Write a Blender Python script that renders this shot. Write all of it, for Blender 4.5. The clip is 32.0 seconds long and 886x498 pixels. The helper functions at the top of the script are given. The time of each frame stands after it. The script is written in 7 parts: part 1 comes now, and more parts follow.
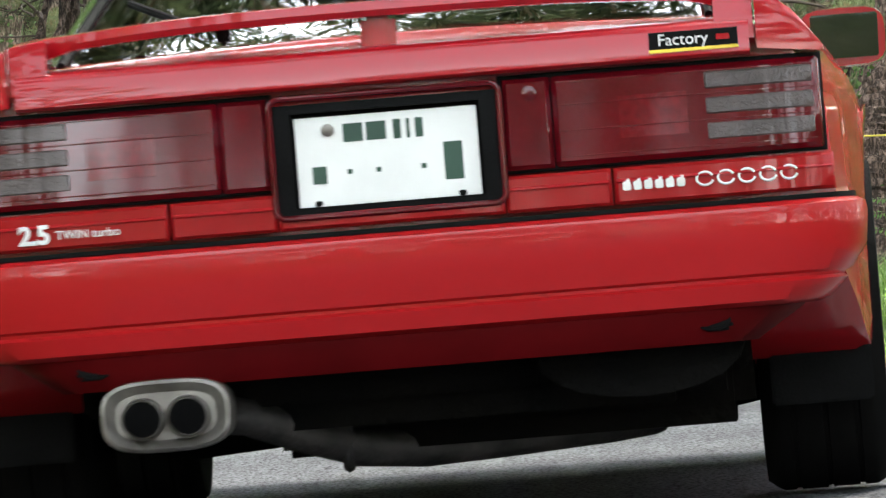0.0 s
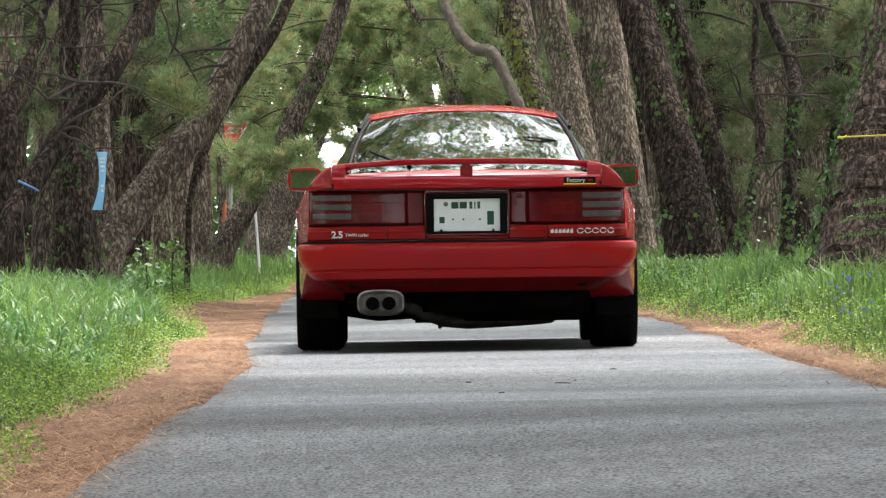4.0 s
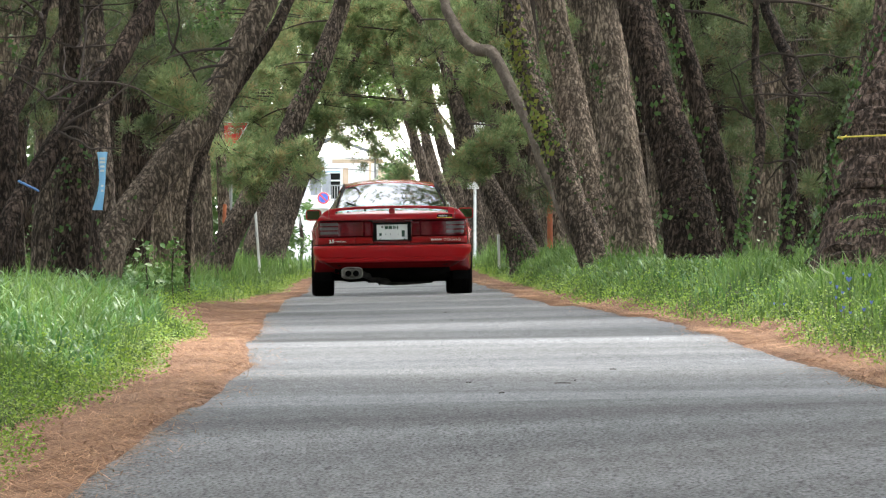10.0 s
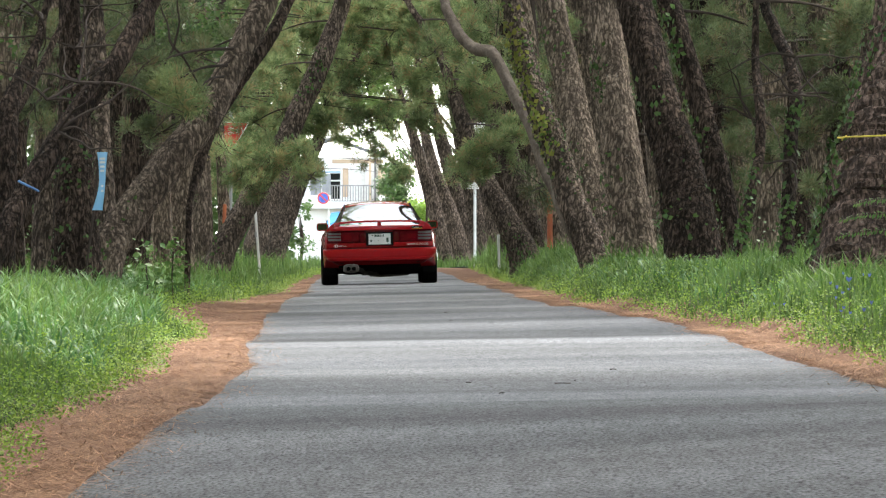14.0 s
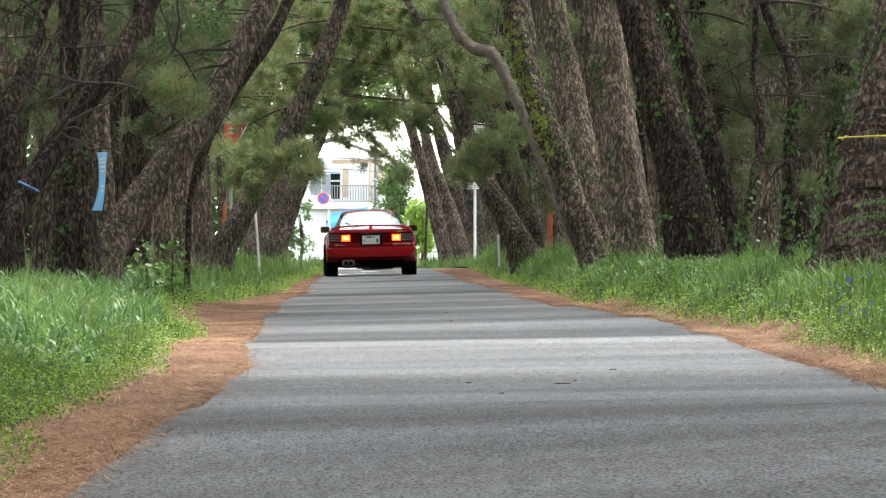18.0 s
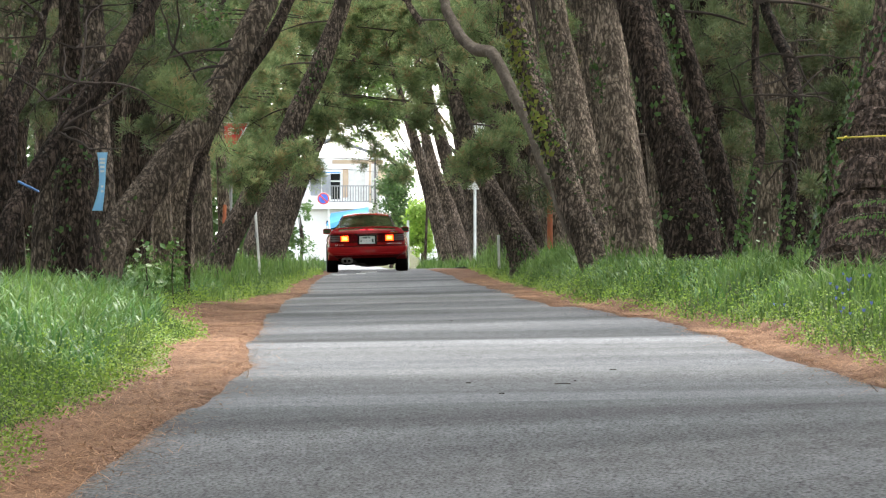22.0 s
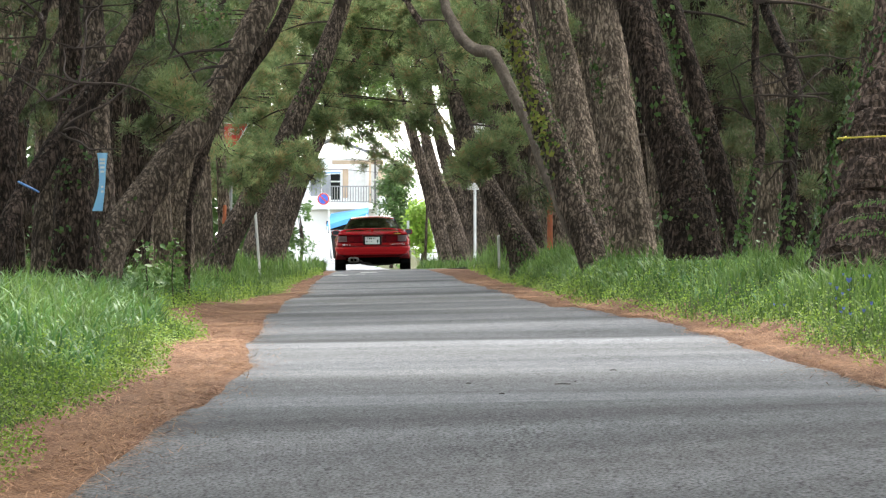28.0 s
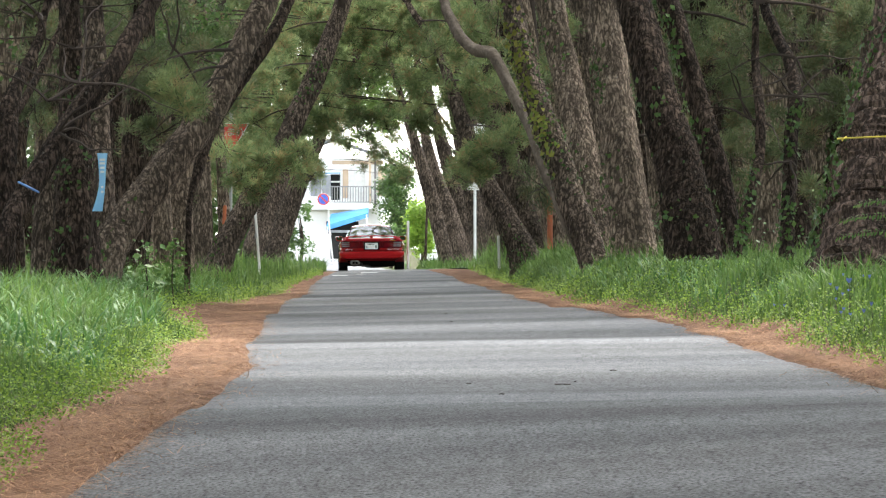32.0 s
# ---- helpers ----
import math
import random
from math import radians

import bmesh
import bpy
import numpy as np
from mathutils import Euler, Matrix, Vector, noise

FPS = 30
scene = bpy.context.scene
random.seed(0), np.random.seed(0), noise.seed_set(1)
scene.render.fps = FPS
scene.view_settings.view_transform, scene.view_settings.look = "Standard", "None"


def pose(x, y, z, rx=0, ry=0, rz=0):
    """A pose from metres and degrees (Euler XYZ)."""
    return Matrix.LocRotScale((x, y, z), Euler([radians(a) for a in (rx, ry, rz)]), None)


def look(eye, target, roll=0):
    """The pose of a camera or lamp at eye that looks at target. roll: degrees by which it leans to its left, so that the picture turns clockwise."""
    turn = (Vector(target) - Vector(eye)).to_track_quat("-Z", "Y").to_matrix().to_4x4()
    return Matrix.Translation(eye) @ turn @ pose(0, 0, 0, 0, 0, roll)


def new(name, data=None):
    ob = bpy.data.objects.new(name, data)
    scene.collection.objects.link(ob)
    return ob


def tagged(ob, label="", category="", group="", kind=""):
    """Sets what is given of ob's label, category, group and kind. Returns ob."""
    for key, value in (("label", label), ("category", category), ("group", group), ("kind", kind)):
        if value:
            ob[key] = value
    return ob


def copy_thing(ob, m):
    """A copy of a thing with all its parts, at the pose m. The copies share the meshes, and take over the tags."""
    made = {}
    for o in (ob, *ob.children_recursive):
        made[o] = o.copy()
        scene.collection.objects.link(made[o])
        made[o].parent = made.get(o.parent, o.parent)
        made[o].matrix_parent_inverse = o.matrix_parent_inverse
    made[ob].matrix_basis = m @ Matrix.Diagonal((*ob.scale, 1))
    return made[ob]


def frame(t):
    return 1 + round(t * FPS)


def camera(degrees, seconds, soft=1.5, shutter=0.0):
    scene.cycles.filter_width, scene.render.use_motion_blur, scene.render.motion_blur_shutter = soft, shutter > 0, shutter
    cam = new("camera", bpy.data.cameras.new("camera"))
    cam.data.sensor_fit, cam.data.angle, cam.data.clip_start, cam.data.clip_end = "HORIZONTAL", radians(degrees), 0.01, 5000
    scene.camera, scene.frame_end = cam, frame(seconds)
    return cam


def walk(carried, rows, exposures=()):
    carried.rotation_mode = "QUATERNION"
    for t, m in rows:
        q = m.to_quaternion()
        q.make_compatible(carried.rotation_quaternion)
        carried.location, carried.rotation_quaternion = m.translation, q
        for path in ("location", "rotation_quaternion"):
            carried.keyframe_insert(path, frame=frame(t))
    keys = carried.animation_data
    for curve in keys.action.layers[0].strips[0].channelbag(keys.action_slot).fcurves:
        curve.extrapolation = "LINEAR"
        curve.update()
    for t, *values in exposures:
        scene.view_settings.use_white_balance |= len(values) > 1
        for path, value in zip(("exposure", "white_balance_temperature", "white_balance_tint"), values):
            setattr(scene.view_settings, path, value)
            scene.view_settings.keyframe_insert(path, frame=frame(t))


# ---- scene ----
# ---- camera: a long lens on low legs at the road's edge, settling by a hair ----
EYE = (0.0, 0.0, 0.53)
cam = camera(5.61, 32.0, soft=1.25, shutter=0.4)
walk(cam, [(0.0, look(EYE, (0.0, 100.0, 0.4925))), (12.0, look(EYE, (0.0, 100.0, 0.4945))), (22.0, look(EYE, (0.0, 100.0, 0.500))), (32.0, look(EYE, (0.0, 100.0, 0.507)))],
     exposures=[(0.0, 3.58, 6670, 7), (0.4, 3.88, 6670, 7), (1.0, 4.20, 6670, 7), (1.5, 4.0, 6670, 7), (2.0, 3.65, 6670, 7), (3.0, 3.10, 6670, 7), (4.5, 2.96, 6670, 7), (6.0, 2.92, 6670, 7), (7.5, 2.96, 6670, 7), (12.0, 2.76, 6670, 7), (32.0, 2.67, 6670, 7)])

# ---- light: a bright hazy sky over the canopy, a soft high sun ----
SUN_ELEV, SUN_ROT = radians(58), radians(30)
world = bpy.data.worlds.new("sky")
scene.world = world
world.use_nodes = True
wn = world.node_tree.nodes
sky = wn.new("ShaderNodeTexSky")
sky.sky_type, sky.sun_disc = "NISHITA", False
sky.sun_elevation, sky.sun_rotation = SUN_ELEV, SUN_ROT
sky.air_density, sky.dust_density, sky.ozone_density = 0.8, 0.6, 1.0
wn["Background"].inputs["Strength"].default_value = 0.15
pale = wn.new("ShaderNodeHueSaturation")
pale.inputs["Saturation"].default_value = 0.30
world.node_tree.links.new(sky.outputs[0], pale.inputs["Color"])
world.node_tree.links.new(pale.outputs[0], wn["Background"].inputs["Color"])
sun_data = bpy.data.lights.new("sun", "SUN")
sun_data.energy, sun_data.angle, sun_data.color = 1.4, radians(24), (1.0, 0.96, 0.9)
sun = new("sun", sun_data)
sun.matrix_world = look((0, 60, 30), (0 - math.sin(SUN_ROT) * math.cos(SUN_ELEV), 60 - math.cos(SUN_ROT) * math.cos(SUN_ELEV), 30 - math.sin(SUN_ELEV)))

# ---- materials ----
def nodes_of(mat):
    mat.use_nodes = True
    n = mat.node_tree.nodes
    return n, mat.node_tree.links, n["Principled BSDF"]


def material(name, base, rough=0.6, metal=0.0, dark=None, scale=8.0, bump=0.0, bump_scale=40.0, coat=0.0,
             spread=0.0, fine=0.0, fine_scale=120.0, stretch=(1, 1, 1), detail=6.0, island=0.0, spec=0.5):
    """Base colour mottled towards dark at one scale and speckled at another, with relief and a shift per object."""
    mat = bpy.data.materials.new(name)
    n, l, b = nodes_of(mat)
    b.inputs["Roughness"].default_value, b.inputs["Metallic"].default_value = rough, metal
    b.inputs["Coat Weight"].default_value, b.inputs["Coat Roughness"].default_value = coat, 0.05
    b.inputs["Specular IOR Level"].default_value = spec
    co = n.new("ShaderNodeTexCoord")
    mp = n.new("ShaderNodeMapping")
    mp.inputs["Scale"].default_value = stretch
    l.new(co.outputs["Object"], mp.inputs["Vector"])
    col = n.new("ShaderNodeMix")
    col.data_type = "RGBA"
    col.inputs[6].default_value, col.inputs[7].default_value = (*base, 1), (*(dark or [c * 0.7 for c in base]), 1)
    t1 = n.new("ShaderNodeTexNoise")
    t1.inputs["Scale"].default_value, t1.inputs["Detail"].default_value = scale, detail
    l.new(mp.outputs[0], t1.inputs["Vector"])
    ramp = n.new("ShaderNodeMapRange")
    ramp.inputs[1].default_value, ramp.inputs[2].default_value = 0.35, 0.7
    l.new(t1.outputs["Fac"], ramp.inputs[0])
    l.new(ramp.outputs[0], col.inputs[0])
    out = col.outputs[2]
    hs = n.new("ShaderNodeHueSaturation")
    l.new(out, hs.inputs["Color"])
    total = None
    if fine:
        t2 = n.new("ShaderNodeTexNoise")
        t2.inputs["Scale"].default_value, t2.inputs["Detail"].default_value = fine_scale, 3.0
        l.new(mp.outputs[0], t2.inputs["Vector"])
        m2 = n.new("ShaderNodeMapRange")
        m2.inputs[1].default_value, m2.inputs[2].default_value = 0.3, 0.7
        m2.inputs[3].default_value, m2.inputs[4].default_value = 1 - fine, 1 + fine
        l.new(t2.outputs["Fac"], m2.inputs[0])
        total = m2.outputs[0]
    for amount, node, sock in ((spread, "ShaderNodeObjectInfo", "Random"), (island, "ShaderNodeNewGeometry", "Random Per Island")):
        if amount:
            oi = n.new(node)
            m3 = n.new("ShaderNodeMapRange")
            m3.inputs[3].default_value, m3.inputs[4].default_value = 1 - amount, 1 + amount
            l.new(oi.outputs[sock], m3.inputs[0])
            if total is None:
                total = m3.outputs[0]
            else:
                mu = n.new("ShaderNodeMath")
                mu.operation = "MULTIPLY"
                l.new(total, mu.inputs[0]), l.new(m3.outputs[0], mu.inputs[1])
                total = mu.outputs[0]
    if total is not None:
        l.new(total, hs.inputs["Value"])
    l.new(hs.outputs[0], b.inputs["Base Color"])
    if bump:
        t3 = n.new("ShaderNodeTexNoise")
        t3.inputs["Scale"].default_value, t3.inputs["Detail"].default_value = bump_scale, 8.0
        l.new(mp.outputs[0], t3.inputs["Vector"])
        bp = n.new("ShaderNodeBump")
        bp.inputs["Strength"].default_value, bp.inputs["Distance"].default_value = bump, 0.02
        l.new(t3.outputs["Fac"], bp.inputs["Height"])
        l.new(bp.outputs[0], b.inputs["Normal"])
    return mat


def bark_material(name, base, dark, lichen):
    """Pine bark: long plates with dark fissures between, a tone for each plate, pale flecks of lichen."""
    mat = bpy.data.materials.new(name)
    n, l, b = nodes_of(mat)
    b.inputs["Roughness"].default_value = 0.95
    b.inputs["Specular IOR Level"].default_value = 0.12
    co = n.new("ShaderNodeTexCoord")
    mp = n.new("ShaderNodeMapping")
    mp.inputs["Scale"].default_value = (1, 1, 0.30)
    l.new(co.outputs["Object"], mp.inputs["Vector"])
    wob = n.new("ShaderNodeTexNoise")
    wob.inputs["Scale"].default_value, wob.inputs["Detail"].default_value = 9.0, 5.0
    l.new(mp.outputs[0], wob.inputs["Vector"])
    add = n.new("ShaderNodeMixRGB")
    add.blend_type, add.inputs[0].default_value = "ADD", 0.22
    l.new(mp.outputs[0], add.inputs[1]), l.new(wob.outputs["Color"], add.inputs[2])
    crack = n.new("ShaderNodeTexVoronoi")
    crack.feature, crack.inputs["Scale"].default_value = "DISTANCE_TO_EDGE", 24.0
    l.new(add.outputs[0], crack.inputs["Vector"])
    cr = n.new("ShaderNodeMapRange")
    cr.inputs[1].default_value, cr.inputs[2].default_value, cr.inputs[4].default_value = 0.0, 0.45, 0.30
    l.new(crack.outputs["Distance"], cr.inputs[0])
    plate = n.new("ShaderNodeTexVoronoi")
    plate.feature, plate.inputs["Scale"].default_value = "F1", 24.0
    l.new(add.outputs[0], plate.inputs["Vector"])
    fine = n.new("ShaderNodeTexNoise")
    fine.inputs["Scale"].default_value, fine.inputs["Detail"].default_value, fine.inputs["Roughness"].default_value = 30.0, 9.0, 0.72
    l.new(mp.outputs[0], fine.inputs["Vector"])
    height = n.new("ShaderNodeMath")
    height.operation = "MULTIPLY_ADD"
    height.inputs[1].default_value = 1.0
    l.new(fine.outputs["Fac"], height.inputs[0]), l.new(cr.outputs[0], height.inputs[2])
    low = n.new("ShaderNodeMath")
    low.operation = "MULTIPLY_ADD"
    low.inputs[1].default_value = -0.15
    l.new(plate.outputs["Distance"], low.inputs[0]), l.new(height.outputs[0], low.inputs[2])
    ramp = n.new("ShaderNodeMapRange")
    ramp.inputs[1].default_value, ramp.inputs[2].default_value = 0.42, 0.84
    l.new(low.outputs[0], ramp.inputs[0])
    c2 = n.new("ShaderNodeMix")
    c2.data_type = "RGBA"
    c2.inputs[6].default_value, c2.inputs[7].default_value = (*dark, 1), (*base, 1)
    l.new(ramp.outputs[0], c2.inputs[0])
    big = n.new("ShaderNodeTexNoise")
    big.inputs["Scale"].default_value, big.inputs["Detail"].default_value = 2.2, 4.0
    l.new(co.outputs["Object"], big.inputs["Vector"])
    fl = n.new("ShaderNodeTexNoise")
    fl.inputs["Scale"].default_value, fl.inputs["Detail"].default_value = 34.0, 4.0
    l.new(co.outputs["Object"], fl.inputs["Vector"])
    fr = n.new("ShaderNodeMapRange")
    fr.inputs[1].default_value, fr.inputs[2].default_value, fr.inputs[4].default_value = 0.66, 0.73, 0.55
    l.new(fl.outputs["Fac"], fr.inputs[0])
    c3 = n.new("ShaderNodeMix")
    c3.data_type = "RGBA"
    c3.inputs[7].default_value = (*lichen, 1)
    l.new(fr.outputs[0], c3.inputs[0]), l.new(c2.outputs[2], c3.inputs[6])
    hs = n.new("ShaderNodeHueSaturation")
    total = None
    for node, sock, lo, hi in (("ShaderNodeObjectInfo", "Random", 0.8, 1.2), (big, "Fac", 0.55, 1.4), (plate, "Color", 0.82, 1.18)):
        src = n.new(node) if isinstance(node, str) else node
        m3 = n.new("ShaderNodeMapRange")
        m3.inputs[1].default_value, m3.inputs[2].default_value = (0.3, 0.7) if src is big else (0.0, 1.0)
        m3.inputs[3].default_value, m3.inputs[4].default_value = lo, hi
        l.new(src.outputs[sock], m3.inputs[0])
        if total is None:
            total = m3.outputs[0]
            continue
        mu = n.new("ShaderNodeMath")
        mu.operation = "MULTIPLY"
        l.new(total, mu.inputs[0]), l.new(m3.outputs[0], mu.inputs[1])
        total = mu.outputs[0]
    l.new(total, hs.inputs["Value"])
    l.new(c3.outputs[2], hs.inputs["Color"])
    l.new(hs.outputs[0], b.inputs["Base Color"])
    bp = n.new("ShaderNodeBump")
    bp.inputs["Strength"].default_value, bp.inputs["Distance"].default_value = 1.0, 0.05
    l.new(low.outputs[0], bp.inputs["Height"])
    l.new(bp.outputs[0], b.inputs["Normal"])
    return mat


def leaf_material(name, base, other, through_light=0.35, rough=0.55, island=0.35, spec=0.18, dry=None):
    mat = bpy.data.materials.new(name)
    n, l, b = nodes_of(mat)
    g = n.new("ShaderNodeNewGeometry")
    mix = n.new("ShaderNodeMix")
    mix.data_type = "RGBA"
    mix.inputs[6].default_value, mix.inputs[7].default_value = (*base, 1), (*other, 1)
    l.new(g.outputs["Random Per Island"], mix.inputs[0])
    tone = mix.outputs[2]
    if dry:
        pick = n.new("ShaderNodeMapRange")
        pick.inputs[1].default_value, pick.inputs[2].default_value, pick.inputs[4].default_value = 0.80, 0.88, 0.75
        l.new(g.outputs["Random Per Island"], pick.inputs[0])
        brown = n.new("ShaderNodeMix")
        brown.data_type = "RGBA"
        brown.inputs[7].default_value = (*dry, 1)
        l.new(pick.outputs[0], brown.inputs[0]), l.new(tone, brown.inputs[6])
        tone = brown.outputs[2]
    co = n.new("ShaderNodeTexCoord")
    t = n.new("ShaderNodeTexNoise")
    t.inputs["Scale"].default_value = 1.3
    l.new(co.outputs["Object"], t.inputs["Vector"])
    mr = n.new("ShaderNodeMapRange")
    mr.inputs[1].default_value, mr.inputs[2].default_value = 0.3, 0.7
    mr.inputs[3].default_value, mr.inputs[4].default_value = 1 - island, 1 + island
    l.new(t.outputs["Fac"], mr.inputs[0])
    hs = n.new("ShaderNodeHueSaturation")
    l.new(mr.outputs[0], hs.inputs["Value"]), l.new(tone, hs.inputs["Color"])
    l.new(hs.outputs[0], b.inputs["Base Color"])
    b.inputs["Roughness"].default_value = rough
    b.inputs["Specular IOR Level"].default_value = spec
    tr = n.new("ShaderNodeBsdfTranslucent")
    l.new(hs.outputs[0], tr.inputs["Color"])
    ms = n.new("ShaderNodeMixShader")
    ms.inputs[0].default_value = through_light
    l.new(b.outputs[0], ms.inputs[1]), l.new(tr.outputs[0], ms.inputs[2])
    l.new(ms.outputs[0], n["Material Output"].inputs["Surface"])
    return mat


def glass_material(name, tint, ior=1.5):
    """A tinted pane: clear see-through darkened by its tint, gloss by Fresnel."""
    mat = bpy.data.materials.new(name)
    n, l, b = nodes_of(mat)
    tr = n.new("ShaderNodeBsdfTransparent")
    tr.inputs["Color"].default_value = (*tint, 1)
    gl = n.new("ShaderNodeBsdfGlossy")
    gl.inputs["Roughness"].default_value = 0.015
    fr = n.new("ShaderNodeFresnel")
    fr.inputs["IOR"].default_value = ior
    ms = n.new("ShaderNodeMixShader")
    l.new(fr.outputs[0], ms.inputs[0]), l.new(tr.outputs[0], ms.inputs[1]), l.new(gl.outputs[0], ms.inputs[2])
    l.new(ms.outputs[0], n["Material Output"].inputs["Surface"])
    return mat


def glow_material(name, colour, strength):
    mat = bpy.data.materials.new(name)
    n, l, b = nodes_of(mat)
    b.inputs["Base Color"].default_value = (*[c * 0.5 for c in colour], 1)
    b.inputs["Emission Color"].default_value = (*colour, 1)
    b.inputs["Emission Strength"].default_value = strength
    return mat


def asphalt_material(name, tone, sheen):
    """Grey asphalt: fine stone speckle, wheel-worn streaks, patches; bands of light and sheen across the lane put into
    the tone.
    """
    mat = bpy.data.materials.new(name)
    n, l, b = nodes_of(mat)
    co = n.new("ShaderNodeTexCoord")
    total = None
    # third layer: cross bands of light and sheen, painted as tone
    for stretch, scale, detail, amount in (((1, 0.12, 1), 120.0, 3, 0.8), ((1, 0.08, 1), 26.0, 5, 0.2), ((0.06, 0.16, 1), 1.0, 4, 0.6), ((0.3, 0.5, 1), 1.0, 4, 0.25)):
        mp = n.new("ShaderNodeMapping")
        mp.inputs["Scale"].default_value = stretch
        l.new(co.outputs["Object"], mp.inputs["Vector"])
        t = n.new("ShaderNodeTexNoise")
        t.inputs["Scale"].default_value, t.inputs["Detail"].default_value = scale, detail
        l.new(mp.outputs[0], t.inputs["Vector"])
        mr = n.new("ShaderNodeMapRange")
        mr.inputs[1].default_value, mr.inputs[2].default_value = 0.3, 0.7
        mr.inputs[3].default_value, mr.inputs[4].default_value = 1 - amount, 1 + amount
        l.new(t.outputs["Fac"], mr.inputs[0])
        if total is None:
            total = mr.outputs[0]
            bp = n.new("ShaderNodeBump")
            bp.inputs["Strength"].default_value, bp.inputs["Distance"].default_value = 0.5, 0.004
            l.new(t.outputs["Fac"], bp.inputs["Height"])
            l.new(bp.outputs[0], b.inputs["Normal"])
        else:
            mu = n.new("ShaderNodeMath")
            mu.operation = "MULTIPLY"
            l.new(total, mu.inputs[0]), l.new(mr.outputs[0], mu.inputs[1])
            total = mu.outputs[0]
    hs = n.new("ShaderNodeHueSaturation")
    hs.inputs["Color"].default_value = (0.054 * tone, 0.056 * tone, 0.062 * tone, 1)
    l.new(total, hs.inputs["Value"])
    l.new(hs.outputs[0], b.inputs["Base Color"])
    b.inputs["Roughness"].default_value = 0.66
    gl = n.new("ShaderNodeMath")
    gl.operation, gl.inputs[1].default_value = "MULTIPLY", sheen
    l.new(total, gl.inputs[0]), l.new(gl.outputs[0], b.inputs["Specular IOR Level"])
    return mat


M_ASPHALT = asphalt_material("asphalt", 1.12, 0.34)
# Near stretch: its shade and weaker sheen are put into a darker tone.
M_ASPHALT_NEAR = asphalt_material("asphalt_patch", 0.92, 0.24)
M_SOIL = material("soil", (0.075, 0.07, 0.035), 0.95, spec=0.08, dark=(0.035, 0.045, 0.015), scale=1.5, bump=0.8, bump_scale=25.0, fine=0.4, fine_scale=60)
M_LITTER = material("litter", (0.205, 0.120, 0.079), 0.95, spec=0.08, dark=(0.085, 0.041, 0.021), scale=3.0, bump=1.0, bump_scale=60.0, fine=0.6, fine_scale=90, stretch=(1, 0.3, 1))
M_NEEDLE_DRY = material("dry_needles", (0.37, 0.222, 0.14), 0.8, spec=0.12, dark=(0.17, 0.085, 0.04), scale=6.0, island=0.7)
M_BARK = bark_material("bark_brown", (0.16, 0.114, 0.088), (0.017, 0.012, 0.009), (0.26, 0.235, 0.20))
M_BARK_GREY = bark_material("bark_grey", (0.50, 0.385, 0.295), (0.080, 0.061, 0.047), (0.47, 0.43, 0.37))
M_BARK_MID = bark_material("bark_grey_brown", (0.335, 0.255, 0.20), (0.042, 0.032, 0.025), (0.35, 0.32, 0.275))
M_BARK_RED = bark_material("bark_red", (0.30, 0.21, 0.165), (0.045, 0.032, 0.025), (0.34, 0.30, 0.26))
M_BARK_PALE = material("bark_smooth_pale", (0.165, 0.134, 0.108), 0.9, spec=0.12, dark=(0.06, 0.048, 0.038), scale=9.0, bump=0.6, bump_scale=30.0, fine=0.25, fine_scale=60.0, stretch=(1, 1, 0.6))
M_TWIG = material("twig", (0.06, 0.047, 0.04), 0.95, spec=0.08, scale=10, spread=0.2)
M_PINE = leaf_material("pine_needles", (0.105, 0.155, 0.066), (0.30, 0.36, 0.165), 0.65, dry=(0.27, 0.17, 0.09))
# Darker copy of the needles, with the grove's shade put into its colour.
M_PINE_SHADED = leaf_material("pine_needles_shaded", (0.060, 0.090, 0.043), (0.19, 0.22, 0.105), 0.35, dry=(0.17, 0.115, 0.065))
M_IVY = leaf_material("ivy_leaves", (0.05, 0.10, 0.03), (0.115, 0.18, 0.055), 0.25, 0.35)
M_IVY_YELLOW = leaf_material("ivy_yellow", (0.15, 0.22, 0.05), (0.30, 0.28, 0.07), 0.3, 0.4)
M_GRASS = leaf_material("grass_blades", (0.055, 0.118, 0.026), (0.155, 0.245, 0.062), 0.4, 0.4)
M_BLADE = leaf_material("broad_grass_blades", (0.045, 0.125, 0.03), (0.14, 0.255, 0.08), 0.35, 0.42, spec=0.22)
M_WEED = leaf_material("weed_leaves", (0.13, 0.24, 0.028), (0.27, 0.40, 0.06), 0.45, 0.45)
M_BROADLEAF = leaf_material("broad_leaves", (0.065, 0.135, 0.038), (0.14, 0.225, 0.065), 0.4, 0.4)
# Paler broad leaves: the sunlight on far foliage is put into their colour.
M_SUNLIT_LEAF = leaf_material("sunlit_broad_leaves", (0.17, 0.27, 0.08), (0.32, 0.42, 0.15), 0.55, 0.4)
M_FLOWER = material("blue_petals", (0.16, 0.22, 0.62), 0.6, island=0.2)
M_RED_BUMPER = material("red_bumper_paint", (0.345, 0.009, 0.011), 0.42, dark=(0.32, 0.008, 0.0105), scale=2.0, coat=0.5, spec=0.05, bump=0.0)
M_RED = material("red_paint", (0.325, 0.0056, 0.0108), 0.40, dark=(0.30, 0.005, 0.010), scale=2.0, coat=0.8, spec=0.05, bump=0.0)
M_RED_TRIM = material("red_trim", (0.27, 0.006, 0.008), 0.35, dark=(0.245, 0.005, 0.007), scale=3.0, coat=0.4, spec=0.1)
# Valance red, darkened for the shade where it tucks under the bumper.
M_RED_SHADED = material("red_valance_shaded", (0.085, 0.002, 0.003), 0.6, dark=(0.055, 0.0014, 0.002), scale=5.0, spec=0.06)
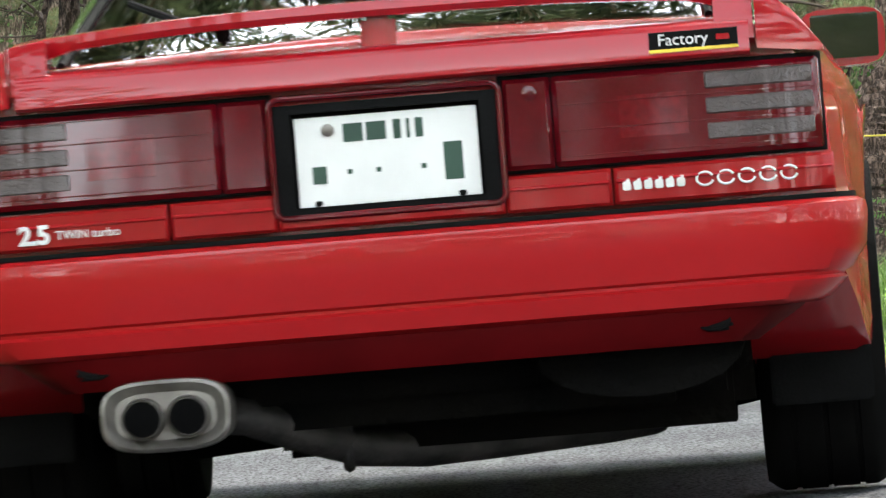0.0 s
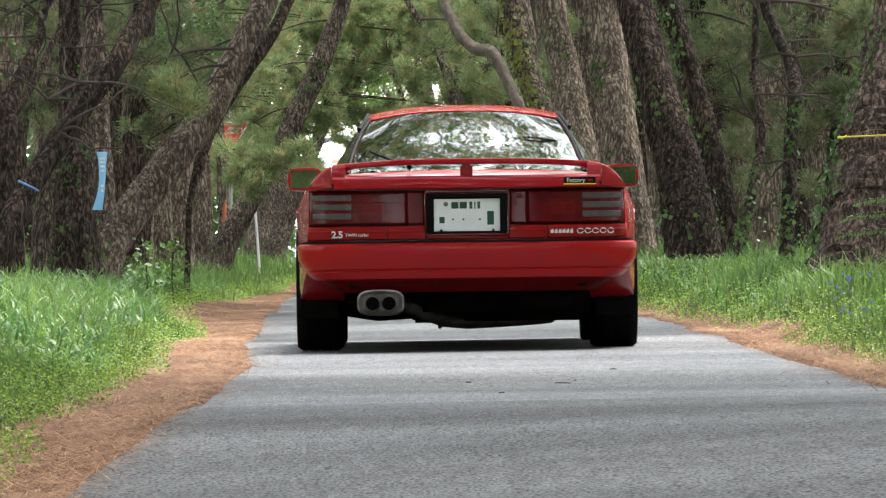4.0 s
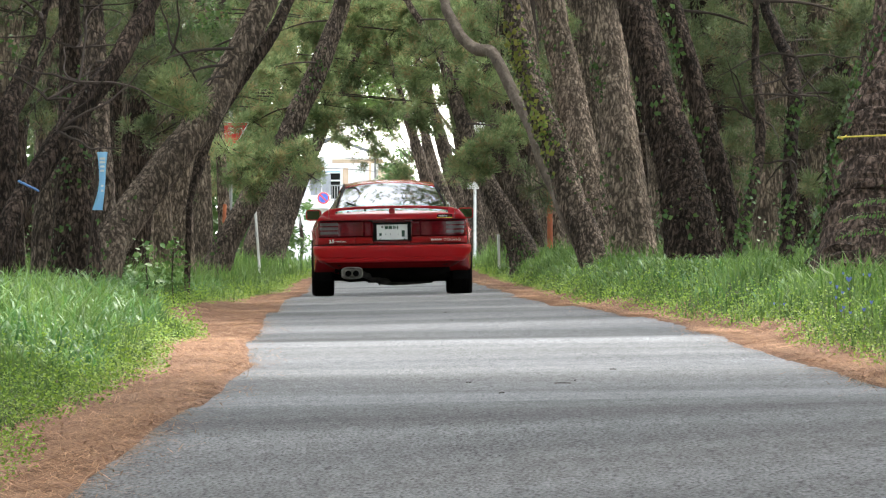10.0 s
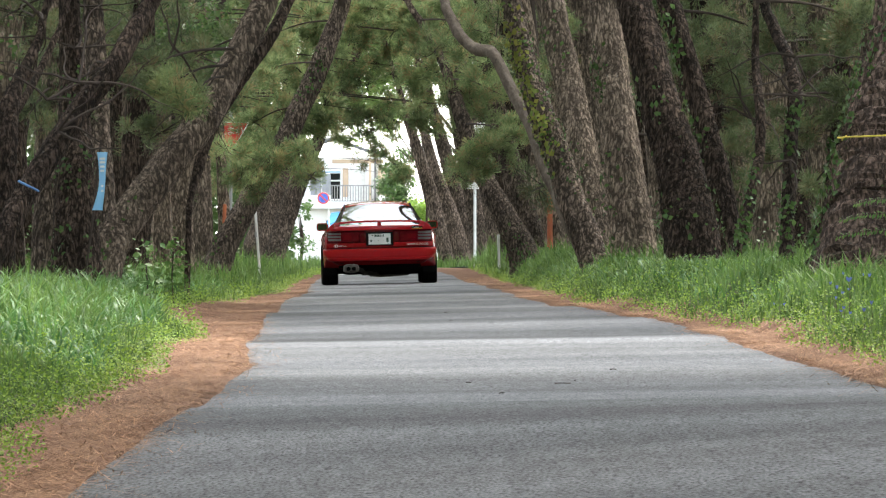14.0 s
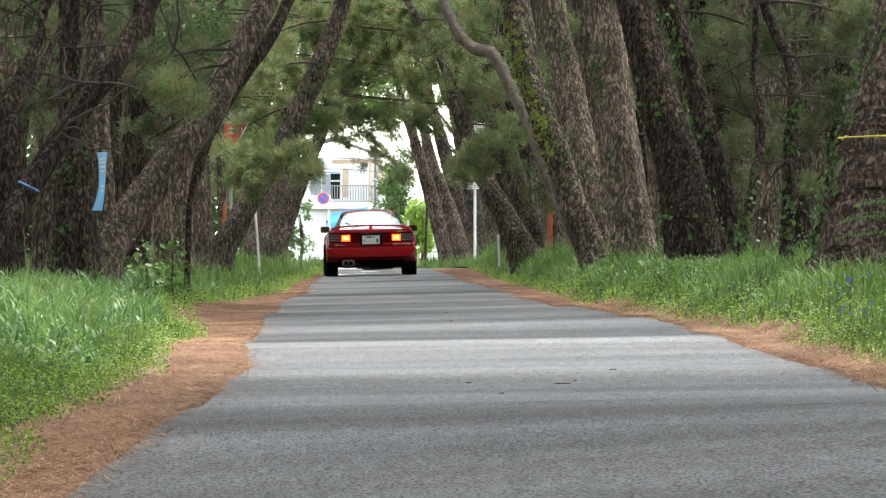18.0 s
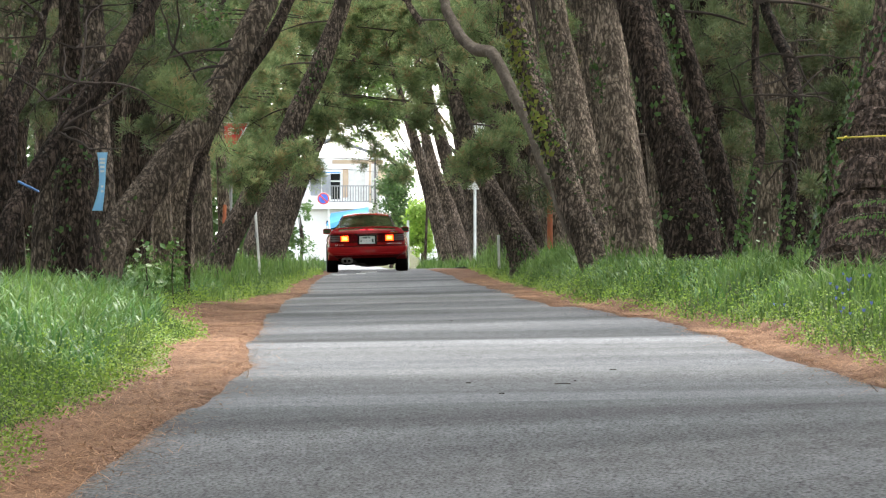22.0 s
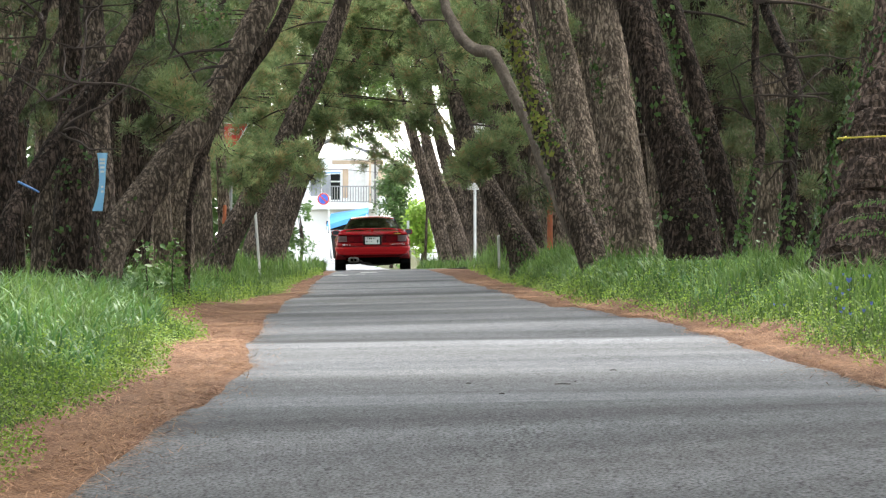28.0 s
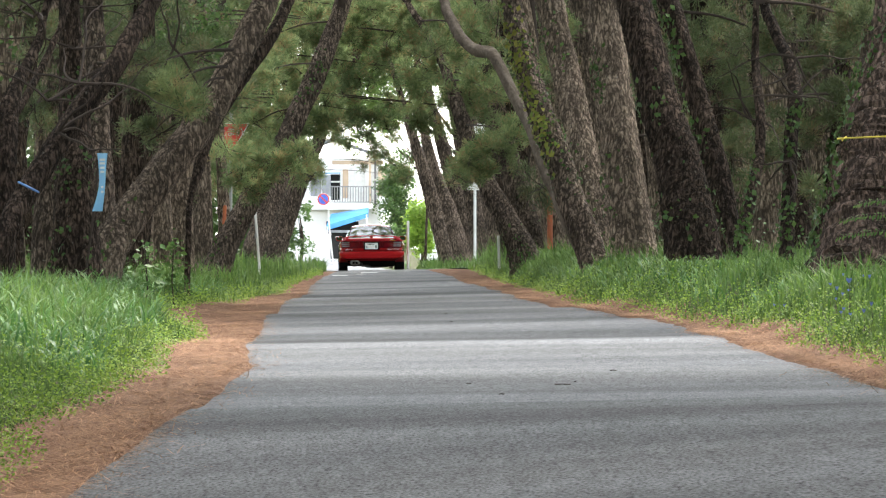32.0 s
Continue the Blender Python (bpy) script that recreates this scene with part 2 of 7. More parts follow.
M_LENS = material("lamp_lens_red", (0.095, 0.002, 0.006), 0.06, dark=(0.065, 0.0015, 0.004), scale=14.0, coat=0.0, spec=0.45)
M_LENS_BRIGHT = material("lamp_reflector", (0.125, 0.003, 0.007), 0.06, scale=60.0, coat=0.0, spec=0.45)
M_LENS_CLEAR = material("lamp_lens_smoke", (0.085, 0.066, 0.062), 0.3, dark=(0.05, 0.04, 0.037), scale=20.0, coat=0.25, spec=0.3, bump=0.3, bump_scale=160.0)
M_BLACK = material("black_plastic", (0.004, 0.004, 0.004), 0.7, spec=0.06, dark=(0.006, 0.006, 0.006), scale=15.0, bump=0.1, bump_scale=150)
M_GLOSS_BLACK = material("gloss_black", (0.008, 0.008, 0.009), 0.12, scale=10.0, coat=0.6)
M_RUBBER = material("tyre_rubber", (0.004, 0.004, 0.004), 0.9, spec=0.05, dark=(0.0065, 0.006, 0.0055), scale=30.0, bump=0.3, bump_scale=90)
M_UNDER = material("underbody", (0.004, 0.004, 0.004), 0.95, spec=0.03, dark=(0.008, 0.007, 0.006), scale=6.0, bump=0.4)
M_STEEL = material("worn_steel", (0.25, 0.235, 0.21), 0.45, 0.75, dark=(0.12, 0.108, 0.095), scale=14.0, bump=0.1)
M_BORE_DARK = material("bore_dark", (0.003, 0.003, 0.003), 0.95, spec=0.03)
M_PIPE = material("sooty_pipe", (0.10, 0.09, 0.085), 0.55, 0.6, dark=(0.03, 0.03, 0.03), scale=10.0, bump=0.3)
M_ALLOY = material("alloy_rim", (0.5, 0.5, 0.52), 0.3, 0.9, scale=10.0)
M_PLATE = material("plate_white", (0.72, 0.73, 0.70), 0.4, dark=(0.66, 0.67, 0.64), scale=9.0)
M_GREEN = material("plate_green", (0.015, 0.06, 0.035), 0.5)
M_WHITE = material("white_paint", (0.76, 0.76, 0.74), 0.5, dark=(0.62, 0.61, 0.57), scale=4.0, spread=0.05)
M_YELLOW = material("yellow_band", (0.75, 0.50, 0.03), 0.5)
M_CARPET = material("dark_cabin", (0.03, 0.03, 0.034), 0.9, scale=12.0)
M_GLASS = glass_material("tinted_glass", (0.22, 0.26, 0.25), 1.62)
M_MIRROR = material("mirror_glass", (0.25, 0.27, 0.29), 0.02, 1.0)
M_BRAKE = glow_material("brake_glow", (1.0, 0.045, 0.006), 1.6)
M_BRAKE_CORE = glow_material("brake_core_glow", (1.0, 0.26, 0.025), 3.2)
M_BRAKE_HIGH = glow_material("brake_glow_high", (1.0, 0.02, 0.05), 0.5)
M_VAN = material("grey_paint", (0.185, 0.186, 0.179), 0.35, dark=(0.17, 0.171, 0.165), scale=2.0, coat=0.8)
# Screen glass, paled to stand for the sky it reflects.
M_SCREEN_SKY = material("screen_sky_tint", (0.30, 0.33, 0.33), 0.08, dark=(0.20, 0.22, 0.22), scale=3.0)
M_VAN_DARK = material("dark_trim", (0.03, 0.03, 0.032), 0.5, scale=8)
M_WALL = material("white_render", (0.88, 0.88, 0.86), 0.8, dark=(0.80, 0.79, 0.77), scale=0.8, bump=0.2)
M_CREAM = material("cream_board", (0.62, 0.48, 0.34), 0.8, dark=(0.5, 0.36, 0.25), scale=1.5)
M_ROOF = material("grey_roof", (0.20, 0.21, 0.22), 0.7, dark=(0.15, 0.15, 0.16), scale=2.0, bump=0.3)
M_RAIL = material("rail_grey", (0.33, 0.33, 0.32), 0.5, 0.3, scale=4.0)
M_SHUTTER = material("grey_shutter", (0.30, 0.31, 0.33), 0.6, scale=3.0)
M_BLUE_SHEET = material("blue_sheet", (0.06, 0.30, 0.75), 0.45, dark=(0.10, 0.40, 0.80), scale=1.5, bump=0.3, bump_scale=6)
M_BLUE_SIGN = material("sign_blue", (0.05, 0.13, 0.62), 0.4, scale=5)
M_RED_SIGN = material("sign_red", (0.62, 0.05, 0.04), 0.45, dark=(0.5, 0.06, 0.05), scale=5)
M_BANNER = material("banner_blue", (0.30, 0.58, 0.80), 0.7, dark=(0.20, 0.47, 0.74), scale=3, bump=0.2, bump_scale=15)
M_RIBBON = material("ribbon_blue", (0.07, 0.19, 0.42), 0.6, scale=6)
M_ROPE = material("rope_yellow", (0.62, 0.50, 0.06), 0.7, scale=12)
M_ORANGE = material("rusty_orange", (0.45, 0.13, 0.05), 0.8, dark=(0.30, 0.09, 0.05), scale=6, bump=0.3)
M_WINDOW = material("window_dark", (0.012, 0.013, 0.014), 0.08, scale=3.0, spec=0.22)

# ---- small builders ----
def part(name, bm, mat, parent, label="", smooth=True):
    me = bpy.data.meshes.new(name)
    bm.normal_update()
    bm.to_mesh(me)
    bm.free()
    return part_mesh(name, me, mat, parent, label, smooth)


def part_mesh(name, me, mat, parent, label="", smooth=True):
    me.materials.append(mat)
    if smooth:
        me.polygons.foreach_set("use_smooth", [True] * len(me.polygons))
        me.set_sharp_from_angle(angle=radians(38))
    ob = new(name, me)
    if parent:
        ob.parent = parent
    if label:
        tagged(ob, label)
    return ob


def thing(name, label, category, m=None, group="", kind=""):
    ob = new(name)
    ob.empty_display_size = 0.2
    if m is not None:
        ob.matrix_basis = m
    return tagged(ob, label, category, group, kind)


def mesh_np(name, verts, faces):
    """verts (n, 3), faces (m, k) of one size k."""
    me = bpy.data.meshes.new(name)
    verts, faces = np.asarray(verts, np.float32), np.asarray(faces, np.int32)
    k = faces.shape[1]
    me.vertices.add(len(verts)), me.loops.add(faces.size), me.polygons.add(len(faces))
    me.vertices.foreach_set("co", verts.ravel())
    me.loops.foreach_set("vertex_index", faces.ravel())
    me.polygons.foreach_set("loop_start", np.arange(len(faces), dtype=np.int32) * k)
    me.update(calc_edges=True)
    return me


def grid_faces(nu, nv, closed=False):
    out = []
    for i in range(nu - 1):
        for j in range(nv if closed else nv - 1):
            a, b = i * nv + j, i * nv + (j + 1) % nv
            out.append((a, b, b + nv, a + nv))
    return out


def box(sx, sy, sz, bevel=0.01, at=(0, 0, 0), seg=2, m=None):
    bm = bmesh.new()
    bmesh.ops.create_cube(bm, size=1.0)
    bmesh.ops.scale(bm, vec=(sx, sy, sz), verts=bm.verts)
    if bevel:
        bmesh.ops.bevel(bm, geom=bm.edges[:], offset=min(bevel, 0.45 * min(sx, sy, sz)), segments=seg, affect="EDGES")
    if m is not None:
        bmesh.ops.transform(bm, matrix=m, verts=bm.verts)
    bmesh.ops.translate(bm, vec=at, verts=bm.verts)
    return bm


def tube(points, radii, n=12, cap=True):
    """A round tube along a list of points."""
    bm = bmesh.new()
    pts = [Vector(p) for p in points]
    rings = []
    side = None
    for i, p in enumerate(pts):
        d = (pts[min(i + 1, len(pts) - 1)] - pts[max(i - 1, 0)]).normalized()
        if side is None:
            side = d.orthogonal().normalized()
        side = (side - d * side.dot(d)).normalized()
        up = d.cross(side)
        r = radii[i] if hasattr(radii, "__len__") else radii
        rings.append([bm.verts.new(p + (side * math.cos(a) + up * math.sin(a)) * r) for a in (2 * math.pi * k / n for k in range(n))])
    for a, b in zip(rings, rings[1:]):
        for k in range(n):
            bm.faces.new((a[k], a[(k + 1) % n], b[(k + 1) % n], b[k]))
    if cap:
        bm.faces.new(rings[0][::-1]), bm.faces.new(rings[-1])
    return bm


def lathe(profile, n=32, axis="x"):
    """Spin (radius, along) pairs round an axis."""
    bm = bmesh.new()
    rings = []
    for r, s in profile:
        ring = []
        for k in range(n):
            a = 2 * math.pi * k / n
            c, q = r * math.cos(a), r * math.sin(a)
            ring.append(bm.verts.new({"x": (s, c, q), "y": (c, s, q), "z": (c, q, s)}[axis]))
        rings.append(ring)
    for a, b in zip(rings, rings[1:]):
        for k in range(n):
            bm.faces.new((a[k], a[(k + 1) % n], b[(k + 1) % n], b[k]))
    bm.faces.new(rings[0][::-1]), bm.faces.new(rings[-1])
    bmesh.ops.recalc_face_normals(bm, faces=bm.faces)
    return bm


def loft(sections, closed=True, caps=True):
    """Skin through equal-length rows of points."""
    bm = bmesh.new()
    rows = [[bm.verts.new(p) for p in s] for s in sections]
    k = len(rows[0])
    for a, b in zip(rows, rows[1:]):
        for j in range(k if closed else k - 1):
            bm.faces.new((a[j], a[(j + 1) % k], b[(j + 1) % k], b[j]))
    if caps and closed:
        bm.faces.new(rows[0][::-1]), bm.faces.new(rows[-1])
    bmesh.ops.recalc_face_normals(bm, faces=bm.faces)
    return bm


def lettering(name, text, size, mat, parent, m, depth=0.002, label="", bold=0.0):
    cu = bpy.data.curves.new(name, "FONT")
    cu.body, cu.size, cu.extrude, cu.offset, cu.align_x, cu.align_y = text, size, depth, bold, "CENTER", "CENTER"
    tmp = bpy.data.objects.new(name, cu)
    scene.collection.objects.link(tmp)
    me = bpy.data.meshes.new_from_object(tmp.evaluated_get(bpy.context.evaluated_depsgraph_get()))
    bpy.data.objects.remove(tmp)
    me.name = name
    me.materials.clear()
    ob = part_mesh(name, me, mat, parent, label, smooth=False)
    ob.matrix_basis = m
    return ob


# ---- the lie of the land ----
LINE_Y = (0, 16, 37, 61, 88, 126, 162, 187, 205, 237, 400, 900)
LINE_X = (0.45, 0.45, 0.38, 0.10, -0.22, -0.68, -1.15, -1.5, -1.62, -1.95, -3.9, -10.0)
RISE_Y = (0, 16, 27, 33, 95, 110, 140, 165, 190, 206, 216, 226, 238, 320, 900)
RISE_Z = (0.035, 0.035, 0.035, 0.005, 0.0, -0.02, -0.05, -0.035, -0.015, -0.01, -0.06, -0.10, -0.13, -0.25, -0.3)
TILT_Y = (0, 17, 20, 24, 27, 32, 45, 60, 200, 240)
TILT_T = (0.08, 0.08, 0.075, 0.046, 0.028, 0.014, 0.016, 0.024, 0.024, 0.0)


def road_x(y):
    return np.interp(y, LINE_Y, LINE_X)


def ground_z(x, y):
    """Height of the land: a road leaning a little to its left, verges rising a hand's width."""
    off = np.asarray(x, float) - road_x(y)
    lean = np.clip(off, -1.6, 1.6) * np.interp(y, TILT_Y, TILT_T)
    verge = np.where(off > 0, np.interp(y, (40, 60), (0.18, 0.27)), 0.13) * np.clip((np.abs(off) - np.where(off > 0, np.interp(y, (0, 43, 57, 64, 77, 87, 106, 147, 183), (1.38, 1.43, 1.45, 1.35, 1.23, 1.31, 1.55, 1.83, 2.2)), 1.75)) / np.where(off > 0, 0.5, 1.0), 0, 1) * np.clip((205 - np.asarray(y, float)) / 8, 0, 1)
    swell = np.interp(y, (0, 45, 55, 110, 140), (0.2, 0.3, 1, 1, 0.3)) * (0.009 * np.sin(2 * np.pi * (np.asarray(y, float) - 68.5) / 11.5 + 0.2 * off) + 0.005 * np.sin(2 * np.pi * (np.asarray(y, float) - 60) / 6.1))
    return np.interp(y, RISE_Y, RISE_Z) + lean + verge + swell


ASPHALT_L = ((0, -0.92), (19, -0.88), (23, -0.86), (27, -0.82), (30, -0.79), (41, -0.88), (52, -1.12), (57, -1.17), (64, -1.26), (72, -1.41), (81, -1.45), (92, -1.62), (105, -1.60), (140, -2.05), (171, -2.29), (206, -2.4), (240, -3.0), (900, -13.0))
ASPHALT_R = ((0, 1.56), (32, 1.55), (49, 1.51), (57, 1.47), (63, 1.36), (69, 1.2), (76, 0.98), (81, 0.84), (87, 0.75), (96, 0.70), (123, 0.51), (137, 0.33), (163, 0.16), (205, -0.44), (240, -0.9), (900, -10.5))
GRASS_L = ((0, -1.2), (19, -1.15), (23, -1.12), (30, -1.15), (41, -1.32), (50, -1.44), (57, -1.56), (69, -2.15), (76, -2.2), (87, -2.09), (100, -2.07), (110, -1.97), (140, -2.4), (177, -2.52), (200, -2.62), (215, -2.8), (240, -3.3))
GRASS_R = ((0, 1.84), (32, 1.82), (43, 1.80), (51, 1.70), (57, 1.60), (64, 1.45), (70, 1.29), (77, 1.17), (87, 1.10), (106, 1.06), (123, 0.95), (147, 0.85), (183, 0.72), (205, 0.37), (240, -0.5))


def edge(table, y, wave=0.03, k=0.0):
    """A border line along the lane, a little ragged."""
    y = np.asarray(y, float)
    line = np.interp(y, [t[0] for t in table], [t[1] for t in table])
    return line + wave * (np.sin(y * 0.35 + k) + 0.6 * np.sin(y * 0.83 + 2 * k) + 0.35 * np.sin(y * 1.9 + k))


def strip(ys, lo, hi, n, lift, name):
    """A sheet along the lane from lo to hi; lift: its height over the land, one or n across."""
    us = np.linspace(0, 1, n)
    a, b = np.asarray(lo)[:, None], np.asarray(hi)[:, None]
    X = a + (b - a) * us[None, :]
    Y = np.repeat(np.asarray(ys)[:, None], n, 1)
    Z = ground_z(X, Y) + lift
    return mesh_np(name, np.stack([X, Y, Z], -1).reshape(-1, 3), [f[::-1] for f in grid_faces(len(ys), n)])


def build_ground():
    ys = np.concatenate([[-3000, -600, -100], np.arange(-20, 260, 1.0), [280, 320, 400, 520, 700, 1000, 1800, 4000]])
    xs = np.concatenate([[-3500, -900, -250, -80, -40, -20], np.arange(-10, -4, 0.5), np.arange(-4, 4, 0.1), np.arange(4, 10.1, 0.5), [20, 40, 80, 250, 900, 3500]])
    X, Y = np.meshgrid(xs, ys)
    Z = ground_z(X, Y) - 0.012
    g = part_mesh("ground", mesh_np("ground", np.stack([X, Y, Z], -1).reshape(-1, 3), [f[::-1] for f in grid_faces(len(ys), len(xs))]), M_SOIL, None)
    tagged(g, "dark soil under grass in a pine grove", "ground", kind="structure")
    ys = np.concatenate([np.arange(-30, 240, 0.25), np.arange(240, 560, 5.0)])
    r = part_mesh("road", strip(ys, edge(ASPHALT_L, ys, 0.012), edge(ASPHALT_R, ys, 0.012, 2.0), 9, 0.004, "road"), M_ASPHALT, None)
    tagged(r, "narrow grey asphalt lane through a pine grove", "road", kind="structure")
    # overlay that paints the near stretch darker, up to the crest
    ys = np.arange(-28, 29.41, 0.2)
    r = part_mesh("asphalt_patch", strip(ys, edge(ASPHALT_L, ys, 0.012) - 0.004, edge(ASPHALT_R, ys, 0.012, 2.0) + 0.004, 9, 0.008, "asphalt_patch"), M_ASPHALT_NEAR, None)
    tagged(r, "near stretch of the lane toned down for shade and weaker sheen", "road", kind="structure")
    xs = np.arange(-220, 220.1, 2.0)
    ys = np.linspace(201.0, 209.5, 9)
    X, Y = np.meshgrid(xs, ys)
    c = part_mesh("cross_road", mesh_np("cross_road", np.stack([X, Y, ground_z(X, Y) + 0.012], -1).reshape(-1, 3), [f[::-1] for f in grid_faces(len(ys), len(xs))]), M_ASPHALT, None)
    tagged(c, "asphalt side street crossing the lane", "road", kind="structure")
    ys = np.arange(-10, 203, 0.25)
    for side in (-1, 1):
        if side < 0:
            lo, hi = edge(GRASS_L, ys, 0.02, 1.0) - 0.15, edge(ASPHALT_L, ys, 0.012) + 0.05 + 0.02 * np.sin(ys * 3.1) + 0.022 * np.sin(ys * 7.7) * np.sin(ys * 1.3)
        else:
            lo, hi = edge(ASPHALT_R, ys, 0.012, 2.0) - 0.05 - 0.02 * np.sin(ys * 2.7) - 0.022 * np.sin(ys * 6.9) * np.sin(ys * 1.7), edge(GRASS_R, ys, 0.02, 3.0) + 0.15
        o = part_mesh("needle_litter", strip(ys, lo, hi, 7, np.array((0.002, 0.009, 0.012, 0.014, 0.012, 0.009, -0.012)[::-side]), "needle_litter"), M_LITTER, None)
        tagged(o, "brown fallen pine needles along the asphalt edge", "pine litter", kind="stuff")


build_ground()


# ---- the red coupe; its space: x to its right, y ahead from the rear bumper's face, z up from the ground ----
REAR_AXLE, FRONT_AXLE, WHEEL_R = 0.95, 3.545, 0.315


def wrap(half, deep, n=41, power=4.5, bow=0.0, upto=1.0):
    """Plan of a wrap-round part: points and outward normals from the left flank round the tail to the right."""
    out = []
    for i in range(n):
        a = (i / (n - 1) * 2 - 1) * math.pi / 2 * upto
        s, c = math.sin(a), math.cos(a)
        x = half * math.copysign(abs(s) ** (2 / power), s)
        y = deep * (1 - abs(c) ** (2 / power))
        out.append(Vector((x, y + bow * (x / half) ** 2, 0)))
    res = []
    for i, p in enumerate(out):
        d = (out[min(i + 1, n - 1)] - out[max(i - 1, 0)]).normalized()
        res.append((p, Vector((d.y, -d.x, 0))))
    return res


def band(path, profile, taper=0.13):
    """Sweep a closed (outward, z) profile along a plan."""
    def narrow(z):
        return 1 - taper * max(0.0, (0.47 - z) / 0.15) ** 1.4
    return loft([[Vector(((p.x + nrm.x * o) * narrow(z), p.y + nrm.y * o, z)) for o, z in profile] for p, nrm in path])


def tail_y(x):
    """Bow of the tail panel in plan."""
    return 0.03 + 0.05 * (x / 0.8) ** 2 + 0.03 * max(0.0, (abs(x) - 0.62) / 0.2) ** 2


def panel(x0, x1, z0, z1, depth, inset=0.0, n=10, bevel=0.006, slope=0.0):
    """A panel on the tail that follows its bow; its back lies depth behind its face. slope: how far the top leans ahead."""
    e = min(bevel, (x1 - x0) * 0.2)
    xs = [x0, x0 + e] + [x0 + e + (x1 - x0 - 2 * e) * i / n for i in range(1, n)] + [x1 - e, x1]
    secs = []
    for i, x in enumerate(xs):
        y = tail_y(x) + inset
        f = e if i in (0, len(xs) - 1) else 0.0
        secs.append([(x, y + depth, z0), (x, y + e + f, z0), (x, y + f, z0 + bevel), (x, y + f + slope * 0.5, (z0 + z1) / 2),
                     (x, y + slope + f, z1 - bevel), (x, y + slope + e + f, z1), (x, y + slope + depth, z1)])
    return loft(secs)


def half_w(y):
    return float(np.interp(y, (0.12, 0.35, 0.62, 0.95, 1.3, 2.2, 3.2, 3.55, 3.9, 4.3, 4.55), (0.80, 0.83, 0.85, 0.866, 0.85, 0.83, 0.845, 0.86, 0.84, 0.80, 0.70)))


def top_z(y):
    return float(np.interp(y, (0.10, 0.3, 0.7, 1.5, 2.6, 2.95, 3.4, 4.0, 4.4, 4.55), (0.885, 0.90, 0.905, 0.895, 0.885, 0.865, 0.82, 0.75, 0.66, 0.58)))


def sill_z(y):
    z = float(np.interp(y, (0.10, 0.45, 0.6, 1.35, 3.2, 3.9, 4.55), (0.45, 0.30, 0.255, 0.20, 0.20, 0.22, 0.28)))
    for ax in (REAR_AXLE, FRONT_AXLE):
        d = 0.365 ** 2 - (y - ax) ** 2
        if d > 0:
            z = max(z, WHEEL_R + math.sqrt(d))
    return z


def car_body_bm():
    ys = sorted(set([round(0.125 + i * 0.05, 3) for i in range(89)] + [REAR_AXLE + d for d in (-0.364, -0.35, -0.33, 0.33, 0.35, 0.364)] + [FRONT_AXLE + d for d in (-0.364, -0.35, 0.35, 0.364)]))
    secs = []
    for y in ys:
        w, zt, zs = half_w(y), top_z(y), sill_z(y)
        zm = max(zs + 0.02, 0.50)
        half = [(0.60, zs), (w - 0.035, zs), (w - 0.006, zs + 0.012), (w, zs + 0.06 if zs < 0.5 else zs + 0.03), (w, max(zm, zs + 0.06)), (w - 0.008, 0.72), (w - 0.018, 0.765), (w - 0.034, 0.80),
                (w - 0.075, zt - 0.035), (w - 0.10, zt - 0.010), (w - 0.13, zt), (0.45, zt + 0.012), (0.2, zt + 0.018)]
        secs.append([(x, y, z) for x, z in half] + [(-x, y, z) for x, z in reversed(half)])
    return loft(secs)


def build_wheel(parent, x, y):
    w = new("wheel")
    w.parent = parent
    w.location = (x, y, WHEEL_R)
    s = 1 if x > 0 else -1
    r = WHEEL_R
    tread = [(0.20, -0.112), (0.27, -0.12), (r - 0.02, -0.118), (r - 0.006, -0.10)]
    for g in (-0.06, 0.0, 0.06):
        tread += [(r, g - 0.028), (r, g - 0.006), (r - 0.004, g - 0.004), (r - 0.004, g + 0.004), (r, g + 0.006), (r, g + 0.028)]
    tread += [(r - 0.006, 0.10), (r - 0.02, 0.118), (0.27, 0.12), (0.20, 0.112)]
    part("tyre", lathe(tread, 48), M_RUBBER, w, "black rubber tyre")
    rim = lathe([(0.05, 0.06), (0.10, 0.085), (0.20, 0.10), (0.212, 0.108), (0.205, 0.0), (0.20, -0.10), (0.10, -0.02), (0.05, 0.0)], 32)
    for k in range(5):
        bmesh.ops.create_cube(rim, size=1.0, matrix=pose(0, 0, 0, k * 72) @ pose(0.075, 0, 0.13) @ Matrix.Diagonal((0.03, 0.05, 0.15, 1)))
    if s < 0:
        bmesh.ops.transform(rim, matrix=pose(0, 0, 0, 0, 0, 180), verts=rim.verts)
    part("rim", rim, M_ALLOY, w, "five-spoke alloy rim")
    return w


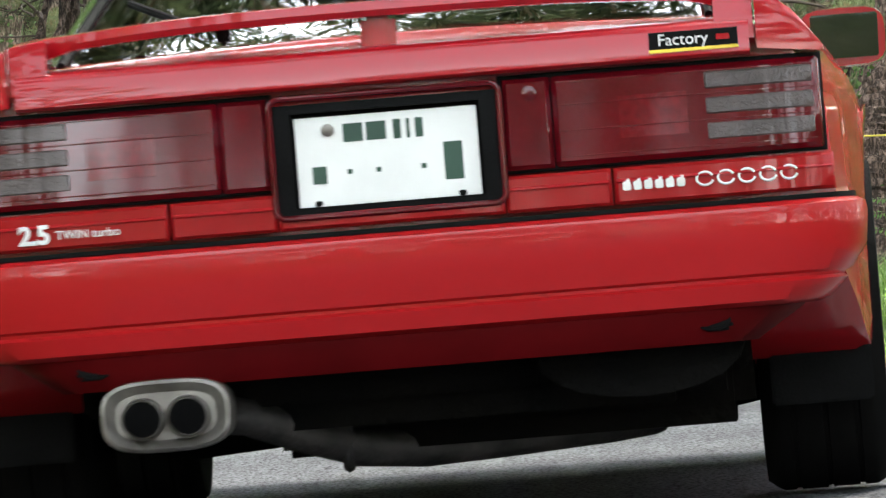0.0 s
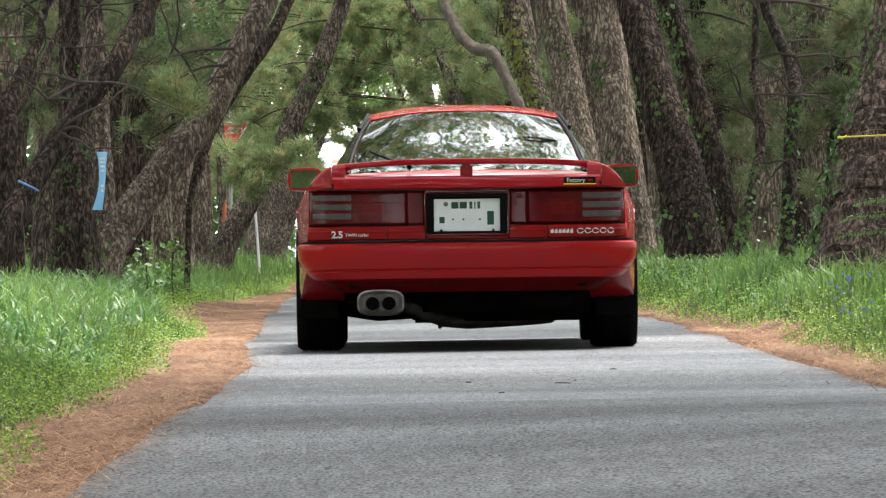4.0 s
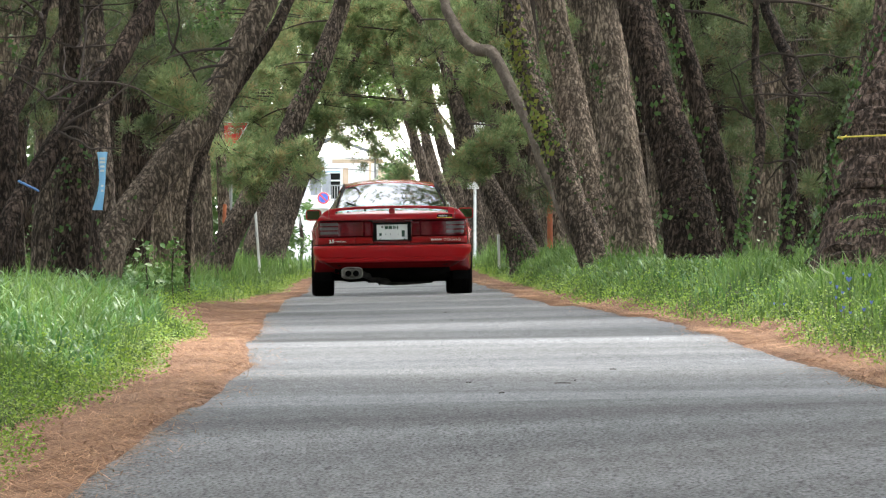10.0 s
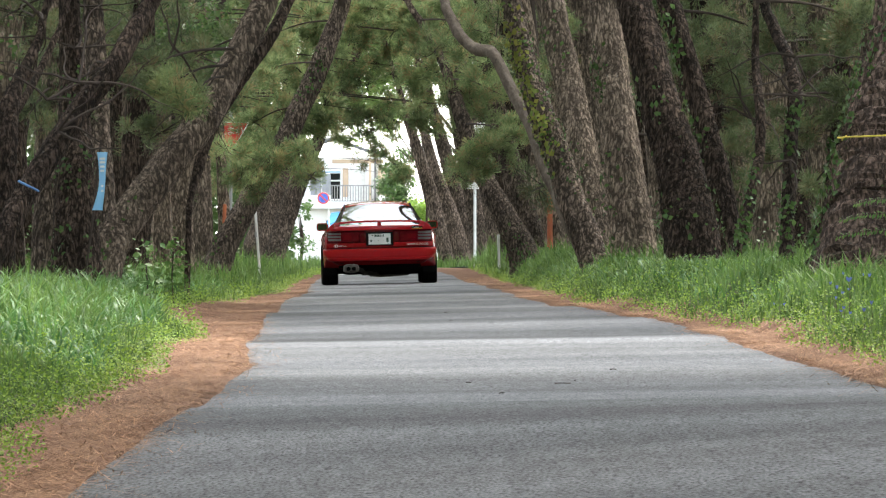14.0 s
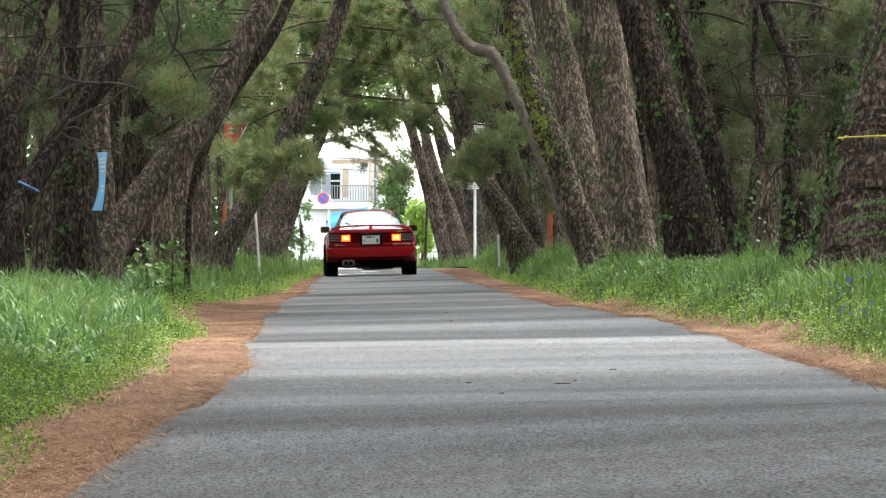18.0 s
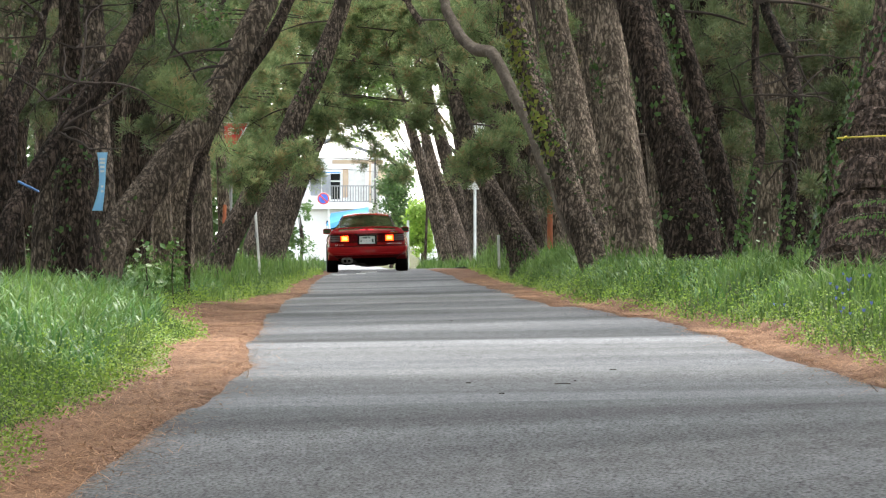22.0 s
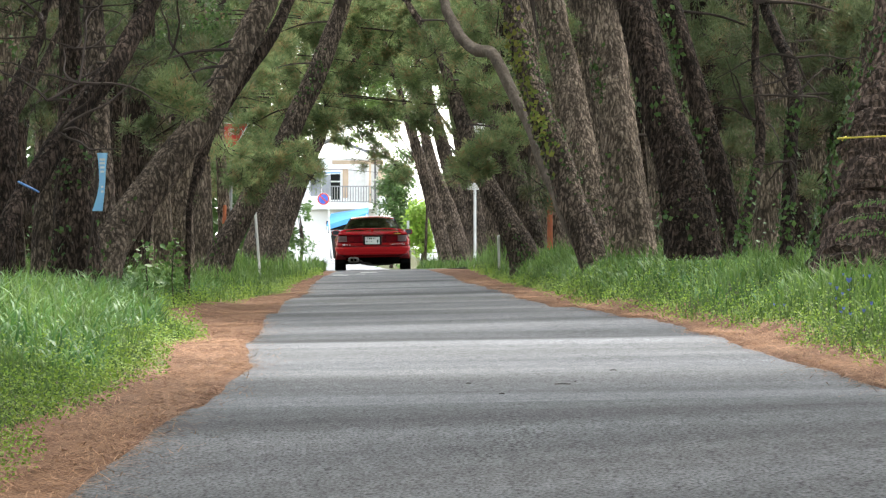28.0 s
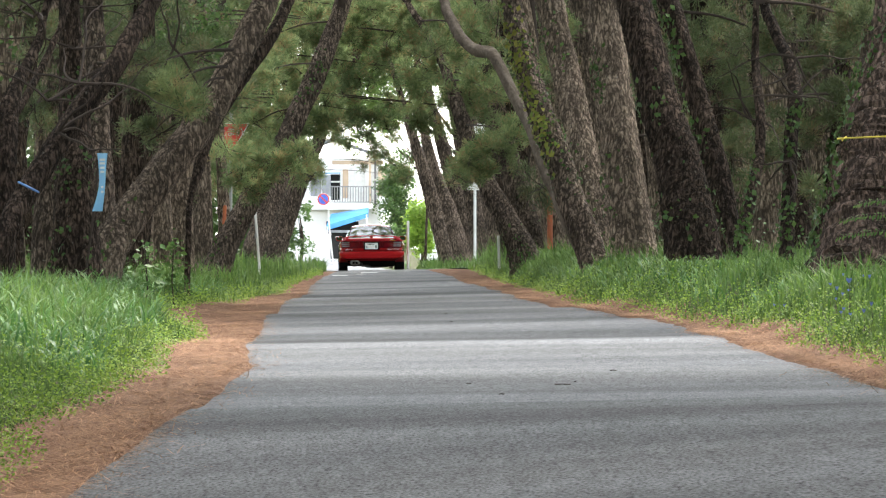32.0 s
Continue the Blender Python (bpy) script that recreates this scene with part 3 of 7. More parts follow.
def build_coupe():
    car = thing("sports_car", "glossy red two-door fastback coupe driving away with a rear spoiler", "car")
    part("body", car_body_bm(), M_RED, car, "red painted bodyshell")
    # bumper, swept round the tail
    path = wrap(0.846, 0.62, 73, 10.0, bow=0.03, upto=0.985)
    part("bumper", band(path, [(-0.05, 0.556), (-0.010, 0.555), (0.005, 0.547), (0.008, 0.530), (0.002, 0.47), (-0.006, 0.425), (-0.014, 0.42), (-0.014, 0.414), (-0.004, 0.408),
                               (-0.012, 0.375), (-0.03, 0.366), (-0.06, 0.37)]), M_RED_BUMPER, car, "red rear bumper with a moulded crease")
    part("bumper_gap", band(path, [(-0.05, 0.565), (-0.012, 0.565), (-0.012, 0.5565), (-0.05, 0.5565)]), M_BLACK, car, "black gap above the bumper")
    path = wrap(0.82, 0.60, 61, 8.0, bow=0.03, upto=0.94)
    part("valance", band(path, [(-0.03, 0.378), (-0.03, 0.36), (-0.07, 0.304), (-0.11, 0.304), (-0.11, 0.378)]), M_RED_SHADED, car, "red lower valance darkened for shade")
    for s in (-1, 1):
        f = box(0.07, 0.02, 0.042, 0.008, (s * 0.56, 0.083, 0.347))
        tow = part("tow_slot", f, M_BLACK, car, "black tow-hook slot")
        part("slot_rim", tube([(s * 0.56 + 0.03 * math.cos(a), 0.074, 0.347 + 0.017 * math.sin(a)) for a in np.linspace(0, 6.28, 17)], 0.0035, 6, False), M_BLACK, tow)
        part("mud_flap", box(0.19, 0.012, 0.11, 0.01, (s * 0.745, 0.57, 0.225), m=pose(0, 0, 0, 6)), M_BLACK, car, "black rubber mud flap")
        part("side_marker", box(0.010, 0.18, 0.05, 0.008, (s * 0.826, 0.42, 0.49), m=pose(0, 0, 0, 0, 0, s * 4)), M_LENS_CLEAR, car)
    # strip under the lamps in three lengths
    part("garnish", panel(-0.205, 0.205, 0.572, 0.601, 0.05, 0.004, 8, 0.006), M_RED_TRIM, car, "dark red garnish strip")
    for x0, x1 in ((-0.80, -0.405), (-0.400, -0.207), (0.207, 0.398), (0.403, 0.80)):
        part("garnish", panel(x0, x1, 0.572, 0.640, 0.05, 0.004, 14, 0.006), M_RED_TRIM, car, "dark red garnish strip")
        part("garnish_crease", panel(x0 + 0.004, x1 - 0.004, 0.612, 0.619, 0.01, -0.001, 14, 0.002), M_RED, car)
    # lamp clusters
    for s in (-1, 1):
        lamp = part("tail_lamp", panel(min(s * 0.302, s * 0.785), max(s * 0.302, s * 0.785), 0.650, 0.818, 0.06, 0.0, 18, 0.01, 0.012), M_LENS, car, "dark red tail lamp cluster")
        part("lamp_seal", panel(min(s * 0.205, s * 0.790), max(s * 0.205, s * 0.790), 0.644, 0.826, 0.03, 0.016, 18, 0.003, 0.012), M_BLACK, lamp)
        inner = part("lamp_panel", panel(min(s * 0.214, s * 0.2995), max(s * 0.214, s * 0.2995), 0.650, 0.818, 0.06, 0.0, 6, 0.008, 0.012), M_LENS, car, "dark red filler panel beside the plate")
        for k, z in enumerate((0.788, 0.741, 0.694)):
            a, b = s * (0.578), s * (0.772)
            stripe = part("lens_stripe", panel(min(a, b), max(a, b), z - 0.0155, z + 0.0155, 0.01, -0.004 + (z - 0.65) * 0.07, 8, 0.003, 0.002), M_LENS_CLEAR, lamp, "smoked clear lens stripe")
        part("reflector", panel(min(s * 0.42, s * 0.545), max(s * 0.42, s * 0.545), 0.693, 0.772, 0.004, 0.0025, 5, 0.001, 0.006), M_LENS_BRIGHT, lamp, "brighter red reflector block")
    for s in (-1, 1):
        for z in (0.668, 0.716, 0.764, 0.806):
            part("lens_rib", panel(min(s * 0.31, s * 0.775), max(s * 0.31, s * 0.775), z - 0.0012, z + 0.0012, 0.01, -0.0015 + (z - 0.65) * 0.07, 12, 0.0004), M_LENS, car)
    lock = part("lock", lathe([(0.014, 0), (0.014, -0.012), (0.008, -0.014)], 20, "y"), M_LENS, car)
    lock.location = (0.262, 0.052, 0.79)
    # plate in its black tray
    corners = ((1, 0.803, 0.786), (-1, 0.803, 0.786), (-1, 0.600, 0.612), (1, 0.600, 0.612))
    tray = loft([[(sx * 0.203, 0.040, zo), (sx * 0.171, 0.036, zi), (sx * 0.171, 0.080, zi), (sx * 0.203, 0.080, zo)] for sx, zo, zi in corners + corners[:1]], caps=False)
    bmesh.ops.remove_doubles(tray, verts=tray.verts, dist=0.0001)
    part("plate_tray", tray, M_BLACK, car, "black recessed plate surround")
    rim = []
    for cx, cz, a0 in ((0.19, 0.797, 0), (-0.19, 0.797, 90), (-0.19, 0.612, 180), (0.19, 0.612, 270)):
        rim += [(cx + 0.018 * math.cos(radians(a)), 0.030 + 0.05 * (abs(cx) / 0.8) ** 2, cz + 0.018 * math.sin(radians(a))) for a in range(a0, a0 + 91, 18)]
    part("plate_rim", tube(rim + rim[:1], 0.006, 8, False), M_LENS, car, "dark red moulding round the plate")
    part("tray_back", box(0.36, 0.01, 0.19, 0.002, (0, 0.085, 0.70)), M_BLACK, car)
    plate = part("number_plate", box(0.33, 0.003, 0.165, 0.0012, (0, 0.052, 0.695)), M_PLATE, car, "white number plate with green marks")

    def mark(x, z, w, h):
        part("plate_mark", box(w, 0.002, h, 0.0007, (x, 0.0500, 0.695 + z)), M_GREEN, plate)
    mark(-0.060, 0.050, 0.036, 0.034), mark(-0.018, 0.050, 0.036, 0.034)
    mark(0.020, 0.050, 0.014, 0.036), mark(0.040, 0.050, 0.006, 0.036), mark(0.060, 0.050, 0.014, 0.036)
    mark(-0.125, -0.025, 0.026, 0.032), mark(-0.070, -0.022, 0.009, 0.009), mark(-0.018, -0.022, 0.009, 0.009), mark(0.064, -0.022, 0.009, 0.009)
    mark(0.118, -0.016, 0.034, 0.070)
    for x in (-0.13, 0.13):
        part("plate_bolt", box(0.014, 0.004, 0.010, 0.002, (x, 0.0495, 0.618)), M_BLACK, plate)
    seal = part("plate_seal", lathe([(0.012, 0), (0.012, -0.004), (0.008, -0.006)], 18, "y"), M_STEEL, plate)
    seal.location = (-0.105, 0.0505, 0.752)
    # badges: a lettered engine badge, the maker's name as plain shapes
    lettering("engine_badge", "2.5", 0.047, M_WHITE, car, pose(-0.650, tail_y(0.643) + 0.000, 0.600, 90, 0, -5.5), label="white engine badge lettering", bold=0.0016)
    lettering("engine_badge", "TWIN turbo", 0.0225, M_WHITE, car, pose(-0.552, tail_y(0.552) + 0.0005, 0.598, 90, 0, -5))
    for i in range(6):
        part("maker_badge", box(0.015, 0.004, 0.022, 0.003, (0.425 + i * 0.0195, tail_y(0.425 + i * 0.0195) + 0.001, 0.608)), M_WHITE, car)
    for i in range(5):
        x = 0.566 + i * 0.038
        part("model_badge", tube([(x + 0.015 * math.cos(a), tail_y(x) + 0.000, 0.608 + 0.0125 * math.sin(a)) for a in np.linspace(0.4, 6.0, 13)], 0.0024, 5), M_WHITE, car)
    # hatch lip and wing
    lip = []
    for i in range(31):
        x = -0.665 + 1.33 * i / 30
        y = tail_y(x) - 0.012
        lip.append([(x, y + 0.05, 0.830), (x, y + 0.006, 0.830), (x, y - 0.002, 0.836), (x, y + 0.002, 0.882), (x, y + 0.008, 0.892), (x, y + 0.022, 0.898), (x, y + 0.30, 0.912 + 0.024 * (1 - (x / 0.665) ** 2)), (x, y + 0.30, 0.85)])
    hatch = part("hatch_lip", loft(lip), M_RED, car, "red tailgate lip")
    part("sticker", panel(0.485, 0.645, 0.846, 0.882, 0.003, -0.0155, 6, 0.0005, 0.004), M_BLACK, hatch, "black and yellow sticker")
    part("sticker_band", panel(0.485, 0.645, 0.844, 0.850, 0.003, -0.0175, 6, 0.0005, 0.001), M_YELLOW, hatch)
    lettering("sticker_mark", "Factory", 0.030, M_WHITE, hatch, pose(0.546, tail_y(0.546) - 0.0165, 0.866, 90, 0, 4.5), 0.0008)
    part("sticker_dot", box(0.024, 0.003, 0.010, 0.001, (0.618, tail_y(0.618) - 0.0155, 0.866)), M_RED, hatch)
    wing = []
    for i in range(49):
        u = -1 + 2 * i / 48
        x = 0.668 * u
        fall = max(0.0, (abs(u) - 0.84) / 0.16)
        zc = 0.969 - 0.028 * abs(u) ** 3.0 - 0.012 * fall ** 1.6
        yc = 0.03 + 0.10 * u * u + 0.02 * fall
        th = 0.016 + 0.014 * fall
        ch = 0.085 + 0.05 * fall
        wing.append([(x, yc - 0.012, zc - th * 0.2), (x, yc - 0.008, zc + th * 0.8), (x, yc + 0.02, zc + th), (x, yc + ch, zc + th * 0.4),
                     (x, yc + ch + 0.01, zc - th * 0.2), (x, yc + ch, zc - th * 0.6), (x, yc + 0.02, zc - th), (x, yc - 0.006, zc - th * 0.9)])
    spoiler = part("spoiler", loft(wing), M_RED, car, "red rear wing on three feet")
    for sgn in (-1, 1):
        blk = []
        for i in range(9):
            x = sgn * (0.604 + 0.070 * i / 8)
            top = 0.957 - 0.006 * (i / 8) ** 2
            y = tail_y(x) - 0.006
            blk.append([(x, y + 0.02, 0.85), (x, y + 0.004, 0.86), (x, y + 0.012, top - 0.03), (x, y + 0.03, top), (x, y + 0.16, top - 0.01), (x, y + 0.16, 0.85)])
        part("spoiler_foot", loft(blk), M_RED, spoiler)
        # the shoulder of the quarter panel rises to meet the wing's end
        secs = []
        for y, k in ((-0.004, 0.55), (0.0, 0.9), (0.02, 1.0), (0.12, 0.98), (0.3, 0.85), (0.55, 0.55), (0.8, 0.25), (1.05, 0.0)):
            secs.append([(sgn * x, y + tail_y(x) + 0.004, z) for x, z in ((0.678, 0.84), (0.678, 0.893 + 0.058 * k), (0.700, 0.891 + 0.051 * k), (0.722, 0.887 + 0.041 * k), (0.745, 0.880 + 0.027 * k),
                                                                          (0.768, 0.868 + 0.010 * k), (0.786, 0.852), (0.797, 0.836), (0.79, 0.828))])
        part("quarter_shoulder", loft(secs), M_RED, car, "red rear shoulder beside the wing")
    part("spoiler_foot", box(0.062, 0.09, 0.085, 0.012, (0, 0.10, 0.918)), M_RED, spoiler)
    part("wiper_pivot", box(0.024, 0.05, 0.036, 0.008, (-0.285, 0.15, 0.943)), M_BLACK, spoiler)
    part("wiper", tube([(-0.285, 0.2, 0.955), (-0.36, 0.30, 0.975), (-0.48, 0.55, 1.03)], 0.008, 8), M_BLACK, car, "black rear wiper arm")
    # greenhouse: glass hatch, roof, pillars, side and front glass
    GH = [(0.26, 0.910, 0.615), (0.6, 0.978, 0.602), (1.0, 1.072, 0.572), (1.35, 1.152, 0.538), (1.62, 1.203, 0.505), (1.75, 1.220, 0.498), (2.1, 1.240, 0.495), (2.4, 1.230, 0.495), (2.6, 1.195, 0.505), (3.05, 0.94, 0.62), (3.2, 0.875, 0.66)]

    def skin(i0, i1, half_at, proud, thick, n=20):
        """A pane or panel of the greenhouse, rounder across towards the roof."""
        secs = []
        for y, z, w in GH[i0:i1 + 1]:
            crown = proud + 0.018 + 0.028 * min(1.0, max(0.0, (y - 0.26) / 1.36)) ** 2
            row = [(w * half_at * (2 * k / n - 1), y, z + crown * (1 - abs(2 * k / n - 1) ** 2.6)) for k in range(n + 1)]
            secs.append(row + [(x, y, z2 - thick) for x, _, z2 in reversed(row)])
        return loft(secs)
    rg = part("rear_glass", skin(0, 4, 0.945, 0.0, 0.006), M_GLASS, car, "tinted sloping rear window")
    rg.visible_shadow = False
    part("roof", skin(4, 8, 1.0, 0.003, 0.010), M_RED, car, "red roof panel")
    ws = part("windscreen", skin(8, 9, 0.96, 0.0, 0.006), M_GLASS, car, "raked windscreen")
    ws.visible_shadow = False
    for s in (-1, 1):
        rail = [(s * w * 0.965, y, z + 0.004) for y, z, w in GH[:5]]
        part("hatch_frame", tube(rail, 0.008, 8), M_BLACK, car, "black hatch frame rail")
        secs = []
        for y, z, w in GH[0:5]:
            zb = top_z(y) + 0.002
            secs.append([(s * (w * 0.985), y, z + 0.006), (s * (w + 0.012), y, z - 0.004), (s * np.interp(y, (0.26, 1.6), (0.70, 0.705)), y + 0.02, zb), (s * (w - 0.03), y, zb), (s * (w * 0.95), y, z - 0.02)])
        part("quarter_pillar", loft(secs), M_GLOSS_BLACK, car, "gloss black quarter window")
        secs = []
        for y, z, w in GH[4:9]:
            zb = top_z(y)
            secs.append([(s * (w + 0.004), y, z - 0.02), (s * 0.705, y + 0.0, zb), (s * 0.69, y, zb), (s * (w - 0.012), y, z - 0.02)])
        g = part("side_glass", loft(secs), M_GLASS, car, "tinted side window")
        g.visible_shadow = False
        part("drip_rail", tube([(s * w * 1.004, y, z + 0.002) for y, z, w in GH[3:9]], 0.011, 8), M_BLACK, car)
        part("screen_pillar", tube([(s * w, y, z) for y, z, w in GH[8:11]], 0.028, 8), M_RED, car)
        part("door_blade", box(0.03, 0.10, 0.05, 0.01, (s * 0.520, 1.78, 1.165)), M_BLACK, car)
        # mirror
        m = part("wing_mirror", loft([[(s * (0.835 + a * ca), 2.50 + dy, 0.905 + b * sa) for ca, sa in [(math.copysign(abs(math.cos(q)) ** 0.5, math.cos(q)), math.copysign(abs(math.sin(q)) ** 0.5, math.sin(q))) for q in np.linspace(0, 2 * math.pi, 21)[:-1]]] for dy, a, b in ((0, 0.088, 0.061), (0.05, 0.090, 0.064), (0.10, 0.07, 0.05), (0.13, 0.03, 0.025))]), M_RED, car, "red door mirror")
        part("mirror_glass", box(0.144, 0.006, 0.094, 0.02, (s * 0.838, 2.468, 0.906), m=pose(0, 0, 0, 7.0, 0, s * 14)), M_MIRROR, m, "mirror glass")
        part("mirror_foot", box(0.09, 0.07, 0.035, 0.01, (s * 0.735, 2.55, 0.875)), M_RED, m)
    # glowing panels hidden in the car slide into sight to stand for the brake lamps switching on
    glow_panels = []
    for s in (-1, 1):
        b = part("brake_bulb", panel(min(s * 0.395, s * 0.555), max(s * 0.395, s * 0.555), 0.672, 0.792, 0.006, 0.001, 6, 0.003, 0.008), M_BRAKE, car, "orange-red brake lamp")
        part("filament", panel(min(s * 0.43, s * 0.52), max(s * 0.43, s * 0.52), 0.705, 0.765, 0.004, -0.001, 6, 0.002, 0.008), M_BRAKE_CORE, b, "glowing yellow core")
        glow_panels.append(b)
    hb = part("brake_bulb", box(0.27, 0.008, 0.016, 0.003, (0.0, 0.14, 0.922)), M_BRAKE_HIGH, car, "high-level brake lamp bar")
    # exhaust
    tip = part("exhaust_tip", loft([[(-0.436 + a * math.copysign(abs(math.cos(q)) ** 0.62, math.cos(q)), y, 0.252 + b * math.copysign(abs(math.sin(q)) ** 0.62, math.sin(q))) for q in np.linspace(0, 2 * math.pi, 33)[:-1]] for y, a, b in ((0.034, 0.092, 0.044), (0.018, 0.110, 0.060), (0.022, 0.117, 0.066), (0.05, 0.119, 0.068), (0.22, 0.115, 0.064))]), M_STEEL, car, "oval twin exhaust finisher")
    for s in (-1, 1):
        p = part("tail_pipe", lathe([(0.035, 0.0), (0.037, -0.010), (0.040, 0.0), (0.040, 0.10), (0.031, 0.10), (0.031, 0.0)], 28, "y"), M_STEEL, tip)
        p.location = (-0.436 + s * 0.041, 0.016, 0.248)
        # near-black disc closes the pipe and stands for its shaded inside
        d = part("pipe_bore", lathe([(0.033, 0.0), (0.033, 0.004), (0.02, 0.004)], 24, "y"), M_BORE_DARK, tip)
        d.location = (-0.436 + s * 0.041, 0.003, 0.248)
    part("exhaust_pipe", tube([(-0.40, 0.25, 0.245), (-0.31, 0.30, 0.235), (-0.22, 0.40, 0.195), (-0.12, 0.55, 0.155), (0.0, 0.66, 0.142), (0.16, 0.72, 0.148), (0.34, 0.76, 0.158), (0.42, 0.90, 0.165), (0.40, 1.4, 0.17), (0.1, 2.2, 0.17), (0.0, 3.0, 0.17)], 0.036, 14), M_PIPE, car, "sooty exhaust pipe")
    part("pipe_flange", lathe([(0.05, -0.01), (0.055, 0), (0.05, 0.01)], 12), M_PIPE, car).location = (-0.14, 0.52, 0.165)
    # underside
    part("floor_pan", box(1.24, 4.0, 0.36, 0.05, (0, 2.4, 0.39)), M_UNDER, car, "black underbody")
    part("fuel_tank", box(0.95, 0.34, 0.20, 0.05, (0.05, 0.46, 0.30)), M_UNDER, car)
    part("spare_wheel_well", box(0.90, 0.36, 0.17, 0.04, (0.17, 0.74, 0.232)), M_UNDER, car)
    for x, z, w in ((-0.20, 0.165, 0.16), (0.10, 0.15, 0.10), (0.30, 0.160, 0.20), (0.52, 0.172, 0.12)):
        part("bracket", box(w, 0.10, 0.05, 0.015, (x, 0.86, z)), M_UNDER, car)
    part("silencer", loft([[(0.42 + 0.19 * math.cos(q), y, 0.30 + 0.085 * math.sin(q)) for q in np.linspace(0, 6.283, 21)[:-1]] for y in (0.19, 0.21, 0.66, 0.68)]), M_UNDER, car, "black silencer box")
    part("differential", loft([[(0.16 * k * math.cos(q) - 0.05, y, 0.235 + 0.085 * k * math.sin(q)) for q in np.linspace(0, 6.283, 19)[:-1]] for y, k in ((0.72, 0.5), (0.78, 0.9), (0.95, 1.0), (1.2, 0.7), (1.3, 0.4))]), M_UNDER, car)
    for s in (-1, 1):
        part("suspension_arm", tube([(s * 0.2, 1.05, 0.20), (s * 0.45, 0.98, 0.185), (s * 0.66, 0.95, 0.22)], 0.035, 8), M_UNDER, car)
        part("suspension_arm", tube([(s * 0.35, 3.5, 0.20), (s * 0.66, 3.545, 0.20)], 0.04, 8), M_UNDER, car)
        part("arch_liner", box(0.02, 1.0, 0.42, 0.005, (s * 0.60, 0.95, 0.46)), M_UNDER, car)
    # cabin
    part("cabin_floor", box(1.3, 2.2, 0.02, 0.005, (0, 1.5, 0.88)), M_CARPET, car)
    for s in (-1, 1):
        part("front_seat", box(0.46, 0.14, 0.22, 0.06, (s * 0.34, 2.0, 0.97), m=pose(0, 0, 0, -12)), M_CARPET, car, "dark cloth seat back")
        part("headrest", box(0.26, 0.09, 0.13, 0.04, (s * 0.34, 1.96, 1.12)), M_CARPET, car)
        part("head_lamp", box(0.34, 0.06, 0.10, 0.02, (s * 0.48, 4.50, 0.54)), M_LENS_CLEAR, car)
    part("front_bumper", box(1.52, 0.16, 0.26, 0.06, (0, 4.54, 0.40)), M_RED, car)
    # the shell sits a touch low on its wheels
    low = Matrix.Diagonal((1, 1, 0.978, 1))
    for ob in car.children_recursive:
        if ob.type == "MESH":
            ob.data.transform(low)
            ob.location.z *= 0.978
    wheels = [build_wheel(car, s * 0.745, y) for s in (-1, 1) for y in (REAR_AXLE, FRONT_AXLE)]
    return car, wheels, glow_panels, hb


COUPE, COUPE_WHEELS, BRAKE_PANELS, HIGH_PANEL = build_coupe()


# ---- pines ----
rng = np.random.default_rng(7)


def needle_cloud(centres, dirs, per, length, width, gen):
    """Tufts of needles: per thin blades fanned from each shoot's foot."""
    c0, d0 = np.asarray(centres, float), np.asarray(dirs, float)
    n = len(c0)
    v = d0[:, None, :] * 1.0 + gen.normal(0, 0.55, (n, per, 3))
    v /= np.linalg.norm(v, axis=2, keepdims=True) + 1e-9
    ln = length * gen.uniform(0.6, 1.15, (n, per, 1)) * gen.uniform(0.7, 1.3, (n, 1, 1))
    s = np.cross(v, gen.normal(0, 1, (n, per, 3)))
    s /= np.linalg.norm(s, axis=2, keepdims=True) + 1e-9
    tip = c0[:, None, :] + v * ln
    tip[:, :, 2] -= 0.12 * ln[:, :, 0]
    V = np.concatenate([c0[:, None, :], np.stack([tip - s * width * 0.5, tip + s * width * 0.5], 2).reshape(n, per * 2, 3)], 1)
    k = 1 + 2 * per
    base = (np.arange(n) * k)[:, None]
    i = np.arange(per)[None, :]
    F3 = np.stack([np.repeat(base, per, 1), base + 1 + 2 * i, base + 2 + 2 * i], -1).reshape(-1, 3)
    return V.reshape(-1, 3), F3


def shoots(centre, radii, n, gen, droop=0.25):
    """Points and directions of shoots in an uneven clump made of a few sprays."""
    centre, radii = np.asarray(centre, float), np.asarray(radii, float)
    k = max(4, int(n / 18))
    sub = gen.normal(0, 0.40, (k, 3)) * radii + centre
    size = gen.uniform(0.10, 0.34, k)
    idx = gen.integers(0, k, n)
    off = gen.normal(0, 1, (n, 3)) * size[idx][:, None] * radii * np.array([0.9, 0.9, 0.42])
    p = sub[idx] + off
    d = off + gen.normal(0, 0.25, (n, 3)) * radii.mean()
    d[:, 2] += 0.25 * radii.mean() - droop * 0.5
    d /= np.linalg.norm(d, axis=1, keepdims=True) + 1e-9
    return p, d


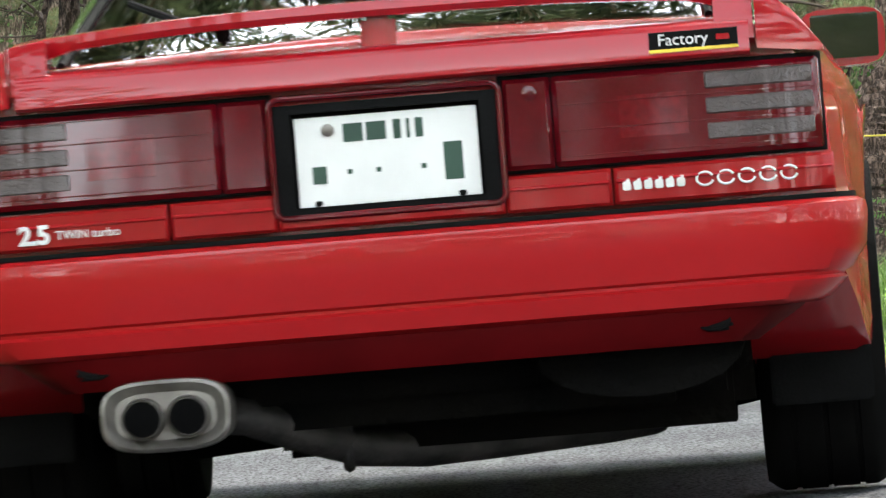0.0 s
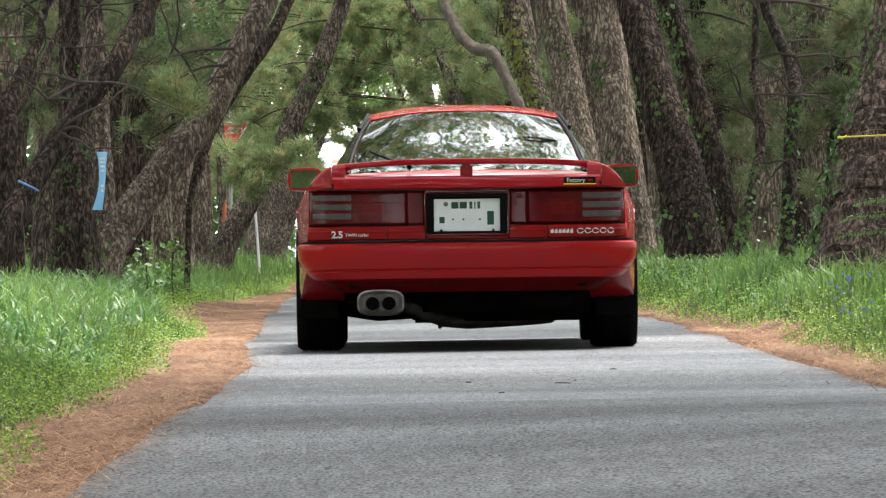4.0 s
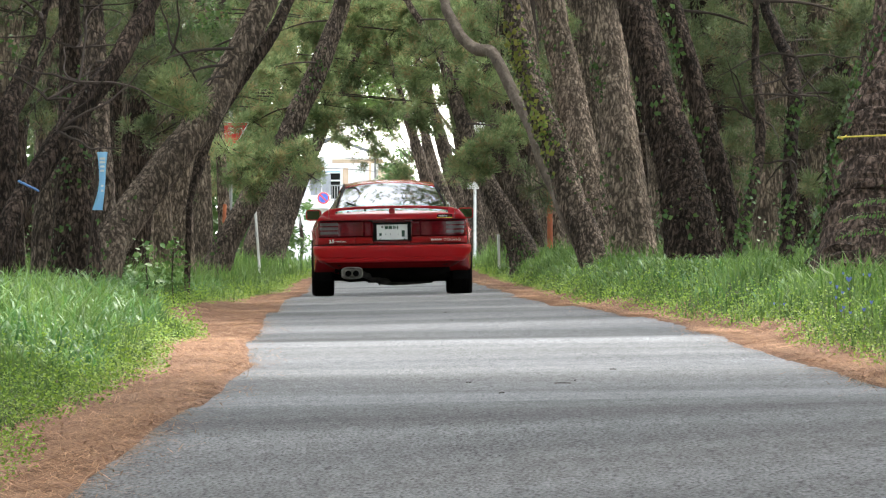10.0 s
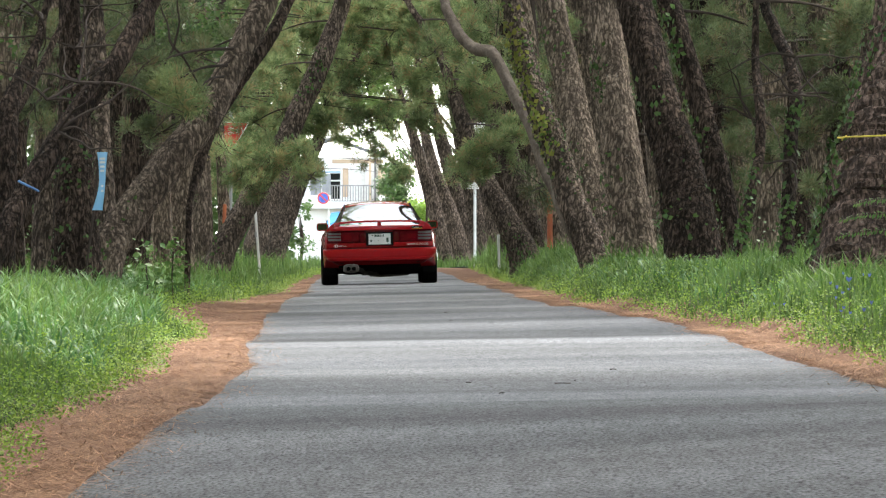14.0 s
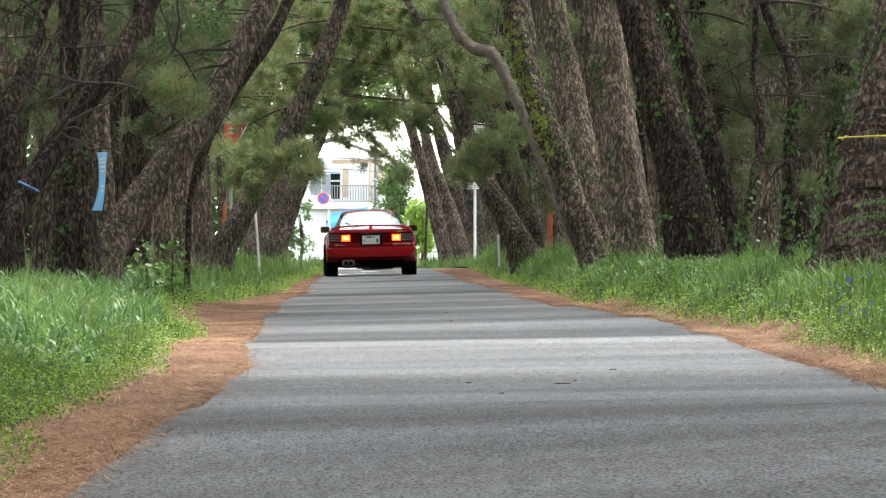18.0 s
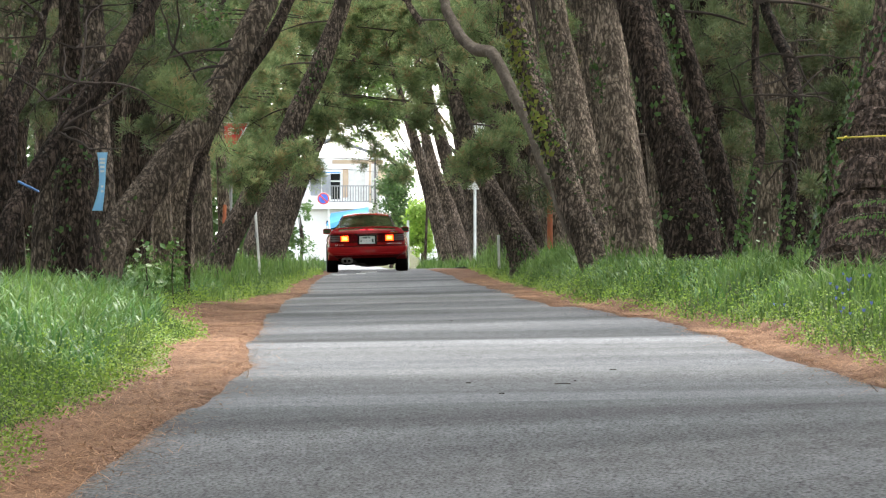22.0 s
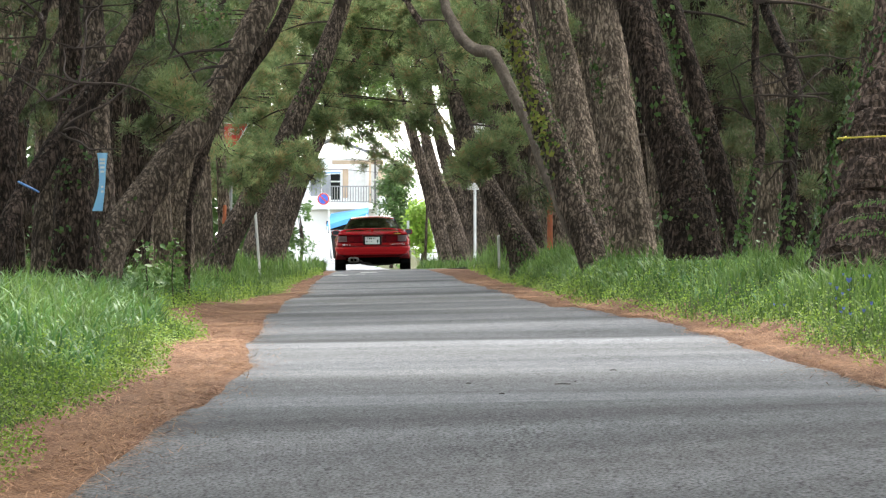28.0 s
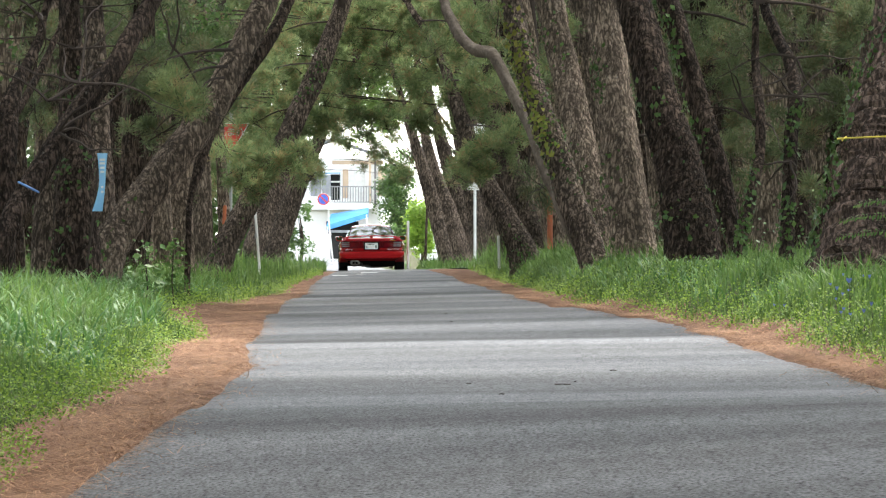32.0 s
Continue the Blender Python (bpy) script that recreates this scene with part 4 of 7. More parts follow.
def tufts(centre, radii, n, gen, per=24, length=0.12, width=0.006):
    """A spray as pines bear it: twigs run out from the middle, each ending in round brushes of needles."""
    centre, radii = np.asarray(centre, float), np.asarray(radii, float)
    k = max(6, n // 9)
    d = gen.normal(0, 1, (k, 3))
    d /= np.linalg.norm(d, axis=1, keepdims=True)
    heads = centre + d * radii * (gen.random((k, 1)) ** 0.45) * 1.15
    idx = gen.integers(0, k, n)
    back = gen.random((n, 1)) ** 2 * 0.3
    p = heads[idx] * (1 - back) + centre * back + gen.normal(0, 0.04, (n, 3))
    up = d[idx] * 0.5 + gen.normal(0, 0.3, (n, 3)) + np.array((0, 0, 0.55))
    up /= np.linalg.norm(up, axis=1, keepdims=True)
    v = up[:, None, :] * 0.75 + gen.normal(0, 0.62, (n, per, 3))
    v /= np.linalg.norm(v, axis=2, keepdims=True) + 1e-9
    ln = length * gen.uniform(0.75, 1.1, (n, per, 1)) * gen.uniform(0.7, 1.3, (n, 1, 1))
    s = np.cross(v, gen.normal(0, 1, (n, per, 3)))
    s /= np.linalg.norm(s, axis=2, keepdims=True) + 1e-9
    tip = p[:, None, :] + v * ln
    V = np.concatenate([p[:, None, :], np.stack([tip - s * width * 0.5, tip + s * width * 0.5], 2).reshape(n, per * 2, 3)], 1)
    base = (np.arange(n) * (1 + 2 * per))[:, None]
    i = np.arange(per)[None, :]
    F3 = np.stack([np.repeat(base, per, 1), base + 1 + 2 * i, base + 2 + 2 * i], -1).reshape(-1, 3)
    return V.reshape(-1, 3), F3, heads


def spline(points, n):
    """Smooth rows (x, y, z, r) through control rows."""
    P = np.asarray(points, float)
    m = len(P)
    out = []
    for i in range(m - 1):
        p0, p1, p2, p3 = P[max(i - 1, 0)], P[i], P[i + 1], P[min(i + 2, m - 1)]
        for t in np.linspace(0, 1, n, endpoint=False):
            out.append(0.5 * (2 * p1 + (p2 - p0) * t + (2 * p0 - 5 * p1 + 4 * p2 - p3) * t * t + (3 * p1 - p0 - 3 * p2 + p3) * t ** 3))
    out.append(P[-1])
    return np.array(out)


def bark_tube(rows, ring, gen, rough=0.030, flare=True):
    """A trunk with ridged plates and a flared foot, as arrays."""
    n = len(rows)
    V = np.zeros((n, ring, 3))
    ph = gen.uniform(0, 6.28, 6)
    ang = np.linspace(0, 2 * np.pi, ring, endpoint=False)
    for i in range(n):
        d = rows[min(i + 1, n - 1), :3] - rows[max(i - 1, 0), :3]
        d /= np.linalg.norm(d) + 1e-9
        sx = np.cross(d, (0, 1, 0))
        sx /= np.linalg.norm(sx) + 1e-9
        sy = np.cross(d, sx)
        r = rows[i, 3]
        h = rows[i, 2]
        wave = 1 + 0.05 * np.sin(2 * ang + ph[0] + h) + 0.04 * np.sin(3 * ang + ph[1] + 2.1 * h) + 0.03 * np.sin(5 * ang + ph[2] - 1.3 * h)
        plates = gen.normal(0, rough, ring)
        foot = 1 + (0.22 * math.exp(-max(h, 0) / 0.2) * (1 + 0.4 * np.sin(4 * ang + ph[3])) if flare else 0)
        V[i] = rows[i, :3] + (np.cos(ang)[:, None] * sx + np.sin(ang)[:, None] * sy) * (r * wave * foot * (1 + plates))[:, None]
    return V.reshape(-1, 3), grid_faces(n, ring, True)


def limb_rows(start, direction, length, r, gen, droop=0.0, steps=6):
    p, d = np.array(start, float), np.array(direction, float)
    d /= np.linalg.norm(d)
    out = [(*p, r)]
    for k in range(steps):
        d = d + gen.normal(0, 0.20, 3) + np.array([0, 0, -droop])
        d /= np.linalg.norm(d)
        p = p + d * length / steps
        out.append((*p, r * (1 - 0.8 * (k + 1) / steps)))
    return np.array(out)


def pine(label, kind, rows, bark, group, seed, top=10.5, crown_n=900, ring=26):
    """A leaning pine: barked trunk, limbs, and a crown of needle sprays high over the lane."""
    gen = np.random.default_rng(seed)
    base = np.array(rows[0][:3])
    base[2] = float(ground_z(base[0], base[1])) - 0.14
    rows = [tuple(np.array(r) - np.array([*base, 0])) for r in rows]
    rows[0] = (rows[0][0], rows[0][1], 0.0, rows[0][3])
    tree = thing("pine_tree", label, "tree", Matrix.Translation(base), group)
    last, prev = np.array(rows[-1]), np.array(rows[-2])
    d = (last - prev)[:3]
    d /= np.linalg.norm(d)
    ext = []
    p, r = last[:3].copy(), last[3]
    stop = top * gen.uniform(0.85, 1.15)
    if kind != 2:
        while p[2] < stop:
            d = d + np.array([gen.normal(0, 0.08), gen.normal(0, 0.08), 0.10])
            d /= np.linalg.norm(d)
            p = p + d * 1.3
            r *= 0.86
            ext.append((*p, max(r, 0.02)))
    body = spline(rows + ext, 16)
    V, Fc = bark_tube(body, ring, gen)
    part_mesh("trunk", mesh_np("trunk", V, Fc), bark, tree)
    if not ext:
        return tree
    cs, ds = [], []
    upper = [np.array(e) for e in ext]
    for k in range(5 if kind == 1 else 3):
        e = upper[min(len(upper) - 1, int(gen.uniform(0.35, 1.0) * len(upper)))]
        a = gen.uniform(0, 6.28)
        lr = limb_rows(e[:3], (math.cos(a), math.sin(a), 0.35), gen.uniform(2.0, 3.6), max(0.03, e[3] * 0.45), gen)
        V, Fc = bark_tube(spline(lr, 3), 7, gen, 0.05, False)
        part_mesh("limb", mesh_np("limb", V, Fc), M_TWIG, tree)
        for q in lr[2:]:
            pp, dd = shoots(q[:3], (1.1, 1.1, 0.5), int(crown_n / 20), gen)
            cs.append(pp), ds.append(dd)
    pp, dd = shoots(upper[-1][:3] + np.array([0, 0, 0.3]), (1.9, 1.9, 0.8), int(crown_n * 0.4), gen)
    cs.append(pp), ds.append(dd)
    V, Fc = needle_cloud(np.concatenate(cs), np.concatenate(ds), 6, 0.24, 0.036, gen)
    part_mesh("crown", mesh_np("crown", V, Fc), M_PINE, tree, smooth=False)["kind"] = "stuff"
    return tree


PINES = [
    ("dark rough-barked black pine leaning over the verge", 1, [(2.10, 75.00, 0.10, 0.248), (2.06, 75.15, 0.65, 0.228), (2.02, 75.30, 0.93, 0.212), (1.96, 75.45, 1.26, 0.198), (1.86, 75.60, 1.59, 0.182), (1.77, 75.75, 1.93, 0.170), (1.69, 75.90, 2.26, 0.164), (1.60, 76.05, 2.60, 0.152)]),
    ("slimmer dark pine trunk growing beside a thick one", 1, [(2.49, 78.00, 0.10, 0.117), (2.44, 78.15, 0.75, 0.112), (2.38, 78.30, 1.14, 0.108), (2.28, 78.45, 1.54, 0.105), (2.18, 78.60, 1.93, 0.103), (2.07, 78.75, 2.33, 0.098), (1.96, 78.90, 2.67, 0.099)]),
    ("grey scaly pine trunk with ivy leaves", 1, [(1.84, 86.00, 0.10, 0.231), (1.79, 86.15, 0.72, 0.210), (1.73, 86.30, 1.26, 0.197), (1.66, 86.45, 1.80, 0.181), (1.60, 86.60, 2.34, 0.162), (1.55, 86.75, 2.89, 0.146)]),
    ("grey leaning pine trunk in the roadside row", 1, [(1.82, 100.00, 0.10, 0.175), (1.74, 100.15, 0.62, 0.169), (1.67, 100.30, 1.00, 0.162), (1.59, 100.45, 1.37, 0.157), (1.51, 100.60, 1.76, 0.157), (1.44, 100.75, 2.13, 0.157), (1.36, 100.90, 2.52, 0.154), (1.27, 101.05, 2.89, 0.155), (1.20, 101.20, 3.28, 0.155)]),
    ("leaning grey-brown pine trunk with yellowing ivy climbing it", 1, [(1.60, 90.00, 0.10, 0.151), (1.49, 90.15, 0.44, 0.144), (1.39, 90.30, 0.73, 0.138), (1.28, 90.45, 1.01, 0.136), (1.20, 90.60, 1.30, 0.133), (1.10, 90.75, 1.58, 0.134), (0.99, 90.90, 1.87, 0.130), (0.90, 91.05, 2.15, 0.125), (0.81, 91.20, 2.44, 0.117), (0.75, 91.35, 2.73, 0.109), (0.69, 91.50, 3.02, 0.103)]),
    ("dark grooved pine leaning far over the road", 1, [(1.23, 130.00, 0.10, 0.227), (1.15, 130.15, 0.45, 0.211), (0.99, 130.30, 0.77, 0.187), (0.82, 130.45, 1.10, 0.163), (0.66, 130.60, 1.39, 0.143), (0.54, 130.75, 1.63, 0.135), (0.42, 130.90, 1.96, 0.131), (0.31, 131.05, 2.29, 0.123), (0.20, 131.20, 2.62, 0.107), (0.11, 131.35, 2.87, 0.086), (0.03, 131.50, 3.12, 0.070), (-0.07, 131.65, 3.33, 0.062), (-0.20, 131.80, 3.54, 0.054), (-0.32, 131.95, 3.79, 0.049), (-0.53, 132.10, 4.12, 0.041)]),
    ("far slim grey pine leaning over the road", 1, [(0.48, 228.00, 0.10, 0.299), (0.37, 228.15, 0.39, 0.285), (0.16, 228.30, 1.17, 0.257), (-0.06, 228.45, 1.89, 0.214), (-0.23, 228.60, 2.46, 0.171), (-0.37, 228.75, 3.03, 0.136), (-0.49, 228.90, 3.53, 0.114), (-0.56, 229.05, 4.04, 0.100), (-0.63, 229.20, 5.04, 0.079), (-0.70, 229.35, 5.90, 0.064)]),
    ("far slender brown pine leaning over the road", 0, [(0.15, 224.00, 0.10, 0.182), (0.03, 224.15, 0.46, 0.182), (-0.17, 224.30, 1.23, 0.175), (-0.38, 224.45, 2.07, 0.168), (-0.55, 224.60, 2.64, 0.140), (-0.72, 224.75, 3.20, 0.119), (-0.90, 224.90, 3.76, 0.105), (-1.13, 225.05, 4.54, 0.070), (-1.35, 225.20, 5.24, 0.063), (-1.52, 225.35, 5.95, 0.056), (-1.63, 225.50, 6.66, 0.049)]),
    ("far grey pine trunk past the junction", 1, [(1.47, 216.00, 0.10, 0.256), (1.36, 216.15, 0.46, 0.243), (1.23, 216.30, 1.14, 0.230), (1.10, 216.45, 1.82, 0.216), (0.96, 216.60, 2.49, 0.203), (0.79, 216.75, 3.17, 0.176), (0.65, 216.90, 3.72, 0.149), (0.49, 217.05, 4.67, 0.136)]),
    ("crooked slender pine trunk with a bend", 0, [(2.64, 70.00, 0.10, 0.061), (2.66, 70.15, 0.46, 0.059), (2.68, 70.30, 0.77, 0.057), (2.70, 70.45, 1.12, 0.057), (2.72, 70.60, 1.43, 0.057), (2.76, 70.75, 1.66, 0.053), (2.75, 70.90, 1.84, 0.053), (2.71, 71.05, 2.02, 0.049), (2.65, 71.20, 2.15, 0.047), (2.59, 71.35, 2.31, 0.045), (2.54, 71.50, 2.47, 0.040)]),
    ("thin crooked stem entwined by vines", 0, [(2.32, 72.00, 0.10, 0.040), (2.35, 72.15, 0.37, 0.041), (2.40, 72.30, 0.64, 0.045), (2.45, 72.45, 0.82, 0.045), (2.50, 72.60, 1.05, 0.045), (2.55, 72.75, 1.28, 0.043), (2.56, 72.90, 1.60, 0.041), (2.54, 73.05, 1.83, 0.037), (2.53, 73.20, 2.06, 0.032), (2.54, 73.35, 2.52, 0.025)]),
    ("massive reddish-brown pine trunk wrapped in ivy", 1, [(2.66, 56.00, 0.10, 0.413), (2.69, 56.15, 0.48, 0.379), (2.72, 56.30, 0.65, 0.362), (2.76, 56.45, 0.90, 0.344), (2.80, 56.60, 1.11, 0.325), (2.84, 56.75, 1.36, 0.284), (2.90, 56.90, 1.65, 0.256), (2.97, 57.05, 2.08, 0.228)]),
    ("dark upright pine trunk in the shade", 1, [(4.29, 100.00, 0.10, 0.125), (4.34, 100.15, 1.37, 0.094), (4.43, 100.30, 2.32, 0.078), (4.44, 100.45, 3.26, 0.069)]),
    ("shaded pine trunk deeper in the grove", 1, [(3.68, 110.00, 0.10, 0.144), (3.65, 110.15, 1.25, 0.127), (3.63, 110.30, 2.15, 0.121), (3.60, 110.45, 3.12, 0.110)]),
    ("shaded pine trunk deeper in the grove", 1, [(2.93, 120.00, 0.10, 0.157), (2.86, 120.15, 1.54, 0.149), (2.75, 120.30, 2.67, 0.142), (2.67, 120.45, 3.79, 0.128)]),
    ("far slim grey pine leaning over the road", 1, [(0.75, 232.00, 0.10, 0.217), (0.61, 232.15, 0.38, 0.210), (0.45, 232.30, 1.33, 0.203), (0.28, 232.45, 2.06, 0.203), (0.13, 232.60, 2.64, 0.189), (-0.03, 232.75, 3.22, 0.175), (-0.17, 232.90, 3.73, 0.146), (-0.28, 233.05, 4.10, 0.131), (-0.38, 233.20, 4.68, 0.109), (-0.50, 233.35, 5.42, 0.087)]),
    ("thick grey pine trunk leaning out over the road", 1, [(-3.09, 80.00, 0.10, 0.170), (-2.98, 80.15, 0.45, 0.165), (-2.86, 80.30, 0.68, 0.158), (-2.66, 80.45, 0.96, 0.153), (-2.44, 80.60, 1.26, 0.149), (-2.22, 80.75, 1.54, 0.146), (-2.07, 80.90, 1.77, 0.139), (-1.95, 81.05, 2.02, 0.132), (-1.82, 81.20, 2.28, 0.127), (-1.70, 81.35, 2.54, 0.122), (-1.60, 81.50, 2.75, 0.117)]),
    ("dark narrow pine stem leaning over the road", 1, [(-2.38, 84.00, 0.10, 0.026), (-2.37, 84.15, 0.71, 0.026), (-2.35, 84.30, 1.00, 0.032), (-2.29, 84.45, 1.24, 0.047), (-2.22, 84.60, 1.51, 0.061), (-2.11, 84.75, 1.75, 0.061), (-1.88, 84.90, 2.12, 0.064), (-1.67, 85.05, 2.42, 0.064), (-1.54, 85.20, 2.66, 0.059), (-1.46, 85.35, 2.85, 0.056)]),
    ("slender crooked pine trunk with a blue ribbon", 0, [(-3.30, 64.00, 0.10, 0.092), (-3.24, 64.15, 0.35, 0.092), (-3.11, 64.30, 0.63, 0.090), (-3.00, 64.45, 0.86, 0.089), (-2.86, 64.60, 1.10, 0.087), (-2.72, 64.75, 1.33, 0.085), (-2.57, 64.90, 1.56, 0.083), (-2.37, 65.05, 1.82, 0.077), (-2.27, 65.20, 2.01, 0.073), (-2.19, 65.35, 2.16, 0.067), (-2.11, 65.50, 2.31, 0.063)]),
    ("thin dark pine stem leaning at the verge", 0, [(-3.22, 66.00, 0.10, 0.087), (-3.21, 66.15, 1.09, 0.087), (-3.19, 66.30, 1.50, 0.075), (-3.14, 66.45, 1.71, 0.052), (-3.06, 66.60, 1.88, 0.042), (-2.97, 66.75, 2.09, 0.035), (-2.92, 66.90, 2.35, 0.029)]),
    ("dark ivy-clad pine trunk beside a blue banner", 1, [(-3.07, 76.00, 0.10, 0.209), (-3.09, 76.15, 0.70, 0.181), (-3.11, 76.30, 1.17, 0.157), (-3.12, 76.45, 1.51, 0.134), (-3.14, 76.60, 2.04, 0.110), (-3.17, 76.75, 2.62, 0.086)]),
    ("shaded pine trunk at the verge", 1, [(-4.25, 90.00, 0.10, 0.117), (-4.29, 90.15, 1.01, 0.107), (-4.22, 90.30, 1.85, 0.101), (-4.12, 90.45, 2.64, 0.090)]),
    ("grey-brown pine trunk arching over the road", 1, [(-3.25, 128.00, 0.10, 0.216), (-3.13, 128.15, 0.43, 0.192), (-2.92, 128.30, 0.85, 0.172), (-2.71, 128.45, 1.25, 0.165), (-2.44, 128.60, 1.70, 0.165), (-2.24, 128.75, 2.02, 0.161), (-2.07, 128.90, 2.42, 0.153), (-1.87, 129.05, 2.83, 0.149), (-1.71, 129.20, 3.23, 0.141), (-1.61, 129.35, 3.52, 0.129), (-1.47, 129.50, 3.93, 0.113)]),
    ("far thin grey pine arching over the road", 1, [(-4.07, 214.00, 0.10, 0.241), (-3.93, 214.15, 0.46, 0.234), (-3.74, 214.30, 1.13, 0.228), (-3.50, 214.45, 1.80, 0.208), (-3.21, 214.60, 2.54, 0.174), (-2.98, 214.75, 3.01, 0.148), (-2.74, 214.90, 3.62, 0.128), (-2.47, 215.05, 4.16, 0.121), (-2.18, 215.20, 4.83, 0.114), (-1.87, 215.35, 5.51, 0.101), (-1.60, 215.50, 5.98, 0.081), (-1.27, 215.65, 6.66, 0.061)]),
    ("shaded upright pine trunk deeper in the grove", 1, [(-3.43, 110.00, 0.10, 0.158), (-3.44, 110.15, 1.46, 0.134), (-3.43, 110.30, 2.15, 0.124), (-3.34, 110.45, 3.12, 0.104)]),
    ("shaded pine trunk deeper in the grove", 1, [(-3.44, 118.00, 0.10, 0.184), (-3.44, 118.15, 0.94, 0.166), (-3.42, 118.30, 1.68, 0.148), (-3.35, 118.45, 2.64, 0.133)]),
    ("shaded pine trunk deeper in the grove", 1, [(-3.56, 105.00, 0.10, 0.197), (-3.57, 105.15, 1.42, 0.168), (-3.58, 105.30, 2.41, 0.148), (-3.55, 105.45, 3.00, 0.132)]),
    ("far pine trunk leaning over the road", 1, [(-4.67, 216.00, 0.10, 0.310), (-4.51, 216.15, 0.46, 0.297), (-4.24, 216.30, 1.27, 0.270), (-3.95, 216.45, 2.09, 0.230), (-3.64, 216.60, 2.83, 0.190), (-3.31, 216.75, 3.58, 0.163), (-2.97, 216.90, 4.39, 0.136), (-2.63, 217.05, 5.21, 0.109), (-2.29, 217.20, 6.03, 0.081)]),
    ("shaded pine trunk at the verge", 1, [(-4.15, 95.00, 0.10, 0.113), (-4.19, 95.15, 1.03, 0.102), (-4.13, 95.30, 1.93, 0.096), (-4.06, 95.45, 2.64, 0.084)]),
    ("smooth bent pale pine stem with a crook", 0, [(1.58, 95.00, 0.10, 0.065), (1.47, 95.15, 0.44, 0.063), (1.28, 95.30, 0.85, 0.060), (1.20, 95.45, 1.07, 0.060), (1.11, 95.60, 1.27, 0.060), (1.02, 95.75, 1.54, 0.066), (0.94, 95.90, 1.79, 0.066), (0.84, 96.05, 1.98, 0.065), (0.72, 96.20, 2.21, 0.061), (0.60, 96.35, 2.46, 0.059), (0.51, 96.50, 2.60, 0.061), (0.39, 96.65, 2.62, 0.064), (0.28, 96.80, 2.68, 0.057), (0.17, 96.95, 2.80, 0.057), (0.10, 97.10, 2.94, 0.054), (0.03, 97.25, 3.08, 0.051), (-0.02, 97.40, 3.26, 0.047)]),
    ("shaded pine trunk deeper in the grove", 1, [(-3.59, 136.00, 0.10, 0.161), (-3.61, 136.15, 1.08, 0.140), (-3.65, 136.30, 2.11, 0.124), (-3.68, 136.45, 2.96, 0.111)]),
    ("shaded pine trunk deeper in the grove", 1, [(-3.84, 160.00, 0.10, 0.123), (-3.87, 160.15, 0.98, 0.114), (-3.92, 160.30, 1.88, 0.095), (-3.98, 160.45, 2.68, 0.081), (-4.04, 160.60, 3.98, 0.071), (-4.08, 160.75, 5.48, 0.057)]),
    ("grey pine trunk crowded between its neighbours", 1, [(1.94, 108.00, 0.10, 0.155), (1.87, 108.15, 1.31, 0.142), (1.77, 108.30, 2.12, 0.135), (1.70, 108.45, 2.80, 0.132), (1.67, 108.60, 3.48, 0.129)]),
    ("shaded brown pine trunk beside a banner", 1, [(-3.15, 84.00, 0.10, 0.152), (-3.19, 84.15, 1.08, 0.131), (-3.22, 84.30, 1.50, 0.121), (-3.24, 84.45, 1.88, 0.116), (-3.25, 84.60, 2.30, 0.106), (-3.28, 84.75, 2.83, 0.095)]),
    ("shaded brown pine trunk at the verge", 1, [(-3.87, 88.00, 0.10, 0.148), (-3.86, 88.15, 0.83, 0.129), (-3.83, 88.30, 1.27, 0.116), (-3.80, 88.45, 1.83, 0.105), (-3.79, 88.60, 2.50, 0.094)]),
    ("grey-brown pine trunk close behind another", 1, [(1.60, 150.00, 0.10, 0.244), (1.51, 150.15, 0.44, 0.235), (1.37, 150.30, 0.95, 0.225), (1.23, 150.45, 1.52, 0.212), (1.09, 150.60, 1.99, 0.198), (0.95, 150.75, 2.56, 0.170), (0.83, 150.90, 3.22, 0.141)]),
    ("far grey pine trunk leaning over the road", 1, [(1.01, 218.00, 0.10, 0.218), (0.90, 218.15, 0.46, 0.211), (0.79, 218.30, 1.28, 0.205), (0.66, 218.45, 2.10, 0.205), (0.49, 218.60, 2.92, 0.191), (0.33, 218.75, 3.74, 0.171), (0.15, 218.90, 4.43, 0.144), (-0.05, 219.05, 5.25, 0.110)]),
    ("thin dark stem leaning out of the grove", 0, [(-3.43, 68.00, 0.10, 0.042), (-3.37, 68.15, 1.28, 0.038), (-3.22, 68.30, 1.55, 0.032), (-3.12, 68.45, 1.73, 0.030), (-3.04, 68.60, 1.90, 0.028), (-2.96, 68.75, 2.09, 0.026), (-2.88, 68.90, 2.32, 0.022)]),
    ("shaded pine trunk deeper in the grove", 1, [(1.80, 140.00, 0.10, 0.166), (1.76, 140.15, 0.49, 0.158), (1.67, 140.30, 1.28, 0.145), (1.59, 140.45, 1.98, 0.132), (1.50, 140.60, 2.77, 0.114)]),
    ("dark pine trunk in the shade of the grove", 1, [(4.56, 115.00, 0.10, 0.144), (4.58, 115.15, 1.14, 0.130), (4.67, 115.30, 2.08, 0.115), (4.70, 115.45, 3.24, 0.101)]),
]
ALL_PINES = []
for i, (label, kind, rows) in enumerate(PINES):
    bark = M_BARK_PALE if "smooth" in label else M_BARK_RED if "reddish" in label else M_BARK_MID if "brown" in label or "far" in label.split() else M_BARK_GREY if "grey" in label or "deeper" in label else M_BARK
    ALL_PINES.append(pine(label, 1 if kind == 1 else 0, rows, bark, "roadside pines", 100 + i))


